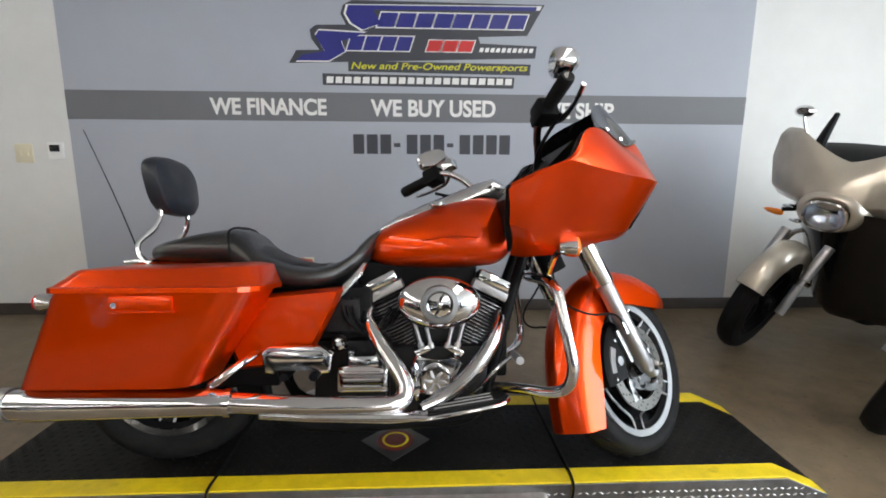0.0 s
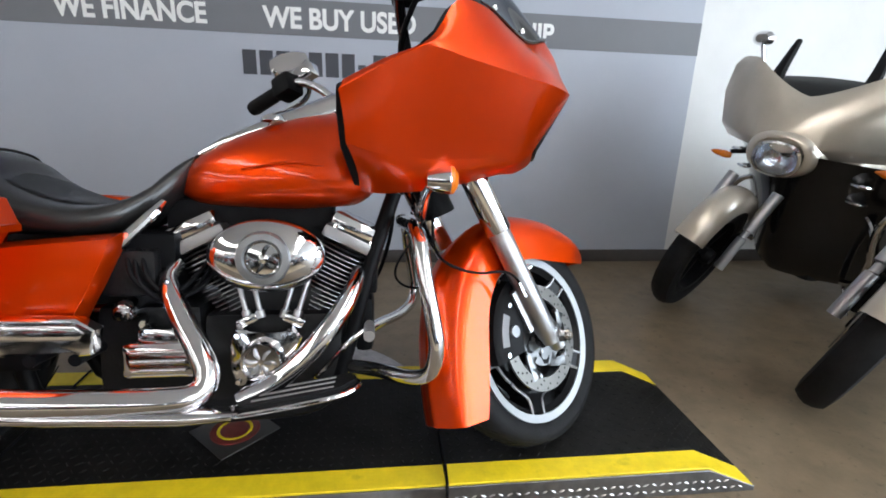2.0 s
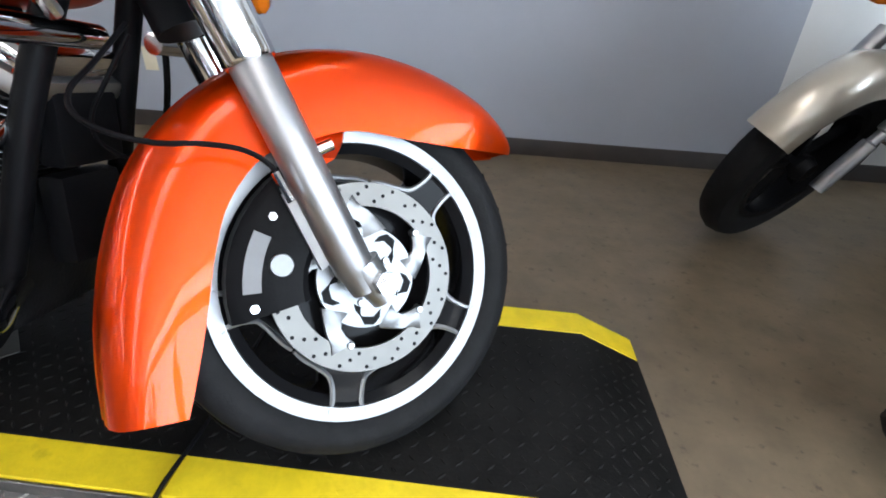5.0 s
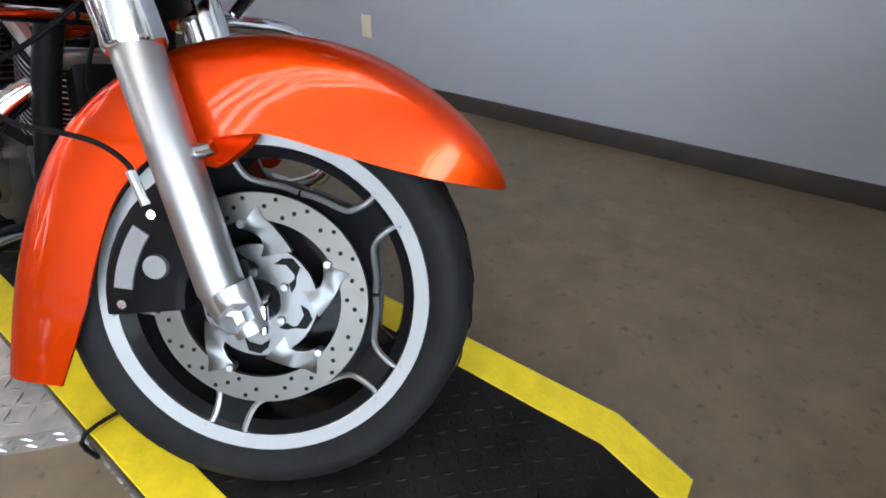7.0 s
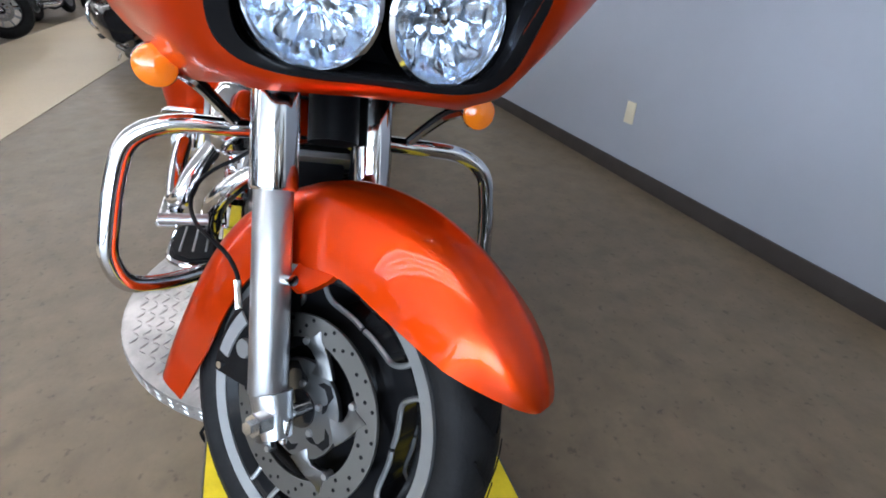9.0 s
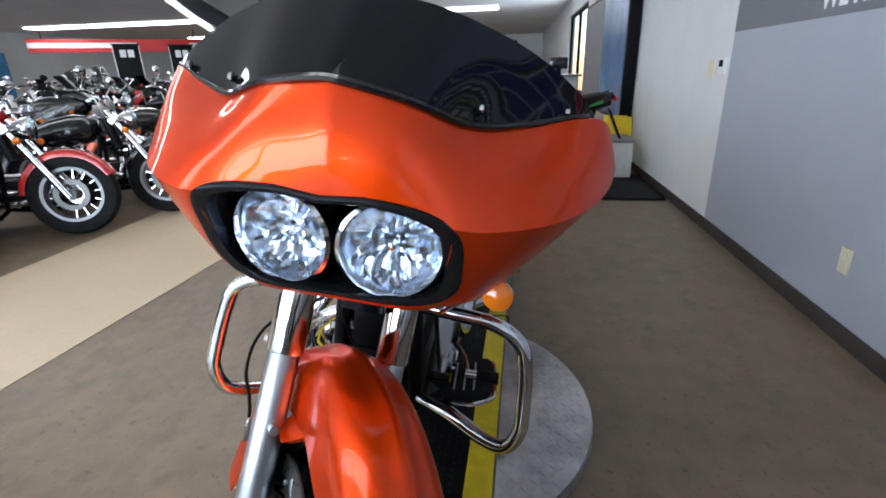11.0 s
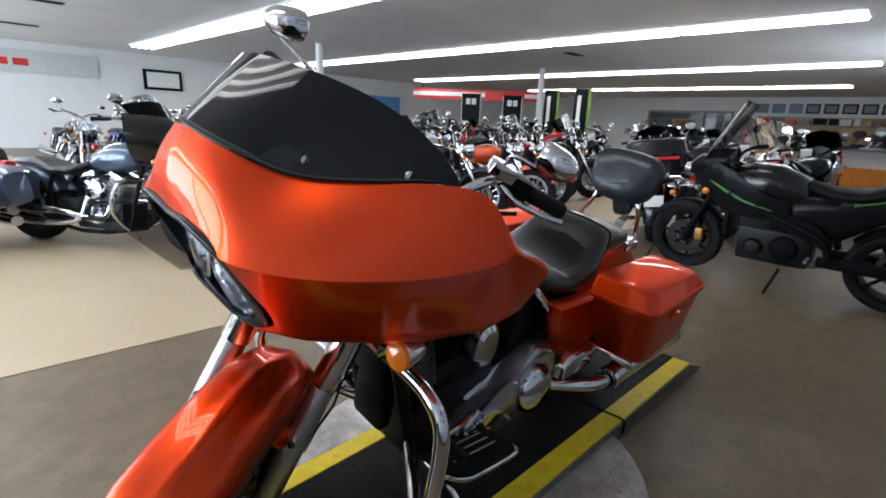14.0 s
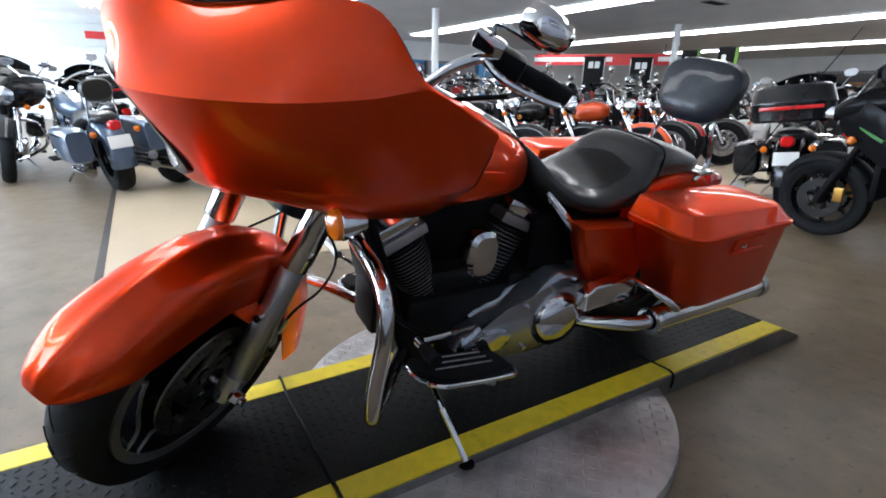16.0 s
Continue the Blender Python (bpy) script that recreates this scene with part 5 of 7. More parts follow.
# transmission side cover, starter, small bits on the right
tc_ = hp("transmission_cover", moved(box(-0.085, 0.085, -0.03, 0.03, -0.045, 0.045, 0.025, 4), Matrix.Translation((-0.948, -0.160, 0.302))), CHROME, "ribbed chrome transmission cover", eng)
for k in (-0.022, 0.0, 0.022):
    hp("cover_rib", rod((-1.008, -0.188, 0.302 + k), (-0.888, -0.188, 0.302 + k), 0.006), CHROME, "", tc_)
hp("transmission_top", moved(box(-0.05, 0.05, -0.025, 0.025, -0.025, 0.025, 0.01), Matrix.Translation((-0.945, -0.158, 0.352))), CHROME, "", eng)
hp("starter", joined(lathe([(0, -0.020), (0.018, -0.018), (0.026, -0.006), (0.028, 0.01), (0.028, 0.06)], 20, Matrix.Translation((-1.022, -0.17, 0.418))), lathe([(0, -0.034), (0.009, -0.034), (0.010, -0.026), (0.010, -0.01)], 6, Matrix.Translation((-1.022, -0.17, 0.418)))), CHROME, "chrome starter end cap", eng)
hp("battery_box", box(-1.075, -0.955, -0.165, -0.12, 0.45, 0.56, 0.014), ENGINE, "black battery box", eng)
for k, (dx_, dz_) in enumerate(((0.0, 0.0), (0.016, -0.012), (0.034, -0.004))):
    hp("engine_hose", tube([(-1.02 + dx_, -0.150, 0.56), (-1.00 + dx_, -0.178, 0.50 + dz_), (-0.95 + dx_, -0.172, 0.455 + dz_), (-0.90 + dx_, -0.150, 0.47 + dz_), (-0.86 + dx_, -0.10, 0.52)], 0.006, 8, 5), BLACKM, "black rubber hose", eng)
for x, z in ((-1.025, 0.415), (-1.04, 0.405), (-0.985, 0.385), (-0.90, 0.372)):
    hp("chrome_bolt", lathe([(0, -0.012), (0.011, -0.012), (0.014, 0.004), (0.014, 0.03)], 6, Matrix.Translation((x, -0.16, z))), CHROME, "", eng)
# battery-side passenger peg plate with a wing shaped emblem
pg = hp("passenger_board", plate([(-1.235, 0.415), (-1.215, 0.432), (-1.06, 0.430), (-1.025, 0.405), (-1.035, 0.352), (-1.06, 0.350), (-1.065, 0.368), (-1.195, 0.368), (-1.20, 0.350), (-1.225, 0.355)], -0.290, -0.250, 0.008, 3), CHROME, "folded chrome passenger footboard")
hp("board_edge", plate([(-1.205, 0.418), (-1.06, 0.416), (-1.045, 0.400), (-1.055, 0.386), (-1.20, 0.386), (-1.215, 0.40)], -0.294, -0.2895, 0.003), CHROME, "", pg)
for x in (-1.18, -1.09):
    hp("board_hinge", rod((x, -0.25, 0.33), (x, -0.15, 0.33), 0.014), BLACKM, "", pg)
hp("passenger_board", plate([(-1.235, 0.415), (-1.215, 0.432), (-1.06, 0.430), (-1.025, 0.405), (-1.035, 0.352), (-1.225, 0.355)], 0.250, 0.290, 0.008, 3), CHROME, "folded chrome passenger footboard")
# exhaust: two headers with heat shields into one right pipe
ex = hp("exhaust_pipe", tube([(-0.93, -0.10, 0.520), (-0.935, -0.145, 0.490), (-0.905, -0.195, 0.450), (-0.870, -0.230, 0.400), (-0.828, -0.268, 0.348), (-0.806, -0.290, 0.300), (-0.822, -0.306, 0.268), (-0.88, -0.322, 0.262), (-1.10, -0.335, 0.270), (-1.31, -0.335, 0.283)], [0.018, 0.021, 0.024, 0.026, 0.0265, 0.027, 0.027, 0.027, 0.028, 0.030], 20, 6), CHROME, "chrome exhaust header and pipe")
hp("heat_shield", tube([(-0.490, -0.105, 0.500), (-0.502, -0.150, 0.465), (-0.527, -0.185, 0.420), (-0.562, -0.205, 0.370), (-0.622, -0.215, 0.302), (-0.690, -0.222, 0.250), (-0.76, -0.25, 0.225)], [0.018, 0.022, 0.0245, 0.025, 0.025, 0.024, 0.020], 20, 6), CHROME, "chrome front header heat shield", ex)
hp("lower_shield", loft([[Vector((x, -0.326 + u, z + v)) for u, v in oval(0, 0, 0.030, h, 20, 3)] for x, z, h in ((-1.22, 0.246, 0.010), (-1.10, 0.240, 0.014), (-0.85, 0.230, 0.015), (-0.74, 0.232, 0.008))]), CHROME, "chrome pipe shield", ex)
hp("pipe_left", tube([(-1.06, 0.06, 0.215), (-1.12, 0.18, 0.235), (-1.20, 0.29, 0.270), (-1.25, 0.325, 0.280), (-1.31, 0.335, 0.283)], 0.024, 16, 6), CHROME, "", ex)
# floorboards
for s in (-1, 1):
    out = 0.035 if s > 0 else 0.0
    o = [(-0.77, 0.20), (-0.77, 0.285 + out), (-0.72, 0.300 + out), (-0.58, 0.300 + out), (-0.52, 0.290 + out), (-0.487, 0.255 + out / 2), (-0.497, 0.20)]
    bm = bmesh.new()
    zf = lambda x, y=0.2: 0.203 + out * 0.4 + (x + 0.77) * (0.16 + out * 0.5) + out * 6 * (y - 0.2)
    A = [bm.verts.new((x, s * y, zf(x, y))) for x, y in o]
    B = [bm.verts.new((x, s * y, zf(x, y) + 0.022)) for x, y in o]
    skin(bm, [A, B], True, True)
    bmesh.ops.bevel(bm, geom=bm.edges[:], offset=0.006, segments=2, affect='EDGES')
    fb = hp("floorboard", bm, RUBBER, "black rubber rider floorboard")
    hp("board_edge", tube([(x, s * (y + 0.004), zf(x, y) + 0.006) for x, y in [(-0.77, 0.24)] + o[1:6] + [(-0.492, 0.22)]], 0.0065, 10, 4), CHROME, "chrome floorboard edge", fb)
    for k in range(3):
        hp("tread_rib", rod((-0.72, s * (0.222 + 0.028 * k), zf(-0.72, 0.222 + 0.028 * k) + 0.024), (-0.54, s * (0.222 + 0.028 * k), zf(-0.54, 0.222 + 0.028 * k) + 0.022), 0.0026, 8), BRUSHED, "", fb)
    for x, z in ((-0.70, 0.208), (-0.56, 0.230)):
        hp("board_bracket", rod((x, s * 0.12, 0.19), (x, s * 0.25, z), 0.011), BLACKM, "", fb)
    # engine guard
    hp("engine_guard", tube([(-0.375, s * 0.06 + 0.012, 0.622), (-0.365, s * 0.18 + 0.012, 0.622), (-0.358, s * 0.275 + 0.012, 0.618), (-0.350, s * 0.338 + 0.012, 0.585), (-0.342, s * 0.362 + 0.012, 0.520), (-0.325, s * 0.375 + 0.012, 0.430), (-0.318, s * 0.378 + 0.012, 0.370), (-0.330, s * 0.355 + 0.012, 0.310), (-0.375, s * 0.300 + 0.012, 0.282), (-0.44, s * 0.22 + 0.012, 0.272), (-0.52, s * 0.12 + 0.012, 0.25)], 0.0175, 16, 6), CHROME, "chrome engine guard bar")
    # rear turn signal
    rs_ = hp("rear_signal", lathe([(0.0, -0.035), (0.020, -0.03), (0.028, 0.0), (0.028, 0.012)], 20, Matrix.Translation((-1.93, s * 0.19, 0.56)) @ pose(0, 0, 0, 0, 0, 90)), CHROME, "chrome rear signal")
    hp("signal_lens", lathe([(0.027, 0.010), (0.024, 0.022), (0.0, 0.028)], 20, Matrix.Translation((-1.93, s * 0.19, 0.56)) @ pose(0, 0, 0, 0, 0, 90)), REDLENS, "red lens", rs_)
hp("tail_light", loft([[Vector((x, u, 0.60 + v)) for u, v in oval(0, 0, w, h, 24, 2.6)] for x, w, h in ((-1.88, 0.06, 0.035), (-1.95, 0.062, 0.036), (-1.975, 0.05, 0.028))]), REDLENS, "red tail light")
# brake pedal and its link, right; shift lever, primary, horn, stand, left
hp("brake_pedal", tube([(-0.600, -0.175, 0.250), (-0.583, -0.200, 0.262), (-0.520, -0.215, 0.335), (-0.462, -0.218, 0.384)], 0.006, 10, 5), CHROME, "chrome brake pedal")
hp("pedal_pad", rod((-0.462, -0.212, 0.385), (-0.460, -0.305, 0.384), 0.0125, 14), BRUSHED, "round silver pedal pad")
hp("shift_lever", joined(tube([(-0.70, 0.20, 0.335), (-0.60, 0.235, 0.36), (-0.50, 0.25, 0.375)], 0.008, 10, 4), rod((-0.50, 0.245, 0.375), (-0.50, 0.32, 0.378), 0.013)), CHROME, "chrome shift lever")
hp("shift_peg", rod((-0.50, 0.275, 0.376), (-0.50, 0.335, 0.379), 0.017), RUBBER)
pr = [(-1.16, 0.25), (-1.145, 0.36), (-1.08, 0.430), (-0.99, 0.445), (-0.90, 0.385), (-0.82, 0.335), (-0.73, 0.315), (-0.675, 0.295), (-0.655, 0.25), (-0.675, 0.21), (-0.74, 0.195), (-0.90, 0.178), (-1.02, 0.162), (-1.11, 0.178)]
pc = hp("primary_cover", plate(pr, 0.125, 0.205, 0.030, 4), POLISH, "silver primary drive cover")
hp("derby_cover", lathe([(0, 0.040), (0.040, 0.038), (0.066, 0.031), (0.080, 0.018), (0.085, 0.004), (0.086, -0.01)], 36, Matrix.Translation((-1.012, 0.205, 0.282)) @ Matrix.Scale(1.08, 4)), CHROME, "round chrome clutch cover", pc)
hp("inspection_cover", plate(oval(-0.765, 0.265, 0.070, 0.033, 28, 2.6), 0.205, 0.216, 0.005), CHROME, "", pc)
for x, z in ((-1.13, 0.33), (-1.06, 0.415), (-0.88, 0.36), (-0.74, 0.300), (-0.675, 0.26), (-0.74, 0.208), (-0.90, 0.205)):
    hp("cover_screw", lathe([(0, 0.008), (0.006, 0.008), (0.007, -0.004)], 8, Matrix.Translation((x, 0.207, z))), CHROME, "", pc)
hp("horn", loft([[Vector((-0.705 + u, y, 0.545 + v)) for u, v in oval(0, 0, a, b_, 28, 2.8)] for y, a, b_ in ((0.13, 0.038, 0.058), (0.16, 0.045, 0.066), (0.185, 0.046, 0.067), (0.196, 0.036, 0.055))]), CHROME, "chrome waterfall horn cover")
js = hp("side_stand", tube([(-0.575, 0.18, 0.21), (-0.572, 0.27, 0.165), (-0.585, 0.34, 0.108), (-0.594, 0.392, 0.064)], 0.009, 10, 4), CHROME, "chrome side stand")
hp("stand_foot", moved(lathe([(0, 0.006), (0.020, 0.006), (0.022, 0.0), (0, 0.0)], 16, pose(0, 0, 0, 90)), Matrix.Translation((-0.595, 0.396, 0.055)) @ pose(0, 0, 0, 10.3)), BLACKM, "", js)
# frame, swingarm, oil pan, radiator-side tubes
hp("frame", joined(tube([(-0.40, -0.07, 0.70), (-0.46, -0.095, 0.52), (-0.52, -0.11, 0.30), (-0.58, -0.12, 0.17), (-0.75, -0.12, 0.14), (-1.20, -0.12, 0.15), (-1.28, -0.13, 0.35), (-1.26, -0.12, 0.58)], 0.020, 12, 5),
     tube([(-0.40, 0.07, 0.70), (-0.46, 0.095, 0.52), (-0.52, 0.11, 0.30), (-0.58, 0.12, 0.17), (-0.75, 0.12, 0.14), (-1.20, 0.12, 0.15), (-1.28, 0.13, 0.35), (-1.26, 0.12, 0.58)], 0.020, 12, 5),
     tube([(-0.33, 0, 0.80), (-0.5, 0, 0.74), (-0.95, 0, 0.66), (-1.28, 0, 0.56)], 0.032, 12, 4), rod((-0.27, 0, 0.64), (-0.36, 0, 0.83), 0.045), rod((-0.47, -0.07, 0.76), (-0.47, 0.07, 0.76), 0.05)), BLACKM, "black tubular frame")
for y in (-0.135, 0.135):
    hp("swingarm", box(-1.64, -1.22, y - 0.02, y + 0.02, 0.275, 0.345, 0.012), BLACKM, "black swingarm")
hp("regulator", box(-0.505, -0.455, -0.065, 0.065, 0.27, 0.42, 0.02), BLACKM, "black finned regulator")
hp("oil_cooler", box(-0.490, -0.445, -0.065, 0.065, 0.43, 0.55, 0.012), BLACKM, "black oil cooler")
hp("oil_pan", box(-1.15, -0.60, -0.11, 0.11, 0.13, 0.20, 0.02), ENGINE, "", eng)
hp("inner_body", joined(box(-1.30, -0.92, -0.13, 0.13, 0.42, 0.60, 0.03), box(-0.98, -0.56, -0.045, 0.045, 0.45, 0.68, 0.02)), BLACKM, "black battery box and frame filler")
hp("side_trim", tube([(-0.945, -0.125, 0.672), (-0.965, -0.15, 0.64), (-1.01, -0.17, 0.59), (-1.05, -0.18, 0.54)], [0.007, 0.013, 0.013, 0.007], 10, 4), CHROME, "chrome frame trim")
hp("side_trim", tube([(-0.945, 0.125, 0.672), (-0.965, 0.15, 0.64), (-1.01, 0.17, 0.59), (-1.05, 0.18, 0.54)], [0.007, 0.013, 0.013, 0.007], 10, 4), CHROME, "chrome frame trim")
hp("clutch_cable", tube([(-0.42, 0.10, 0.80), (-0.40, 0.14, 0.62), (-0.46, 0.17, 0.42), (-0.60, 0.17, 0.30)], 0.006, 8, 6), BLACKM, "black clutch cable")
hp("antenna", tube([(-1.80, 0.16, 0.60), (-1.93, 0.195, 0.88), (-2.10, 0.24, 1.20)], [0.003, 0.0022, 0.0014], 6, 4), BLACKM, "thin black whip antenna")
hp("hang_tag", box(-0.572, -0.548, 0.206, 0.208, 0.300, 0.314), YELLOW, "small yellow paper tag")

# ---- other motorcycles ----
PAINTS = {"black": mat("black_paint", (0.008, 0.008, 0.009), 0.2, 0.0, 0.45, rvary=0.05, spec=0.3), "red": mat("red_paint", (0.42, 0.012, 0.010), 0.25, 0.2, 1.0, vary=0.05),
          "orange": mat("bright_orange_paint", (0.75, 0.085, 0.012), 0.25, 0.1, 1.0, vary=0.05), "silver": mat("silver_paint", (0.50, 0.48, 0.44), 0.30, 0.7, 0.8, vary=0.05),
          "blue": mat("blue_paint", (0.025, 0.075, 0.30), 0.25, 0.3, 1.0, vary=0.05), "green": mat("green_paint", (0.03, 0.20, 0.03), 0.25, 0.2, 1.0, vary=0.05),
          "white": mat("white_paint", (0.66, 0.66, 0.65), 0.3, 0.0, 0.8, vary=0.04), "pewter": mat("pewter_paint", (0.17, 0.18, 0.21), 0.28, 0.6, 0.9, vary=0.05),
          "slate": mat("slate_blue_paint", (0.075, 0.11, 0.17), 0.28, 0.5, 0.9, vary=0.05)}
GOLD = mat("gold_anodised", (0.50, 0.27, 0.06), 0.35, 0.8, rvary=0.08)
PAPER = mat("white_paper", (0.75, 0.75, 0.73), 0.7, vary=0.05)
TINT = mat("tinted_screen", (0.05, 0.052, 0.055), 0.05, transmission=0.6, spec=0.2)
CLEAR = mat("clear_screen", (0.80, 0.84, 0.86), 0.04, transmission=1.0)


def mesh_wheel(root, c, R, rimr, w, spokes, rimmat, spmat, lean=None, name="front_wheel"):
    m = Matrix.Translation(c) if lean is None else lean @ Matrix.Translation(c)
    rim = part(name, lathe([(rimr - 0.02, -w * 0.40), (rimr + 0.004, -w * 0.42), (rimr - 0.012, 0), (rimr + 0.004, w * 0.42), (rimr - 0.02, w * 0.40), (rimr - 0.026, 0), (rimr - 0.02, -w * 0.40)], 36, m), rimmat, root)
    part("tyre", lathe(tyre_profile(R, rimr, w), 36, m), RUBBER, rim)
    part("hub", lathe([(0, -0.07), (0.035, -0.07), (0.045, -0.04), (0.03, 0), (0.045, 0.04), (0.035, 0.07), (0, 0.07)], 16, m), rimmat, rim)
    part("brake_disc", lathe([(0.085, -0.062), (0.125, -0.062), (0.125, -0.057), (0.085, -0.057), (0.085, -0.062)], 32, m), DISCM, rim)
    wires = []
    for i in range(spokes):
        a = 2 * math.pi * i / spokes
        b_ = a + (0.12 if spokes < 14 else 0.35 if i % 2 else -0.35)
        q = 0.011 if spokes < 14 else 0.0022
        t0 = 0.014 if spokes < 14 else 0.0022
        sp1 = moved(loft([[Vector((math.cos(t) * r - math.sin(t) * o, y, math.sin(t) * r + math.cos(t) * o)) for o, y in ((-q, -t0), (q, -t0), (q, t0), (-q, t0))] for t, r in ((a, 0.03), (b_, rimr - 0.015))]), m)
        if spokes < 14:
            part("spoke", sp1, spmat, rim)
        else:
            wires.append(sp1)
    if wires:
        tagged(part("wire_spokes", joined(*wires), spmat, rim), kind="stuff")
    return rim


def bike_proto(color, style="cruiser", spokes=10, extras=(), label=""):
    """A street motorcycle, front towards +x, rear axle at x -0.8, front axle at x 0.8."""
    P_ = PAINTS[color]
    sport = style == "standard"
    root = thing("motorcycle", label or f"{color} {style} motorcycle with chrome engine", "motorcycle", group="showroom motorcycles")
    R1, R2 = (0.30, 0.30) if sport else (0.325, 0.315)
    fx, rx = (0.70, -0.70) if sport else (0.80, -0.80)
    rk = radians(25 if sport else 31)
    fc, rc = Vector((fx, 0, R1)), Vector((rx, 0, R2))
    rimm = BLACKM if sport or style == "bagger" else SATIN
    mesh_wheel(root, fc, R1, 0.215 if not sport else 0.22, 0.12, spokes, rimm, (SATIN if style == "bagger" else rimm) if spokes < 14 else CHROME)
    mesh_wheel(root, rc, R2, 0.195 if not sport else 0.22, 0.17, spokes, rimm, rimm if spokes < 14 else CHROME, name="rear_wheel")
    ax = Vector((-math.sin(rk), 0, math.cos(rk)))
    for s in (-1, 1):
        part("fork_leg", tube([fc + Vector((0, s * 0.10, -0.02)), fc + ax * 0.33 + Vector((0, s * 0.10, 0)), fc + ax * 0.335 + Vector((0, s * 0.10, 0)), fc + ax * 0.70 + Vector((0, s * 0.10, 0))], [0.03, 0.03, 0.021, 0.021], 12, 1, smooth=False), BLACKM if sport else CHROME, root)
        e = fc + ax * 0.72
        hb = [e + Vector((0, s * 0.03, 0.03)), e + Vector((-0.02, s * 0.16, 0.10)), e + Vector((-0.07, s * 0.30, 0.13)), e + Vector((-0.20, s * 0.40, 0.11))]
        if sport:
            hb = [e + Vector((0, s * 0.03, 0.03)), e + Vector((-0.01, s * 0.14, 0.08)), e + Vector((-0.06, s * 0.30, 0.10)), e + Vector((-0.10, s * 0.38, 0.095))]
        h = part("handlebar", tube(hb, 0.0125, 8, 4), BLACKM if sport else CHROME, root)
        d = (hb[-1] - hb[-2]).normalized()
        part("grip", rod(hb[-1] - d * 0.12, hb[-1] + d * 0.01, 0.018, 10), RUBBER, h)
        head = hb[-2] + Vector((0.05, s * 0.06, 0.14))
        part("mirror", joined(loft([[head + Vector((dx, u * q, v * q)) for u, v in oval(0, 0, 0.06, 0.038, 16, 2.4)] for dx, q in ((-0.02, 0.9), (0.0, 1.0), (0.024, 0.5))]), rod(hb[-2] + Vector((0, 0, 0.01)), head - Vector((0, 0, 0.03)), 0.006, 6)), BLACKM if sport else CHROME, h)
        part("turn_signal", lathe([(0, -0.03), (0.025, -0.01), (0.028, 0.012), (0.015, 0.025), (0, 0.027)], 12, Matrix.Translation(fc + ax * 0.50 + Vector((0.04, s * 0.19, 0))) @ pose(0, 0, 0, 0, 0, -90)), AMBER, root)
    part("fork_clamp", moved(box(-0.04, 0.04, -0.14, 0.14, -0.03, 0.03, 0.012), Matrix.Translation(fc + ax * 0.60) @ Matrix.Rotation(-rk, 4, 'Y')), BLACKM if sport else CHROME, root)

    def shell(c, R, a0, a1, half, dp, name, material):
        rings = []
        for i in range(21):
            a = radians(a0 + (a1 - a0) * i / 20)
            rings.append([c + Vector((math.cos(a) * (R - dr), yy, math.sin(a) * (R - dr))) for yy, dr in ((-half, dp), (-half, 0.035), (-half * 0.8, 0.012), (0, 0), (half * 0.8, 0.012), (half, 0.035), (half, dp))])
        b2 = loft(rings, cap=False, closed=False)
        bmesh.ops.recalc_face_normals(b2, faces=b2.faces)
        bmesh.ops.solidify(b2, geom=b2.faces[:], thickness=0.004)
        return part(name, b2, material, root, "", 50)

    shell(fc, R1 + 0.035, 35 if sport else 25, 150 if sport else 175, 0.075, 0.06, "front_fender", P_ if not sport else BLACKM)
    if not sport:
        shell(rc, R2 + 0.045, 25, 190, 0.10, 0.10, "rear_fender", P_)
        part("engine", joined(box(-0.25, 0.22, -0.14, 0.14, 0.16, 0.40, 0.04), box(-0.45, -0.22, -0.13, 0.13, 0.20, 0.40, 0.03)), ENGINE, root)
        for t_ in (24, -24):
            b0 = Matrix.Translation((-0.02, 0, 0.28)) @ Matrix.Rotation(radians(t_), 4, 'Y')
            rg = [[Vector((u, v, 0.10)) for u, v in oval(0, 0, 0.06, 0.07, 16, 2.8)]]
            for kk in range(8):
                for dz, q in ((0.0, 0.072), (0.001, 0.088), (0.011, 0.088), (0.012, 0.072)):
                    rg.append([Vector((u, v, 0.13 + kk * 0.024 + dz)) for u, v in oval(0, 0, q, q * 1.17, 16, 2.8)])
            cy = part("cylinder", moved(loft(rg), b0), ENGINE if style != "bagger" else ALUMIN, root)
            part("rocker_box", moved(box(-0.075, 0.075, -0.11, 0.11, 0.325, 0.385, 0.02), b0), CHROME, cy)
        part("air_cleaner", loft([[Vector((-0.02 + u, y, 0.50 + v)) for u, v in oval(0, 0, 0.10 * q, 0.085 * q, 24, 2.2)] for y, q in ((-0.10, 0.9), (-0.17, 1.0), (-0.20, 0.9), (-0.21, 0.5))]), CHROME, root)
        part("engine_cover", loft([[Vector((-0.20 + u, y, 0.29 + v)) for u, v in oval(0, 0, 0.22 * q, 0.10 * q, 24, 3)] for y, q in ((0.12, 1.0), (0.18, 0.97), (0.20, 0.8))]), CHROME, root)
        part("cam_cover", lathe([(0, -0.20), (0.07, -0.195), (0.085, -0.17), (0.085, -0.12)], 20, Matrix.Translation((0.0, 0, 0.29))), CHROME, root)
        for k, z in ((0, 0.30), (1, 0.21)):
            part("exhaust", tube([(0.14 - k * 0.25, -0.13, 0.50), (0.18 - k * 0.25, -0.20, 0.40), (0.08 - k * 0.2, -0.22, 0.26), (-0.30, -0.235, z), (-0.60, -0.24, z), (-1.10, -0.25, z + 0.02)], [0.022, 0.024, 0.024, 0.028, 0.042, 0.042], 12, 4), CHROME, root)
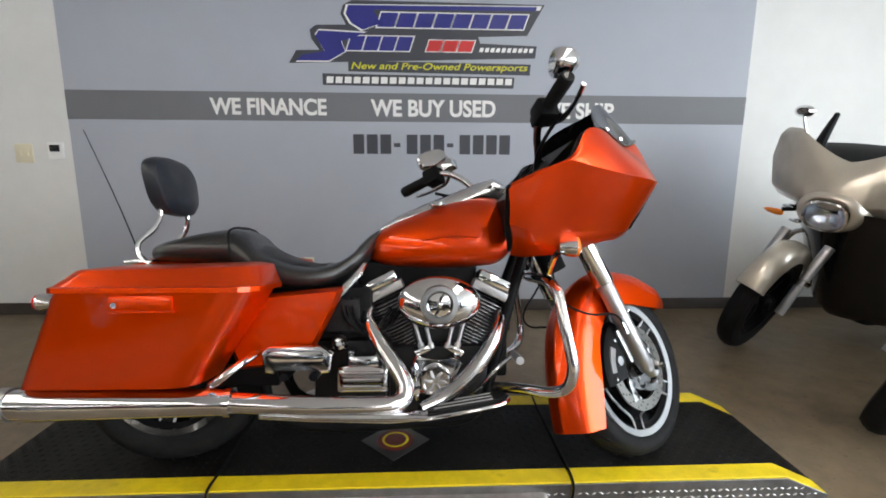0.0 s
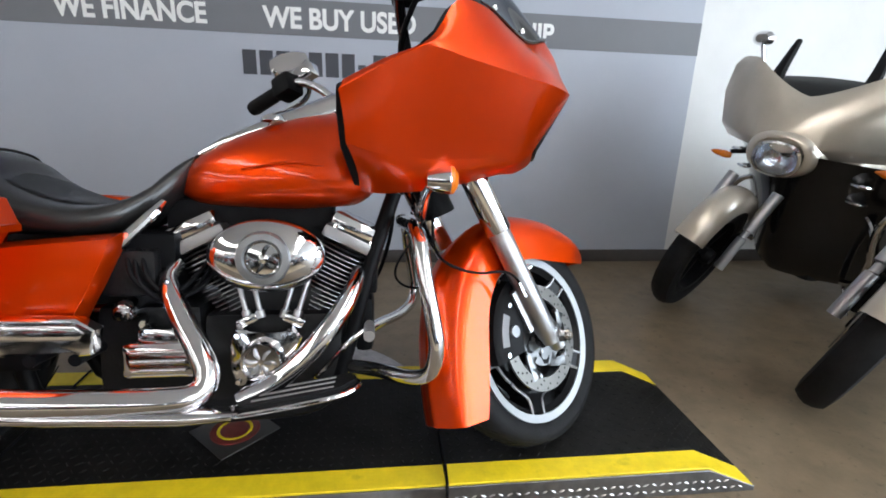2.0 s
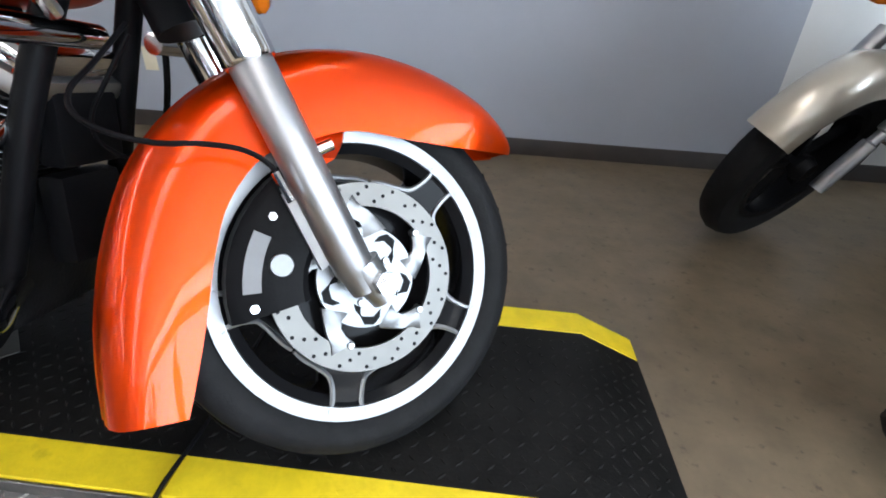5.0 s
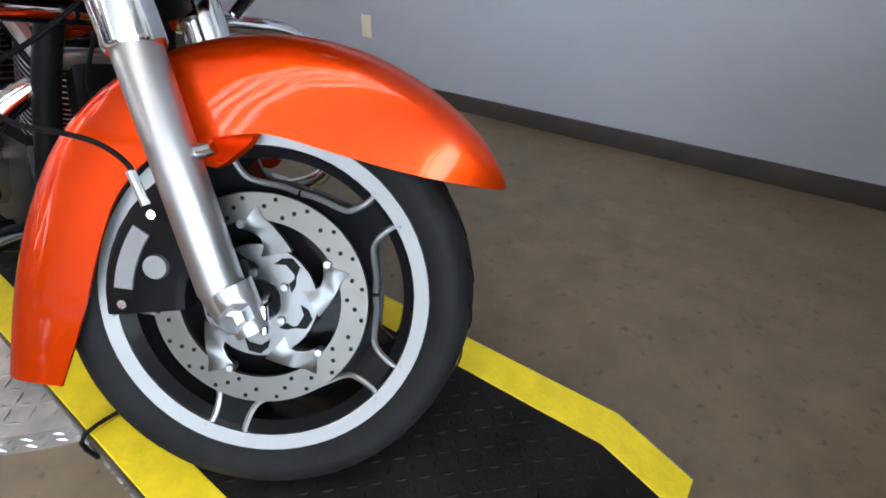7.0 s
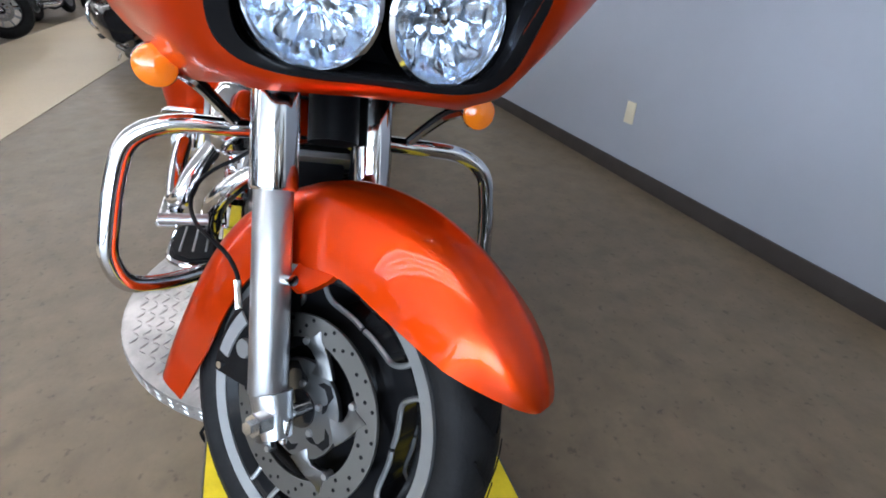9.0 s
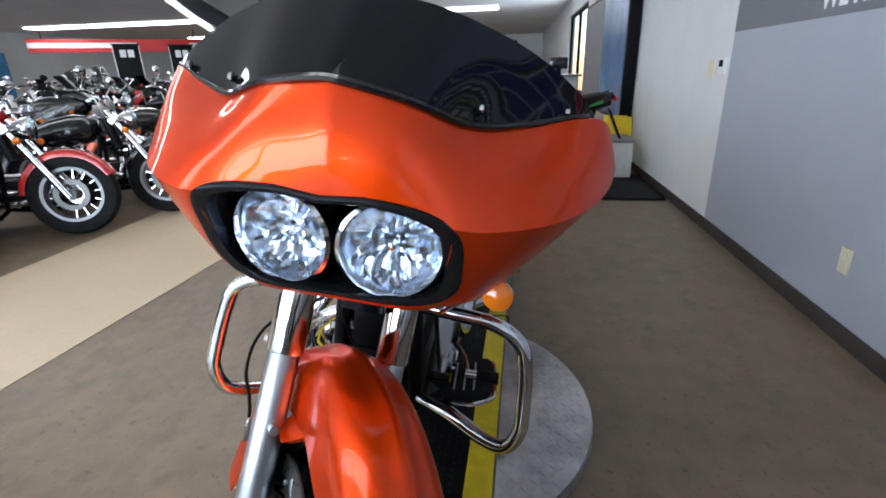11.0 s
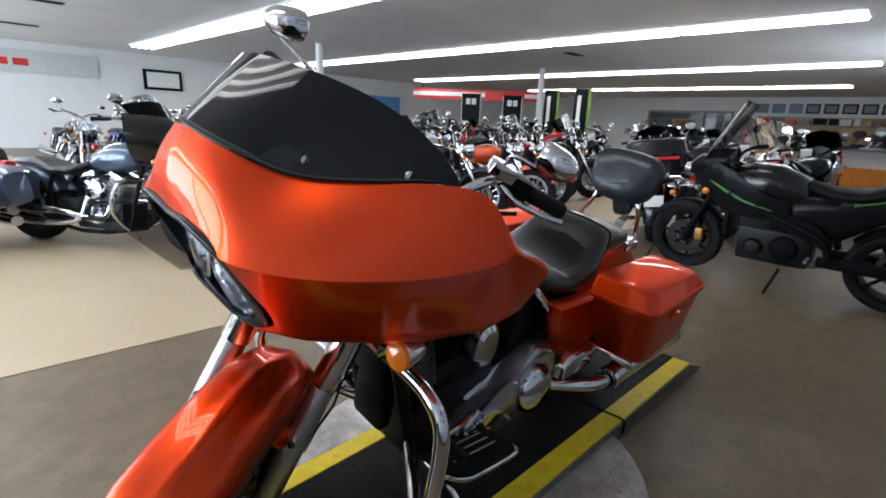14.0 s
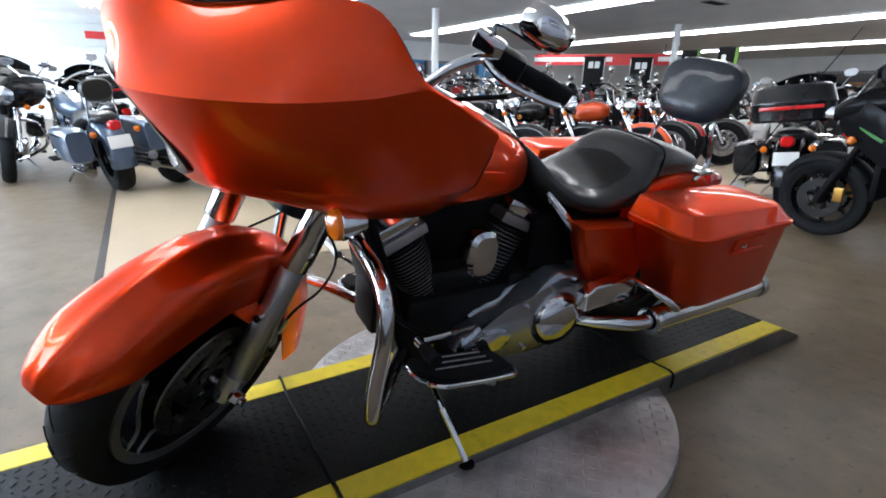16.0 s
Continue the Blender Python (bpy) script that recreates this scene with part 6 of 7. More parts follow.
        part("frame", joined(tube([(0.34, -0.05, 0.72), (0.30, -0.10, 0.40), (0.22, -0.11, 0.17), (-0.40, -0.11, 0.16), (-0.55, -0.11, 0.45), (-0.5, -0.1, 0.62)], 0.018, 8, 3), tube([(0.34, 0.05, 0.72), (0.30, 0.10, 0.40), (0.22, 0.11, 0.17), (-0.40, 0.11, 0.16), (-0.55, 0.11, 0.45), (-0.5, 0.1, 0.62)], 0.018, 8, 3), rod((0.40, 0, 0.86), (0.46, 0, 0.62), 0.04)), BLACKM, root)
        part("fuel_tank", loft([seat_ring(x, z0, z1, w, 20, 2.3) for x, z0, z1, w in ((-0.22, 0.70, 0.75, 0.03), (-0.15, 0.66, 0.80, 0.09), (0.0, 0.64, 0.86, 0.14), (0.15, 0.65, 0.89, 0.155), (0.26, 0.67, 0.89, 0.13), (0.34, 0.72, 0.86, 0.06))]), P_, root, "", 60)
        part("tank_console", loft([seat_ring(x, z0, z1, w, 12, 2.3) for x, z0, z1, w in ((-0.15, 0.795, 0.81, 0.02), (0.0, 0.855, 0.88, 0.045), (0.15, 0.885, 0.91, 0.05), (0.26, 0.885, 0.90, 0.03))]), CHROME, root)
        part("seat", loft([seat_ring(x, z0, z1, w, 20, 2.6) for x, z0, z1, w in ((-0.98, 0.66, 0.70, 0.06), (-0.93, 0.65, 0.73, 0.11), (-0.72, 0.64, 0.745, 0.13), (-0.60, 0.62, 0.72, 0.15), (-0.48, 0.59, 0.67, 0.18), (-0.34, 0.60, 0.68, 0.15), (-0.22, 0.66, 0.73, 0.09), (-0.15, 0.72, 0.76, 0.04))]), LEATHER, root, "", 60)
        for s in (-1, 1):
            part("shock", tube([(-0.78, s * 0.14, 0.33), (-0.70, s * 0.14, 0.44), (-0.66, s * 0.14, 0.58)], [0.028, 0.03, 0.02], 10, 2), CHROME, root)
            part("footboard", box(0.02, 0.26, min(s * 0.24, s * 0.34), max(s * 0.24, s * 0.34), 0.26, 0.285, 0.006), RUBBER, root)
            part("rear_signal", lathe([(0, -0.03), (0.025, -0.01), (0.028, 0.012), (0, 0.027)], 12, Matrix.Translation((-1.13, s * 0.17, 0.58)) @ pose(0, 0, 0, 0, 0, 90)), AMBER, root)
        part("tail_light", loft([[Vector((x, u, 0.64 + v)) for u, v in oval(0, 0, w, h, 16, 2.5)] for x, w, h in ((-1.12, 0.05, 0.04), (-1.17, 0.055, 0.045), (-1.19, 0.04, 0.03))]), REDLENS, root)
        part("plate_holder", moved(box(-0.006, 0.006, -0.09, 0.09, -0.055, 0.055, 0.003), pose(-1.20, 0, 0.50, 0, 12)), PAPER, root)
    else:
        eg = part("engine", joined(box(-0.22, 0.28, -0.14, 0.14, 0.22, 0.50, 0.05), moved(box(-0.12, 0.12, -0.12, 0.12, 0.0, 0.24, 0.03), pose(0.12, 0, 0.44, 0, 18))), ENGINE, root)
        for s in (-1, 1):
            part("engine_cover", lathe([(0, 0.035), (0.075, 0.03), (0.095, 0.012), (0.10, -0.02)], 24, pose(-0.05, s * 0.145, 0.37, 0, 0, 0 if s > 0 else 180)), BLACKM, eg)
            part("engine_cover", lathe([(0, 0.03), (0.05, 0.028), (0.065, 0.01), (0.07, -0.02)], 24, pose(0.15, s * 0.145, 0.35, 0, 0, 0 if s > 0 else 180)), BLACKG, eg)
        part("frame", joined(tube([(0.45, -0.06, 0.86), (0.15, -0.17, 0.66), (-0.25, -0.19, 0.50), (-0.34, -0.17, 0.34)], 0.026, 8, 4), tube([(0.45, 0.06, 0.86), (0.15, 0.17, 0.66), (-0.25, 0.19, 0.50), (-0.34, 0.17, 0.34)], 0.026, 8, 4), rod((0.42, 0, 0.90), (0.50, 0, 0.68), 0.04)), BLACKM, root)
        part("swingarm", joined(box(-0.72, -0.26, -0.135, -0.10, 0.27, 0.35, 0.012), box(-0.72, -0.26, 0.10, 0.135, 0.27, 0.35, 0.012)), BLACKM, root)
        part("radiator", box(0.34, 0.38, -0.17, 0.17, 0.36, 0.66, 0.01), BLACKM, root)
        part("under_seat_body", loft([seat_ring(x, z0, z1, w, 16, 3.0) for x, z0, z1, w in ((-0.80, 0.76, 0.86, 0.07), (-0.56, 0.62, 0.82, 0.12), (-0.36, 0.46, 0.80, 0.14), (-0.12, 0.42, 0.80, 0.155), (0.06, 0.46, 0.74, 0.14))]), SPOKEB, root, "black body panels under the seat", 50)
        shell(rc, R2 + 0.03, 35, 110, 0.09, 0.03, "rear_hugger", BLACKM)
        part("exhaust", tube([(0.32, -0.10, 0.40), (0.28, -0.12, 0.22), (-0.05, -0.15, 0.17), (-0.35, -0.19, 0.24), (-0.80, -0.22, 0.42)], [0.03, 0.03, 0.04, 0.05, 0.05], 12, 4), BRUSHED, root)
        part("fuel_tank", loft([seat_ring(x, z0, z1, w, 20, 2.5) for x, z0, z1, w in ((-0.16, 0.74, 0.82, 0.09), (-0.08, 0.68, 0.90, 0.14), (0.08, 0.66, 0.97, 0.18), (0.24, 0.66, 0.98, 0.19), (0.36, 0.72, 0.94, 0.15), (0.44, 0.78, 0.90, 0.08))]), PAINTS["black"], root, "", 60)
        for s in (-1, 1):
            part("side_fairing", loft([[Vector((x, s * y0, z0)), Vector((x, s * y1, (z0 + z1) / 2)), Vector((x, s * y2, z1)), Vector((x, s * (y2 - 0.03), z1)), Vector((x, s * (y1 - 0.03), (z0 + z1) / 2)), Vector((x, s * (y0 - 0.03), z0))] for x, z0, z1, y0, y1, y2 in ((-0.05, 0.62, 0.72, 0.19, 0.20, 0.19), (0.15, 0.58, 0.80, 0.20, 0.215, 0.20), (0.35, 0.60, 0.92, 0.19, 0.215, 0.19), (0.50, 0.70, 1.0, 0.15, 0.19, 0.15), (0.66, 0.80, 0.98, 0.07, 0.10, 0.06))]), SPOKEB if color == "green" else P_, root, "", 40)
            part("fairing_stripe", loft([[Vector((x, s * (y + 0.004), z)), Vector((x, s * (y + 0.004), z + h)), Vector((x, s * (y - 0.004), z + h)), Vector((x, s * (y - 0.004), z))] for x, y, z, h in ((0.05, 0.206, 0.655, 0.012), (0.25, 0.214, 0.705, 0.018), (0.40, 0.207, 0.775, 0.022), (0.50, 0.189, 0.835, 0.010))]), P_ if color == "green" else SATIN, root)
            part("frame_cover", loft([[Vector((x, s * (0.165 + 0.02 * q), z + v * q)) for v in (-h, 0, h)] + [Vector((x, s * 0.12, z + v * q)) for v in (h, 0, -h)] for x, z, h, q in ((-0.34, 0.42, 0.05, 0.8), (-0.24, 0.52, 0.07, 1.0), (0.0, 0.60, 0.05, 1.0), (0.12, 0.65, 0.03, 0.8))]), BLACKM, root, "", 40)
            part("brake_disc", lathe([(0.085, -0.003), (0.145, -0.003), (0.145, 0.003), (0.085, 0.003), (0.085, -0.003)], 28, Matrix.Translation(fc + Vector((0, s * 0.072, 0)))), GREY if color != "green" else BLACKG, root)
            part("brake_caliper", moved(box(-0.03, 0.03, -0.02, 0.02, -0.05, 0.05, 0.01), Matrix.Translation(fc + Vector((-0.125, s * 0.085, 0.05)))), GOLD, root, "gold brake caliper")
            part("tail_panel", loft([[Vector((x, s * 0.10, z)), Vector((x, s * 0.13, z + 0.05)), Vector((x, s * 0.10, z + 0.10)), Vector((x, s * 0.06, z + 0.05))] for x, z in ((-0.25, 0.66), (-0.60, 0.76), (-0.92, 0.86))]), PAINTS["black"], root)
            part("tail_stripe", loft([[Vector((x, s * (0.131 + k), z + 0.045)), Vector((x, s * (0.128 + k), z + 0.075)), Vector((x, s * (0.12 + k), z + 0.06))] for x, z, k in ((-0.40, 0.70, 0.0), (-0.62, 0.77, 0.003), (-0.85, 0.84, 0.0))]), P_, root)
            part("foot_peg", rod((-0.22, s * 0.18, 0.34), (-0.22, s * 0.28, 0.34), 0.012, 8), ALUMIN, root)
        part("seat", loft([seat_ring(x, z0, z1, w, 20, 2.6) for x, z0, z1, w in ((-0.95, 0.90, 0.95, 0.07), (-0.80, 0.86, 0.95, 0.13), (-0.60, 0.80, 0.92, 0.15), (-0.45, 0.76, 0.85, 0.16), (-0.28, 0.76, 0.84, 0.14), (-0.12, 0.80, 0.88, 0.08))]), BLACKM, root, "", 60)
        part("nose", loft([[Vector((x, u, z + v)) for u, v in oval(0, 0, w, h, 20, 2.4)] for x, z, w, h in ((0.40, 0.98, 0.12, 0.10), (0.54, 0.97, 0.15, 0.10), (0.66, 0.93, 0.12, 0.08), (0.76, 0.88, 0.06, 0.03))]), SPOKEB if color == "green" else P_, root)
        part("headlight", loft([[Vector((x, u, 0.90 + v)) for u, v in oval(0, 0, w, h, 20, 2.4)] for x, w, h in ((0.70, 0.10, 0.05), (0.755, 0.085, 0.04), (0.765, 0.06, 0.03))]), REFLECTOR, root)
        rise, wide = (0.42, 0.17) if color == "green" else (0.24, 0.15)
        b2 = loft([[Vector((0.62 - v * 0.24 - 0.05 * u * u, u * (wide - 0.02 * v), 1.02 + v * rise * (1 - 0.12 * u * u))) for u in np.linspace(-1, 1, 9)] for v in np.linspace(0, 1, 5)], cap=False, closed=False)
        bmesh.ops.solidify(b2, geom=b2.faces[:], thickness=0.004)
        part("windshield", b2, TINT if color == "green" else SMOKE, root)
        part("tail_light", box(-0.98, -0.94, -0.06, 0.06, 0.89, 0.93, 0.01), REDLENS, root)
        part("plate_hanger", moved(box(-0.01, 0.01, -0.08, 0.08, -0.14, 0.14, 0.004), pose(-0.98, 0, 0.68, 0, 25)), BLACKM, root)
    if "fairing" in extras:
        b2 = loft([[Vector((0.56 + dx - 0.20 * abs(t) ** 2.2, t * hw, z)) for t in np.linspace(-1, 1, 17)] for z, hw, dx in ((0.74, 0.20, 0.06), (0.80, 0.30, 0.10), (0.90, 0.36, 0.12), (1.0, 0.36, 0.10), (1.08, 0.32, 0.05), (1.12, 0.27, 0.0))], cap=False, closed=False)
        bmesh.ops.recalc_face_normals(b2, faces=b2.faces)
        bmesh.ops.solidify(b2, geom=b2.faces[:], thickness=0.02)
        part("fairing", b2, PAINTS["black"], root, "gloss black fairing", 40)
        b2 = loft([[Vector((0.54 - v * 0.10 - 0.12 * abs(t) ** 2, t * 0.25, 1.115 + v * 0.13 * (1 - 0.5 * t * t))) for t in np.linspace(-1, 1, 11)] for v in np.linspace(0, 1, 4)], cap=False, closed=False)
        bmesh.ops.solidify(b2, geom=b2.faces[:], thickness=0.004)
        part("windshield", b2, SMOKE, root)
    elif "screen" in extras:
        b2 = loft([[Vector((0.46 - v * 0.22 - 0.08 * abs(t) ** 2, t * 0.24, 0.98 + v * 0.42 * (1 - 0.25 * t * t))) for t in np.linspace(-1, 1, 11)] for v in np.linspace(0, 1, 6)], cap=False, closed=False)
        bmesh.ops.solidify(b2, geom=b2.faces[:], thickness=0.004)
        part("windshield", b2, CLEAR, root, "tall clear windshield")
    if not sport:
        hm = Matrix.Translation(fc + ax * 0.56 + Vector((0.10 if "fairing" not in extras else 0.20, 0, 0.04))) @ pose(0, 0, 0, 0, 0, -90)
        hl = part("headlight", lathe([(0, -0.11), (0.06, -0.09), (0.085, -0.03), (0.092, 0.01), (0.085, 0.016)], 24, hm), CHROME, root)
        part("headlight_lens", lathe([(0.085, 0.012), (0.05, 0.028), (0, 0.034)], 24, hm), REFLECTOR, hl)
    if "bags" in extras:
        part("exhaust", tube([(-0.35, 0.20, 0.20), (-0.60, 0.27, 0.24), (-0.75, 0.30, 0.27), (-1.32, 0.31, 0.30)], [0.025, 0.030, 0.044, 0.046], 14, 4), CHROME, root, "chrome muffler")
        for s in (-1, 1):
            bg = part("saddlebag", loft([[Vector((x, s * (0.30 + u), 0.50 + v)) for u, v in oval(0, 0, 0.10 * q, 0.15 * q, 16, 4)] for x, q in ((-1.18, 0.85), (-1.12, 1.0), (-0.62, 1.0), (-0.52, 0.8))]), P_, root, "", 40)
            part("bag_trim", tube([(-1.16, s * 0.41, 0.60), (-0.9, s * 0.415, 0.605), (-0.58, s * 0.40, 0.59)], 0.006, 6, 2), CHROME, bg)
    if "trunk" in extras:
        tr = part("travel_trunk", loft([[Vector((-0.98 + u, v, z)) for u, v in oval(0, 0, 0.21 * q, 0.30 * q, 28, 3.4)] for z, q in ((0.80, 0.92), (0.82, 1.0), (0.94, 1.0), (0.955, 1.02), (0.97, 1.0), (1.08, 0.90), (1.10, 0.78))]), P_, root, "", 40)
        part("trunk_light", box(-1.20, -1.185, -0.22, 0.22, 0.90, 0.93, 0.004), REDLENS, tr)
        part("trunk_rack", joined(*[tube([(-1.12, y, 1.09), (-1.10, y, 1.13), (-0.86, y, 1.13), (-0.84, y, 1.09)], 0.006, 6, 3) for y in (-0.14, -0.05, 0.05, 0.14)]), CHROME, tr)
        part("trunk_backrest", loft([seat_ring(x, z0, z1, w, 16, 3) for x, z0, z1, w in ((-0.78, 0.84, 1.06, 0.22), (-0.74, 0.82, 1.08, 0.25), (-0.70, 0.84, 1.06, 0.22))]), LEATHER, tr)
    elif "backrest" in extras:
        bk = part("backrest", loft([[Vector((-0.95 + dx - 0.1 * v, u * q, 0.93 + v * q)) for u, v in oval(0, 0, 0.13, 0.10, 20, 2.5)] for dx, q in ((-0.03, 0.85), (0, 1.0), (0.03, 0.85))]), LEATHER, root)
        part("backrest_bar", joined(*[tube([(-0.95, s * 0.10, 0.90), (-0.94, s * 0.11, 0.78), (-0.88, s * 0.12, 0.62)], 0.009, 8, 3) for s in (-1, 1)]), CHROME, bk)
    if "guard" in extras:
        for s in (-1, 1):
            part("engine_guard", tube([(0.33, s * 0.04, 0.60), (0.34, s * 0.24, 0.60), (0.33, s * 0.33, 0.50), (0.32, s * 0.34, 0.36), (0.29, s * 0.22, 0.24), (0.24, s * 0.10, 0.18)], 0.016, 8, 4), CHROME, root)
    if "tag" in extras:
        part("price_tag", moved(box(-0.003, 0.003, -0.055, 0.055, -0.075, 0.075), pose(0.34, 0.10, 0.98, 0, -15, 12)), PAPER, root, "white paper price tag")
    part("side_stand", tube([(-0.05, 0.14, 0.20), (-0.02, 0.24, 0.09), (0.0, 0.29, 0.012)], 0.011, 8, 3), BLACKM if sport else CHROME, root)
    return root


def stand(proto, x, y, heading, used=[]):
    """Put a motorcycle with its middle on the floor at x, y, nose towards heading, leaning on its stand."""
    m = pose(x, y, 0.004, 0, 0, heading) @ pose(0, 0, 0, -7)
    if proto not in used:
        used.append(proto)
        proto.matrix_world = m
        return proto
    return copy_thing(proto, m)


def by_front(proto, x, y, heading, wb=0.8):
    a = radians(heading)
    return stand(proto, x - math.cos(a) * wb, y - math.sin(a) * wb, heading)


BK = {
    "bag_slate": bike_proto("slate", "bagger", 10, ("fairing", "bags", "guard", "tag"), "slate grey touring motorcycle with batwing fairing and chrome engine"),
    "cr_black": bike_proto("black", "cruiser", 28, ("tag",), "black cruiser motorcycle with wire spoke wheels and chrome pipes"),
    "cr_red": bike_proto("red", "cruiser", 28, ("tag",), "red cruiser motorcycle with wire spoke wheels and chrome pipes"),
    "cr_orange": bike_proto("orange", "cruiser", 28, ("tag",), "bright orange cruiser motorcycle with chrome engine"),
    "cr_blue": bike_proto("blue", "cruiser", 10, ("screen", "tag"), "blue cruiser motorcycle with tall clear windshield"),
    "cr_white": bike_proto("white", "cruiser", 10, ("screen", "bags"), "white cruiser motorcycle with windshield and saddlebags"),
    "tour_black": bike_proto("black", "bagger", 7, ("fairing", "bags", "trunk", "guard"), "black touring motorcycle with fairing, saddlebags and trunk"),
    "tour_pewter": bike_proto("slate", "bagger", 10, ("bags", "backrest"), "slate blue touring motorcycle with saddlebags and passenger backrest"),
    "bag_black": bike_proto("black", "bagger", 10, ("bags", "screen", "backrest", "tag"), "black cruiser motorcycle with saddlebags and clear windshield"),
    "std_green": bike_proto("green", "standard", 7, (), "black and green naked street motorcycle"),
    "std_black": bike_proto("black", "standard", 7, ("tag",), "black street motorcycle with short fairing"),
    "std_red": bike_proto("red", "standard", 7, ("tag",), "red street motorcycle with short fairing"),
}
E = BK
by_front(E["bag_slate"], -1.10, -3.20, 122)
by_front(E["cr_black"], -2.00, -3.45, 118)
by_front(E["cr_red"], -2.72, -3.05, 116)
by_front(E["cr_black"], -3.40, -2.72, 116)
by_front(E["cr_black"], -4.18, -2.65, 115)
by_front(E["cr_orange"], -5.05, -2.55, 114)
by_front(E["cr_black"], -5.85, -2.75, 112)
by_front(E["cr_red"], -6.55, -3.05, 110)
by_front(E["bag_black"], -7.4, -2.9, 112)
stand(E["std_green"], -4.28, 0.36, -92)
stand(E["tour_black"], -5.75, -1.15, 200)
stand(E["bag_black"], -6.9, -0.55, 170)
stand(E["std_black"], -6.5, 0.20, 172)
stand(E["std_red"], -8.3, 0.12, 178)
stand(E["cr_white"], -8.8, -0.6, 185)
a_ = radians(-74)
stand(E["tour_pewter"], 0.22 + 0.8 * math.cos(a_), -4.35 + 0.8 * math.sin(a_), -74)
stand(E["tour_black"], 1.35, -6.0, 100)
stand(E["bag_black"], 2.4, -6.2, 100)
stand(E["tour_black"], 0.35, -7.6, -75)
rnd = random.Random(5)
names = ["cr_black", "cr_blue", "bag_black", "cr_red", "std_black", "cr_white", "cr_black", "bag_black", "tour_black", "std_red", "cr_black", "bag_slate"]
k = 0
for row_y, xs, hd in ((-6.1, -1.5, 100), (-8.6, -1.2, 82), (-11.0, -1.6, 98)):
    for i in range(12):
        stand(E[names[k % 12]], xs - i * 1.02 + rnd.uniform(-0.12, 0.12), row_y + rnd.uniform(-0.2, 0.2), hd + rnd.uniform(-9, 9))
        k += 1
for row_x, first_y, hd in ((-10.4, -1.0, 175), (-12.6, 0.4, 5), (-15.5, 0.4, 178)):
    for i in range(5):
        stand(E[names[(k + 3) % 12]], row_x + rnd.uniform(-0.2, 0.2), first_y - i * 1.15 + rnd.uniform(-0.1, 0.1), hd + rnd.uniform(-10, 10))
        k += 1

# ---- the two silver and black machines beside the deck ----
CHAMP = mat("champagne_paint", (0.50, 0.445, 0.365), 0.30, 0.5, 0.9, vary=0.05)


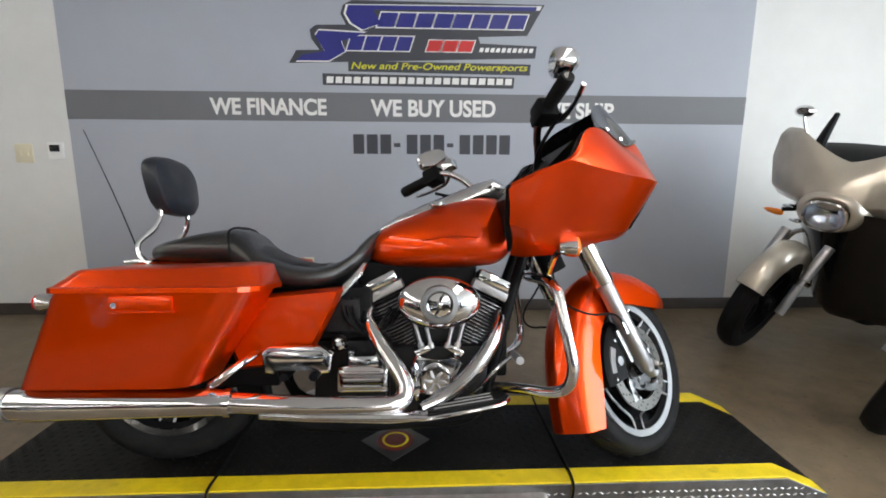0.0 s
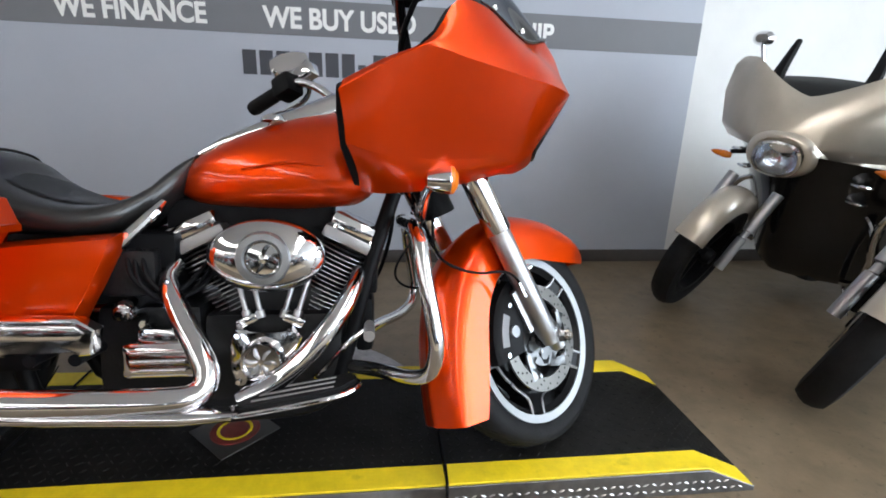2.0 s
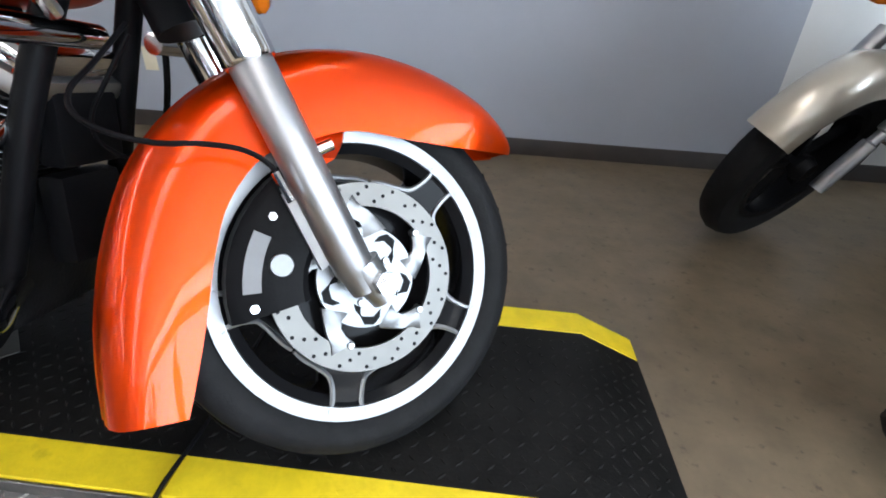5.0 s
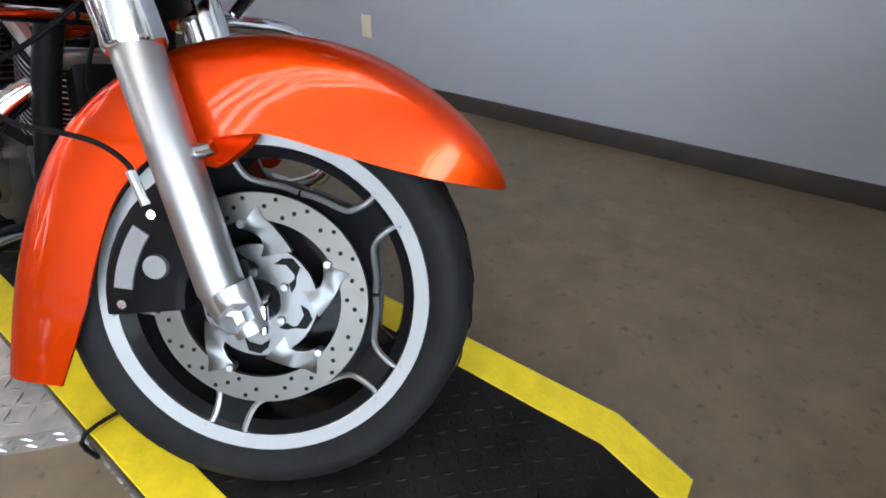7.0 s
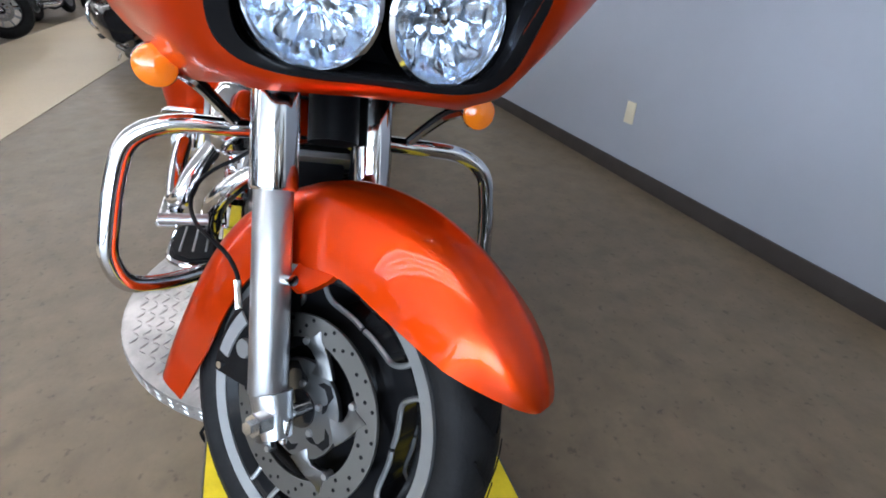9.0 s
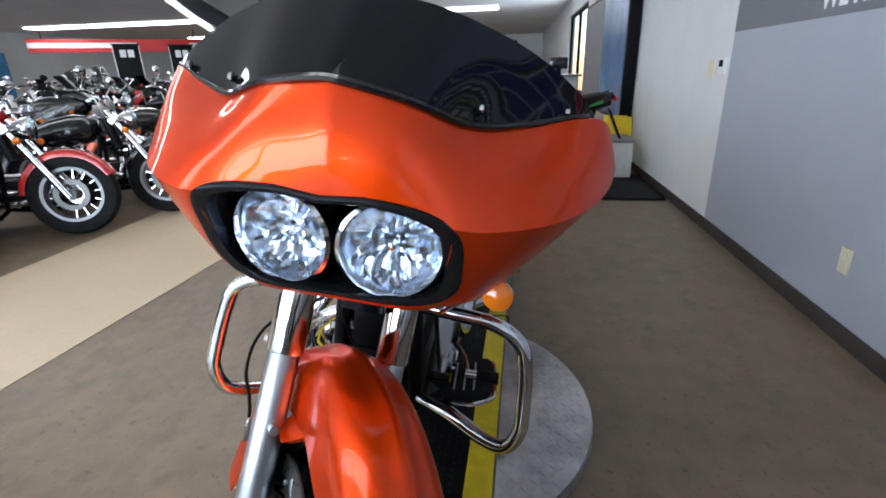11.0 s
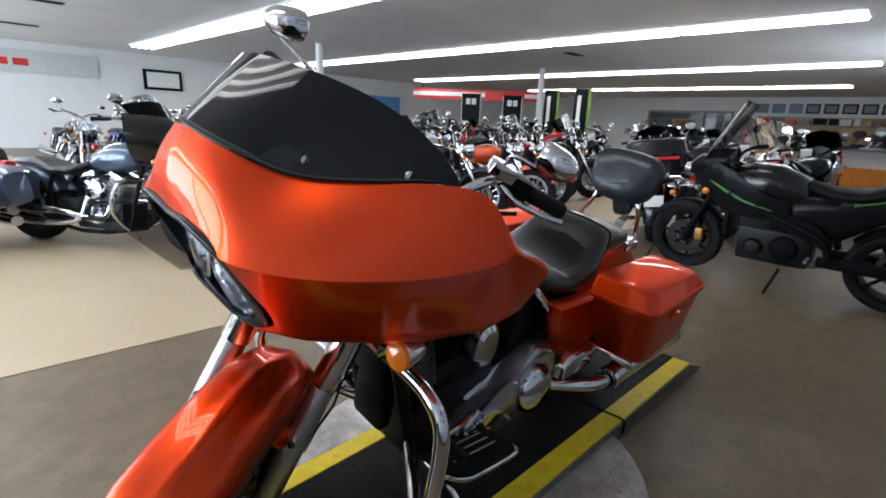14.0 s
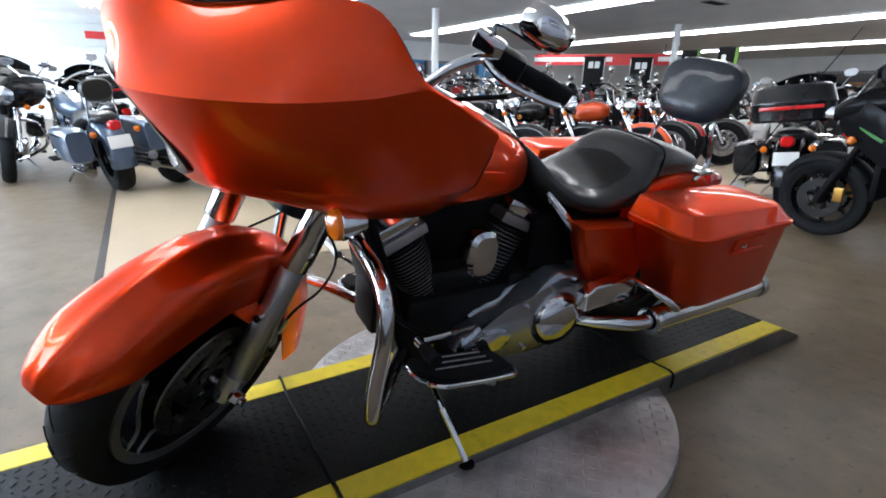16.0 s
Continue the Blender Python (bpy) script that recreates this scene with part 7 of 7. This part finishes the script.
def sleek_tourer(label):
    root = thing("touring_motorcycle", label, "motorcycle")
    S_ = CHAMP
    fc = Vector((0.80, 0, 0.33))
    mesh_wheel(root, Vector((-0.85, 0, 0.33)), 0.33, 0.21, 0.17, 5, SATIN, SATIN, name="rear_wheel")
    rk = radians(30)
    ax = Vector((-math.sin(rk), 0, math.cos(rk)))
    swing = Matrix.Translation(fc) @ Matrix.Rotation(radians(26), 4, ax) @ Matrix.Translation(-fc)

    def fpart(name, b3, material, parent, label="", angle=35):
        """A part of the front end, turned with the fork."""
        return part(name, moved(b3, swing), material, parent, label, angle)

    twist = Matrix.Translation((0.45, 0, 0)) @ Matrix.Rotation(radians(24), 4, 'Z') @ Matrix.Translation((-0.45, 0, 0))

    def upart(name, b3, material, parent, label="", angle=35):
        """A part of the upper fairing."""
        return part(name, moved(b3, twist), material, parent, label, angle)

    mesh_wheel(root, fc, 0.33, 0.225, 0.108, 5, BLACKM, BLACKM, swing)
    for s in (-1, 1):
        fpart("fork_leg", tube([fc + Vector((-0.01, s * 0.115, -0.03)), fc + ax * 0.16 + Vector((0, s * 0.115, 0)), fc + ax * 0.165 + Vector((0, s * 0.115, 0)), fc + ax * 0.20 + Vector((0, s * 0.115, 0)), fc + ax * 0.205 + Vector((0, s * 0.115, 0)), fc + ax * 0.42 + Vector((0, s * 0.115, 0))], [0.025, 0.024, 0.016, 0.016, 0.026, 0.028], 16, 1, smooth=False), BRUSHED, root, "satin silver fork leg")
        fpart("brake_caliper", moved(box(-0.05, 0.05, -0.025, 0.025, -0.07, 0.07, 0.015), Matrix.Translation(fc + Vector((-0.13, s * 0.09, 0.05)))), BLACKM, root)
    rings = []
    for i in range(25):
        a = radians(30 + 125 * i / 24)
        rings.append([fc + Vector((math.cos(a) * (0.375 - d), yy, math.sin(a) * (0.375 - d))) for yy, d in ((-0.070, 0.10), (-0.070, 0.05), (-0.058, 0.018), (-0.025, 0.002), (0, 0), (0.025, 0.002), (0.058, 0.018), (0.070, 0.05), (0.070, 0.10))])
    b2 = loft(rings, cap=False, closed=False)
    bmesh.ops.recalc_face_normals(b2, faces=b2.faces)
    bmesh.ops.solidify(b2, geom=b2.faces[:], thickness=0.005)
    fpart("front_fender", b2, S_, root, "silver front fender", 50)
    # wide silver upper fairing, sharp lower edge, swept back
    R_ = []
    for t in np.linspace(-1, 1, 33):
        q = abs(t)
        y = t * 0.42
        nose = 0.60 - 0.24 * q ** 1.9
        tz = 1.12 + 0.15 * min(1, q / 0.70) ** 1.3 - 0.02 * max(0, q - 0.92) / 0.08
        R_.append([Vector((nose - 0.15 + 0.05 * q, y * 1.0, tz)), Vector((nose - 0.10 + 0.02 * q, y * 1.03, tz - 0.03)), Vector((nose - 0.03, y * 1.02, 1.03 + 0.06 * q)), Vector((nose + 0.03 - 0.05 * q, y * 0.94, 0.91 + 0.02 * q)), Vector((nose + 0.02 - 0.05 * q, y * 0.92, 0.89 + 0.02 * q)), Vector((nose - 0.04 - 0.05 * q, y * 0.88, 0.86))])
    b2 = loft(R_, cap=False, closed=False)
    bmesh.ops.recalc_face_normals(b2, faces=b2.faces)
    bmesh.ops.solidify(b2, geom=b2.faces[:], thickness=0.008)
    up = upart("upper_fairing", b2, S_, root, "silver upper fairing", 40)
    R_ = []
    for t in np.linspace(-1, 1, 25):
        q = abs(t)
        y = t * 0.44
        nose = 0.57 - 0.26 * q ** 1.6
        R_.append([Vector((nose, y, 0.875)), Vector((nose - 0.03, y * 0.97, 0.80)), Vector((nose - 0.10, y * 0.90, 0.66)), Vector((nose - 0.18, y * 0.82, 0.45)), Vector((nose - 0.24, y * 0.70, 0.26)), Vector((nose - 0.30, y * 0.55, 0.20))])
    b2 = loft(R_, cap=False, closed=False)
    part("lower_fairing", b2, BLACKG, root, "gloss black lower fairing", 40)
    for s in (-1, 1):
        for z, k in ((0.79, 0.0), (0.70, 0.05)):
            part("vent_trim", loft([[Vector((0.40 - k + dx, s * (0.34 - k * 0.5) + u * q, z + v * q)) for u, v in oval(0, 0, 0.040, 0.012, 14, 2.2)] for dx, q in ((-0.03, 1.0), (0.012, 0.9), (0.02, 0.4))]), CHROME, root, "bright vent trim")
    hm = Matrix.Translation((0.612, 0, 0.842)) @ pose(0, 0, 0, 0, 0, -90) @ pose(0, 0, 0, -8)
    upart("headlight_surround", loft([[hm @ Vector((u, y, v + 0.012)) for u, v in oval(0, 0, a, b_, 32, 2.2)] for y, a, b_ in ((-0.12, 0.17, 0.12), (-0.03, 0.150, 0.110), (0.004, 0.122, 0.096), (0.006, 0.108, 0.088), (-0.01, 0.104, 0.084))], cap=False), S_, up, "silver headlight surround", 60)
    hl = upart("headlight", loft([[hm @ Vector((u, y, v)) for u, v in oval(0, 0, 0.105 * q, 0.085 * q, 28, 2.4)] for y, q in ((-0.08, 0.7), (0.0, 1.0), (0.018, 1.0), (0.022, 0.88), (0.010, 0.86))], cap=False), CHROME, root, "chrome rimmed headlight")
    upart("headlight_reflector", loft([[hm @ Vector((u, y, v)) for u, v in oval(0, 0, 0.09 * q, 0.072 * q, 28, 2.4)] for y, q in ((0.006, 1.0), (-0.02, 0.8), (-0.045, 0.45), (-0.05, 0.02))], cap=False), REFLECTOR, hl)
    upart("headlight_lens", loft([[hm @ Vector((u, y, v)) for u, v in oval(0, 0, 0.092 * q, 0.074 * q, 28, 2.4)] for y, q in ((0.016, 1.0), (0.026, 0.7), (0.030, 0.02))], cap=False), LENS, hl).visible_shadow = False
    for s in (-1, 1):
        sg = upart("turn_signal", loft([[Vector((0.46 + dx, s * (0.25 + k), 0.78 + u * q)) + Vector((v * q, 0, 0)) for u, v in oval(0, 0, 0.020, 0.014, 12)] for k, q, dx in ((0.0, 0.7, 0.0), (0.03, 1.0, 0.0), (0.09, 0.7, -0.02), (0.12, 0.1, -0.03))]), AMBER, root, "amber arrow shaped signal")
        upart("signal_stem", rod((0.42, s * 0.20, 0.81), (0.46, s * 0.26, 0.80), 0.012, 8), BLACKM, sg)
        # screen arms
        upart("screen_arm", tube([(0.42, s * 0.17, 1.13), (0.36, s * 0.19, 1.20), (0.26, s * 0.18, 1.36)], [0.034, 0.030, 0.014], 8, 3), BLACKM, root, "black windshield bracket")
        upart("mirror", loft([[Vector((0.16 + dx, s * 0.38 + u * q, 1.36 + v * q)) for u, v in oval(0, 0, 0.055, 0.036, 20, 2.3)] for dx, q in ((-0.02, 0.9), (0, 1.0), (0.03, 0.6))]), CHROME, root)
        upart("mirror_stem", tube([(0.17, s * 0.375, 1.335), (0.14, s * 0.35, 1.24), (0.06, s * 0.30, 1.10)], 0.008, 8, 3), CHROME, root)
        part("engine_guard", tube([(0.22, s * 0.26, 0.66), (0.26, s * 0.38, 0.60), (0.26, s * 0.43, 0.48), (0.22, s * 0.40, 0.32), (0.12, s * 0.28, 0.25)], 0.017, 10, 5), CHROME, root)
        part("saddlebag", loft([[Vector((x, s * (0.26 + u), 0.52 + v)) for u, v in oval(0, 0, 0.09 * q, 0.17 * q, 16, 3.5)] for x, q in ((-1.30, 0.7), (-1.20, 1.0), (-0.70, 1.0), (-0.60, 0.8))]), S_, root, "", 40)
    upart("cowl_recess", loft([[Vector((x, t * w, z - 0.02 * t * t)) for t in np.linspace(-1, 1, 9)] for x, w, z in ((0.42, 0.14, 1.10), (0.30, 0.24, 1.17), (0.12, 0.28, 1.20), (-0.05, 0.24, 1.08))], cap=False, closed=False), BLACKM, root, "black dash")
    fpart("handlebar", tube([(0.0, -0.42, 1.04), (0.10, -0.28, 1.09), (0.18, 0, 1.05), (0.10, 0.28, 1.09), (0.0, 0.42, 1.04)], 0.014, 8, 5), CHROME, root)
    part("fuel_tank", loft([seat_ring(x, z0, z1, w, 20, 2.4) for x, z0, z1, w in ((-0.30, 0.68, 0.76, 0.06), (-0.20, 0.64, 0.86, 0.13), (0.0, 0.62, 0.95, 0.17), (0.15, 0.64, 0.97, 0.16), (0.25, 0.70, 0.94, 0.10))]), S_, root, "", 60)
    part("seat", loft([seat_ring(x, z0, z1, w, 20, 2.6) for x, z0, z1, w in ((-1.05, 0.66, 0.72, 0.08), (-0.95, 0.64, 0.80, 0.15), (-0.66, 0.62, 0.78, 0.17), (-0.52, 0.58, 0.68, 0.19), (-0.36, 0.60, 0.70, 0.15), (-0.25, 0.66, 0.76, 0.08))]), LEATHER, root, "", 60)
    part("engine", joined(box(-0.40, 0.20, -0.17, 0.17, 0.18, 0.62, 0.05)), ENGINE, root)
    part("rear_body", loft([seat_ring(x, z0, z1, w, 16, 3) for x, z0, z1, w in ((-1.25, 0.45, 0.62, 0.10), (-1.0, 0.35, 0.68, 0.18), (-0.5, 0.35, 0.62, 0.18), (-0.3, 0.30, 0.62, 0.15))]), BLACKG, root)
    part("exhaust", tube([(0.1, -0.2, 0.24), (-0.4, -0.25, 0.22), (-1.2, -0.28, 0.26)], [0.03, 0.04, 0.05], 12, 3), CHROME, root)
    part("side_stand", tube([(-0.05, 0.16, 0.22), (-0.02, 0.26, 0.09), (0.0, 0.31, 0.012)], 0.011, 8, 3), CHROME, root)
    return root


for fx_, fy_, hd, lab in ((1.20, 1.06, 189, "silver and black touring motorcycle with wide fairing"), (1.20, 0.12, 189, "silver and black touring motorcycle with chrome fork")):
    t_ = sleek_tourer(lab)
    a_ = radians(hd)
    t_.matrix_world = pose(fx_ - math.cos(a_) * 0.8, fy_ - math.sin(a_) * 0.8, 0.0, 0, 0, hd) @ pose(0, 0, 0, -9)
# ---- wall displays and far furniture ----
fb = thing("display_board", "large blue and grey display board mounted on the wall", "display board")
part("frame", box(-9.3, -5.75, WALL_Y - 0.15, WALL_Y - 0.01, 0.52, 2.16, 0.01), BLACKM, fb)
part("panel", box(-9.25, -7.4, WALL_Y - 0.156, WALL_Y - 0.1505, 0.57, 2.11), GREY, fb, "grey panel")
part("panel", box(-7.38, -5.80, WALL_Y - 0.156, WALL_Y - 0.1505, 0.57, 2.11), mat("blue_panel", (0.11, 0.23, 0.44), 0.25, vary=0.3, vscale=1.5), fb, "blue panel")
sp_ = thing("wall_speaker", "small black wall speaker near the ceiling", "speaker")
part("body", moved(box(-0.10, 0.10, -0.08, 0.08, -0.12, 0.12, 0.02), pose(-8.6, WALL_Y - 0.14, 2.45, 15, 0, 10)), BLACKM, sp_)
part("bracket", rod((-8.6, WALL_Y - 0.08, 2.48), (-8.6, WALL_Y, 2.50), 0.015, 8), BLACKM, sp_)
cn = thing("service_counter", "orange fronted service counter with grey top", "counter")
part("front", box(-10.0, -9.6, -0.1, 1.65, 0.0, 0.74), mat("orange_laminate", (0.82, 0.30, 0.035), 0.4, vary=0.06), cn)
part("upper_band", box(-10.0, -9.62, -0.1, 1.65, 0.74, 1.0), mat("pale_laminate", (0.55, 0.55, 0.56), 0.4, vary=0.06), cn, "pale grey band above the orange front")
part("top", box(-10.1, -9.52, -0.2, 1.72, 1.0, 1.04, 0.008), GREY, cn)
for y in (0.6, 1.3):
    mo = thing("monitor", "black computer monitor on the counter", "monitor")
    part("screen", box(-9.85, -9.81, y - 0.18, y + 0.18, 1.14, 1.36, 0.01), BLACKG, mo)
    part("stand", box(-9.87, -9.80, y - 0.05, y + 0.05, 1.04, 1.17, 0.005), BLACKM, mo)
def banner(name, label, x, y, w, z0, z1, material, heading=0, depth=0.03, parts=()):
    """An upright display panel on the wall or on a foot."""
    b0 = thing(name, label, "sign", pose(x, y, 0, 0, 0, heading))
    part("panel", box(-depth / 2, depth / 2, -w / 2, w / 2, z0, z1, 0.004), material, b0)
    for pn, dy0, dy1, pz0, pz1, pm in parts:
        part(pn, box(depth / 2, depth / 2 + 0.006, dy0, dy1, pz0, pz1), pm, b0)
    if z0 < 0.3:
        part("foot", box(-0.2, 0.2, -w / 2, w / 2, 0, z0 + 0.001, 0.003), BLACKM, b0)
    return b0


GREENB = mat("lime_green", (0.14, 0.30, 0.015), 0.45, vary=0.05)
CYAN = mat("sign_cyan", (0.06, 0.25, 0.50), 0.5, vary=0.3, vscale=2)
TAN = mat("tan_paint", (0.45, 0.32, 0.17), 0.6, vary=0.25, vscale=3)
# far end wall: red fascia, dark opening to the next room, row of framed pictures
rf = banner("red_fascia", "long red sign fascia hung from the ceiling", -15.5, -12.65, 5.2, 2.05, 2.45, SIGNRED, 35, 0.06, (("white_mark", -2.6, 0.4, 2.18, 2.34, LETW), ("white_mark", 2.0, 3.0, 2.18, 2.34, LETW)))
for y in (-2.2, 2.2):
    part("hanger", box(-0.015, 0.015, y - 0.015, y + 0.015, 2.449, CEIL), BLACKM, rf)
for i, (x, y) in enumerate(((-11.8, -9.6), (-12.9, -8.8))):
    banner("display_stand", "tall black display stand with white mark", x, y, 0.62, 0.02, 2.05, BLACKM, 32, 0.06, (("white_mark", -0.16, -0.02, 1.72, 1.90, LETW), ("white_mark", 0.02, 0.16, 1.72, 1.90, LETW), ("white_edge", -0.31, -0.29, 0.1, 2.0, LETW), ("white_edge", 0.29, 0.31, 0.1, 2.0, LETW)))
for i, (x, y) in enumerate(((-15.7, -9.1), (-15.4, -7.7))):
    banner("green_banner", "black and lime green upright banner", x, y, 0.55, 0.02, 2.42, BLACKM, 25, 0.10, (("green_side", 0.18, 0.27, 0.1, 2.40, GREENB), ("white_mark", -0.17, -0.05, 1.2, 2.2, LETW)))
op = thing("wall_opening", "dark glazed opening to the next room", "window", kind="structure")
part("glass", box(-25.99, -25.97, -9.6, -5.8, 0.7, 2.05), BLACKG, op)
part("opening_frame", joined(box(-25.99, -25.93, -9.7, -9.6, 0.6, 2.15), box(-25.99, -25.93, -5.8, -5.7, 0.6, 2.15), box(-25.99, -25.93, -9.7, -5.7, 2.05, 2.15), box(-25.99, -25.94, -7.0, -6.9, 0.7, 2.05)), GREY, op)
# flat panel before the glass; its lit look is only warm mottled colour
part("lit_shelf", box(-25.965, -25.955, -8.4, -7.4, 0.9, 1.7), mat("lit_goods", (0.35, 0.16, 0.05), 0.6, vary=0.6, vscale=6), op)
for i in range(9):
    pf = thing("framed_picture", "dark framed picture high on the end wall", "picture", group="framed pictures")
    y = -4.6 + i * 0.62
    part("frame", box(-25.99, -25.96, y - 0.25, y + 0.25, 2.10, 2.50, 0.01), BLACKM if i > 2 else CYAN, pf)
    part("print", box(-25.96, -25.955, y - 0.19, y + 0.19, 2.16, 2.44), GREY, pf)
al = thing("back_shelves", "tan back wall shelving with goods", "shelving")
part("back_panel", box(-25.99, -25.90, -4.8, 1.3, 0.0, 1.95), TAN, al)
for z in (0.6, 1.1, 1.6):
    part("shelf", box(-25.90, -25.55, -4.8, 1.3, z, z + 0.04), GREY, al)
rnd2 = random.Random(3)
for z in (0.64, 1.14, 1.64):
    y = -4.7
    while y < 1.2:
        w = rnd2.uniform(0.2, 0.5)
        solid("goods_box", box(-25.87, -25.60, y, y + w * 0.9, z, z + rnd2.uniform(0.15, 0.28), 0.01), rnd2.choice([SIGNRED, CYAN, GREY, BLACKM, PAPER, TAN]), "small packed goods box on a shelf", "box", group="shelf goods")
        y += w + 0.05
# south wall: pale long sign, framed picture, blue shop displays
banner("long_sign", "long pale grey sign with red shapes on the back wall", -0.6, ROOM_Y0 + 0.04, 5.4, 1.95, 2.55, mat("pale_sign", (0.55, 0.57, 0.56), 0.5, vary=0.05), 90, 0.05, (("red_mark", -1.55, -1.05, 2.16, 2.36, SIGNRED),) + tuple(("red_mark", -0.85 + i * 0.42, -0.53 + i * 0.42, 2.15, 2.33, SIGNRED) for i in range(5)))
banner("framed_picture", "framed poster on the back wall", -5.0, ROOM_Y0 + 0.04, 1.1, 1.75, 2.35, BLACKM, 90, 0.05, (("print", -0.46, 0.46, 1.83, 2.27, PAPER),))
for x, m_ in ((-8.6, CYAN), (-11.0, GREY), (-13.4, CYAN)):
    banner("wall_display", "blue and grey parts display on the back wall", x, ROOM_Y0 + 0.2, 2.2, 0.3, 2.1, m_, 90, 0.35, (("shelf", -1.0, 1.0, 0.8, 0.84, GREY), ("shelf", -1.0, 1.0, 1.3, 1.34, GREY), ("header", -0.8, 0.2, 1.75, 2.0, CYAN), ("packed_item", -0.9, -0.3, 0.9, 1.25, PAPER), ("packed_item", 0.0, 0.7, 0.9, 1.2, SIGNRED), ("packed_item", -0.7, 0.5, 1.4, 1.62, GREY)))
# bag, ramp and boxes on the floor beside the wall
solid("floor_mat", box(-5.0, -3.95, 1.10, 1.82, 0.0, 0.02, 0.005), BLACKM, "black rubber floor mat by the wall", "mat")
bx = thing("plastic_bin", "clear plastic bin on the floor beside the wall", "bin")
part("body", box(-5.35, -4.85, 1.25, 1.70, 0.021, 0.40, 0.02), PAPER, bx)
part("lid", box(-5.37, -4.83, 1.23, 1.72, 0.40, 0.43, 0.01), GREY, bx)
wf_ = thing("wet_floor_sign", "yellow folding floor sign against the wall", "floor sign")
part("board", moved(box(-0.14, 0.14, -0.01, 0.01, 0, 0.62, 0.005), pose(-5.6, 1.60, 0.0, -10, 0, 60)), YELLOW, wf_)
part("board", moved(box(-0.14, 0.14, -0.01, 0.01, 0, 0.62, 0.005), pose(-5.6, 1.72, 0.0, 10, 0, 60)), YELLOW, wf_)
solid("green_pouch", loft([[Vector((-4.10 + u * q, 1.22 + v * q, z)) for u, v in oval(0, 0, 0.09, 0.06, 14)] for z, q in ((0.02, 0.9), (0.05, 1.0), (0.09, 0.6))]), GREENB, "small green pouch on the floor mat", "pouch")
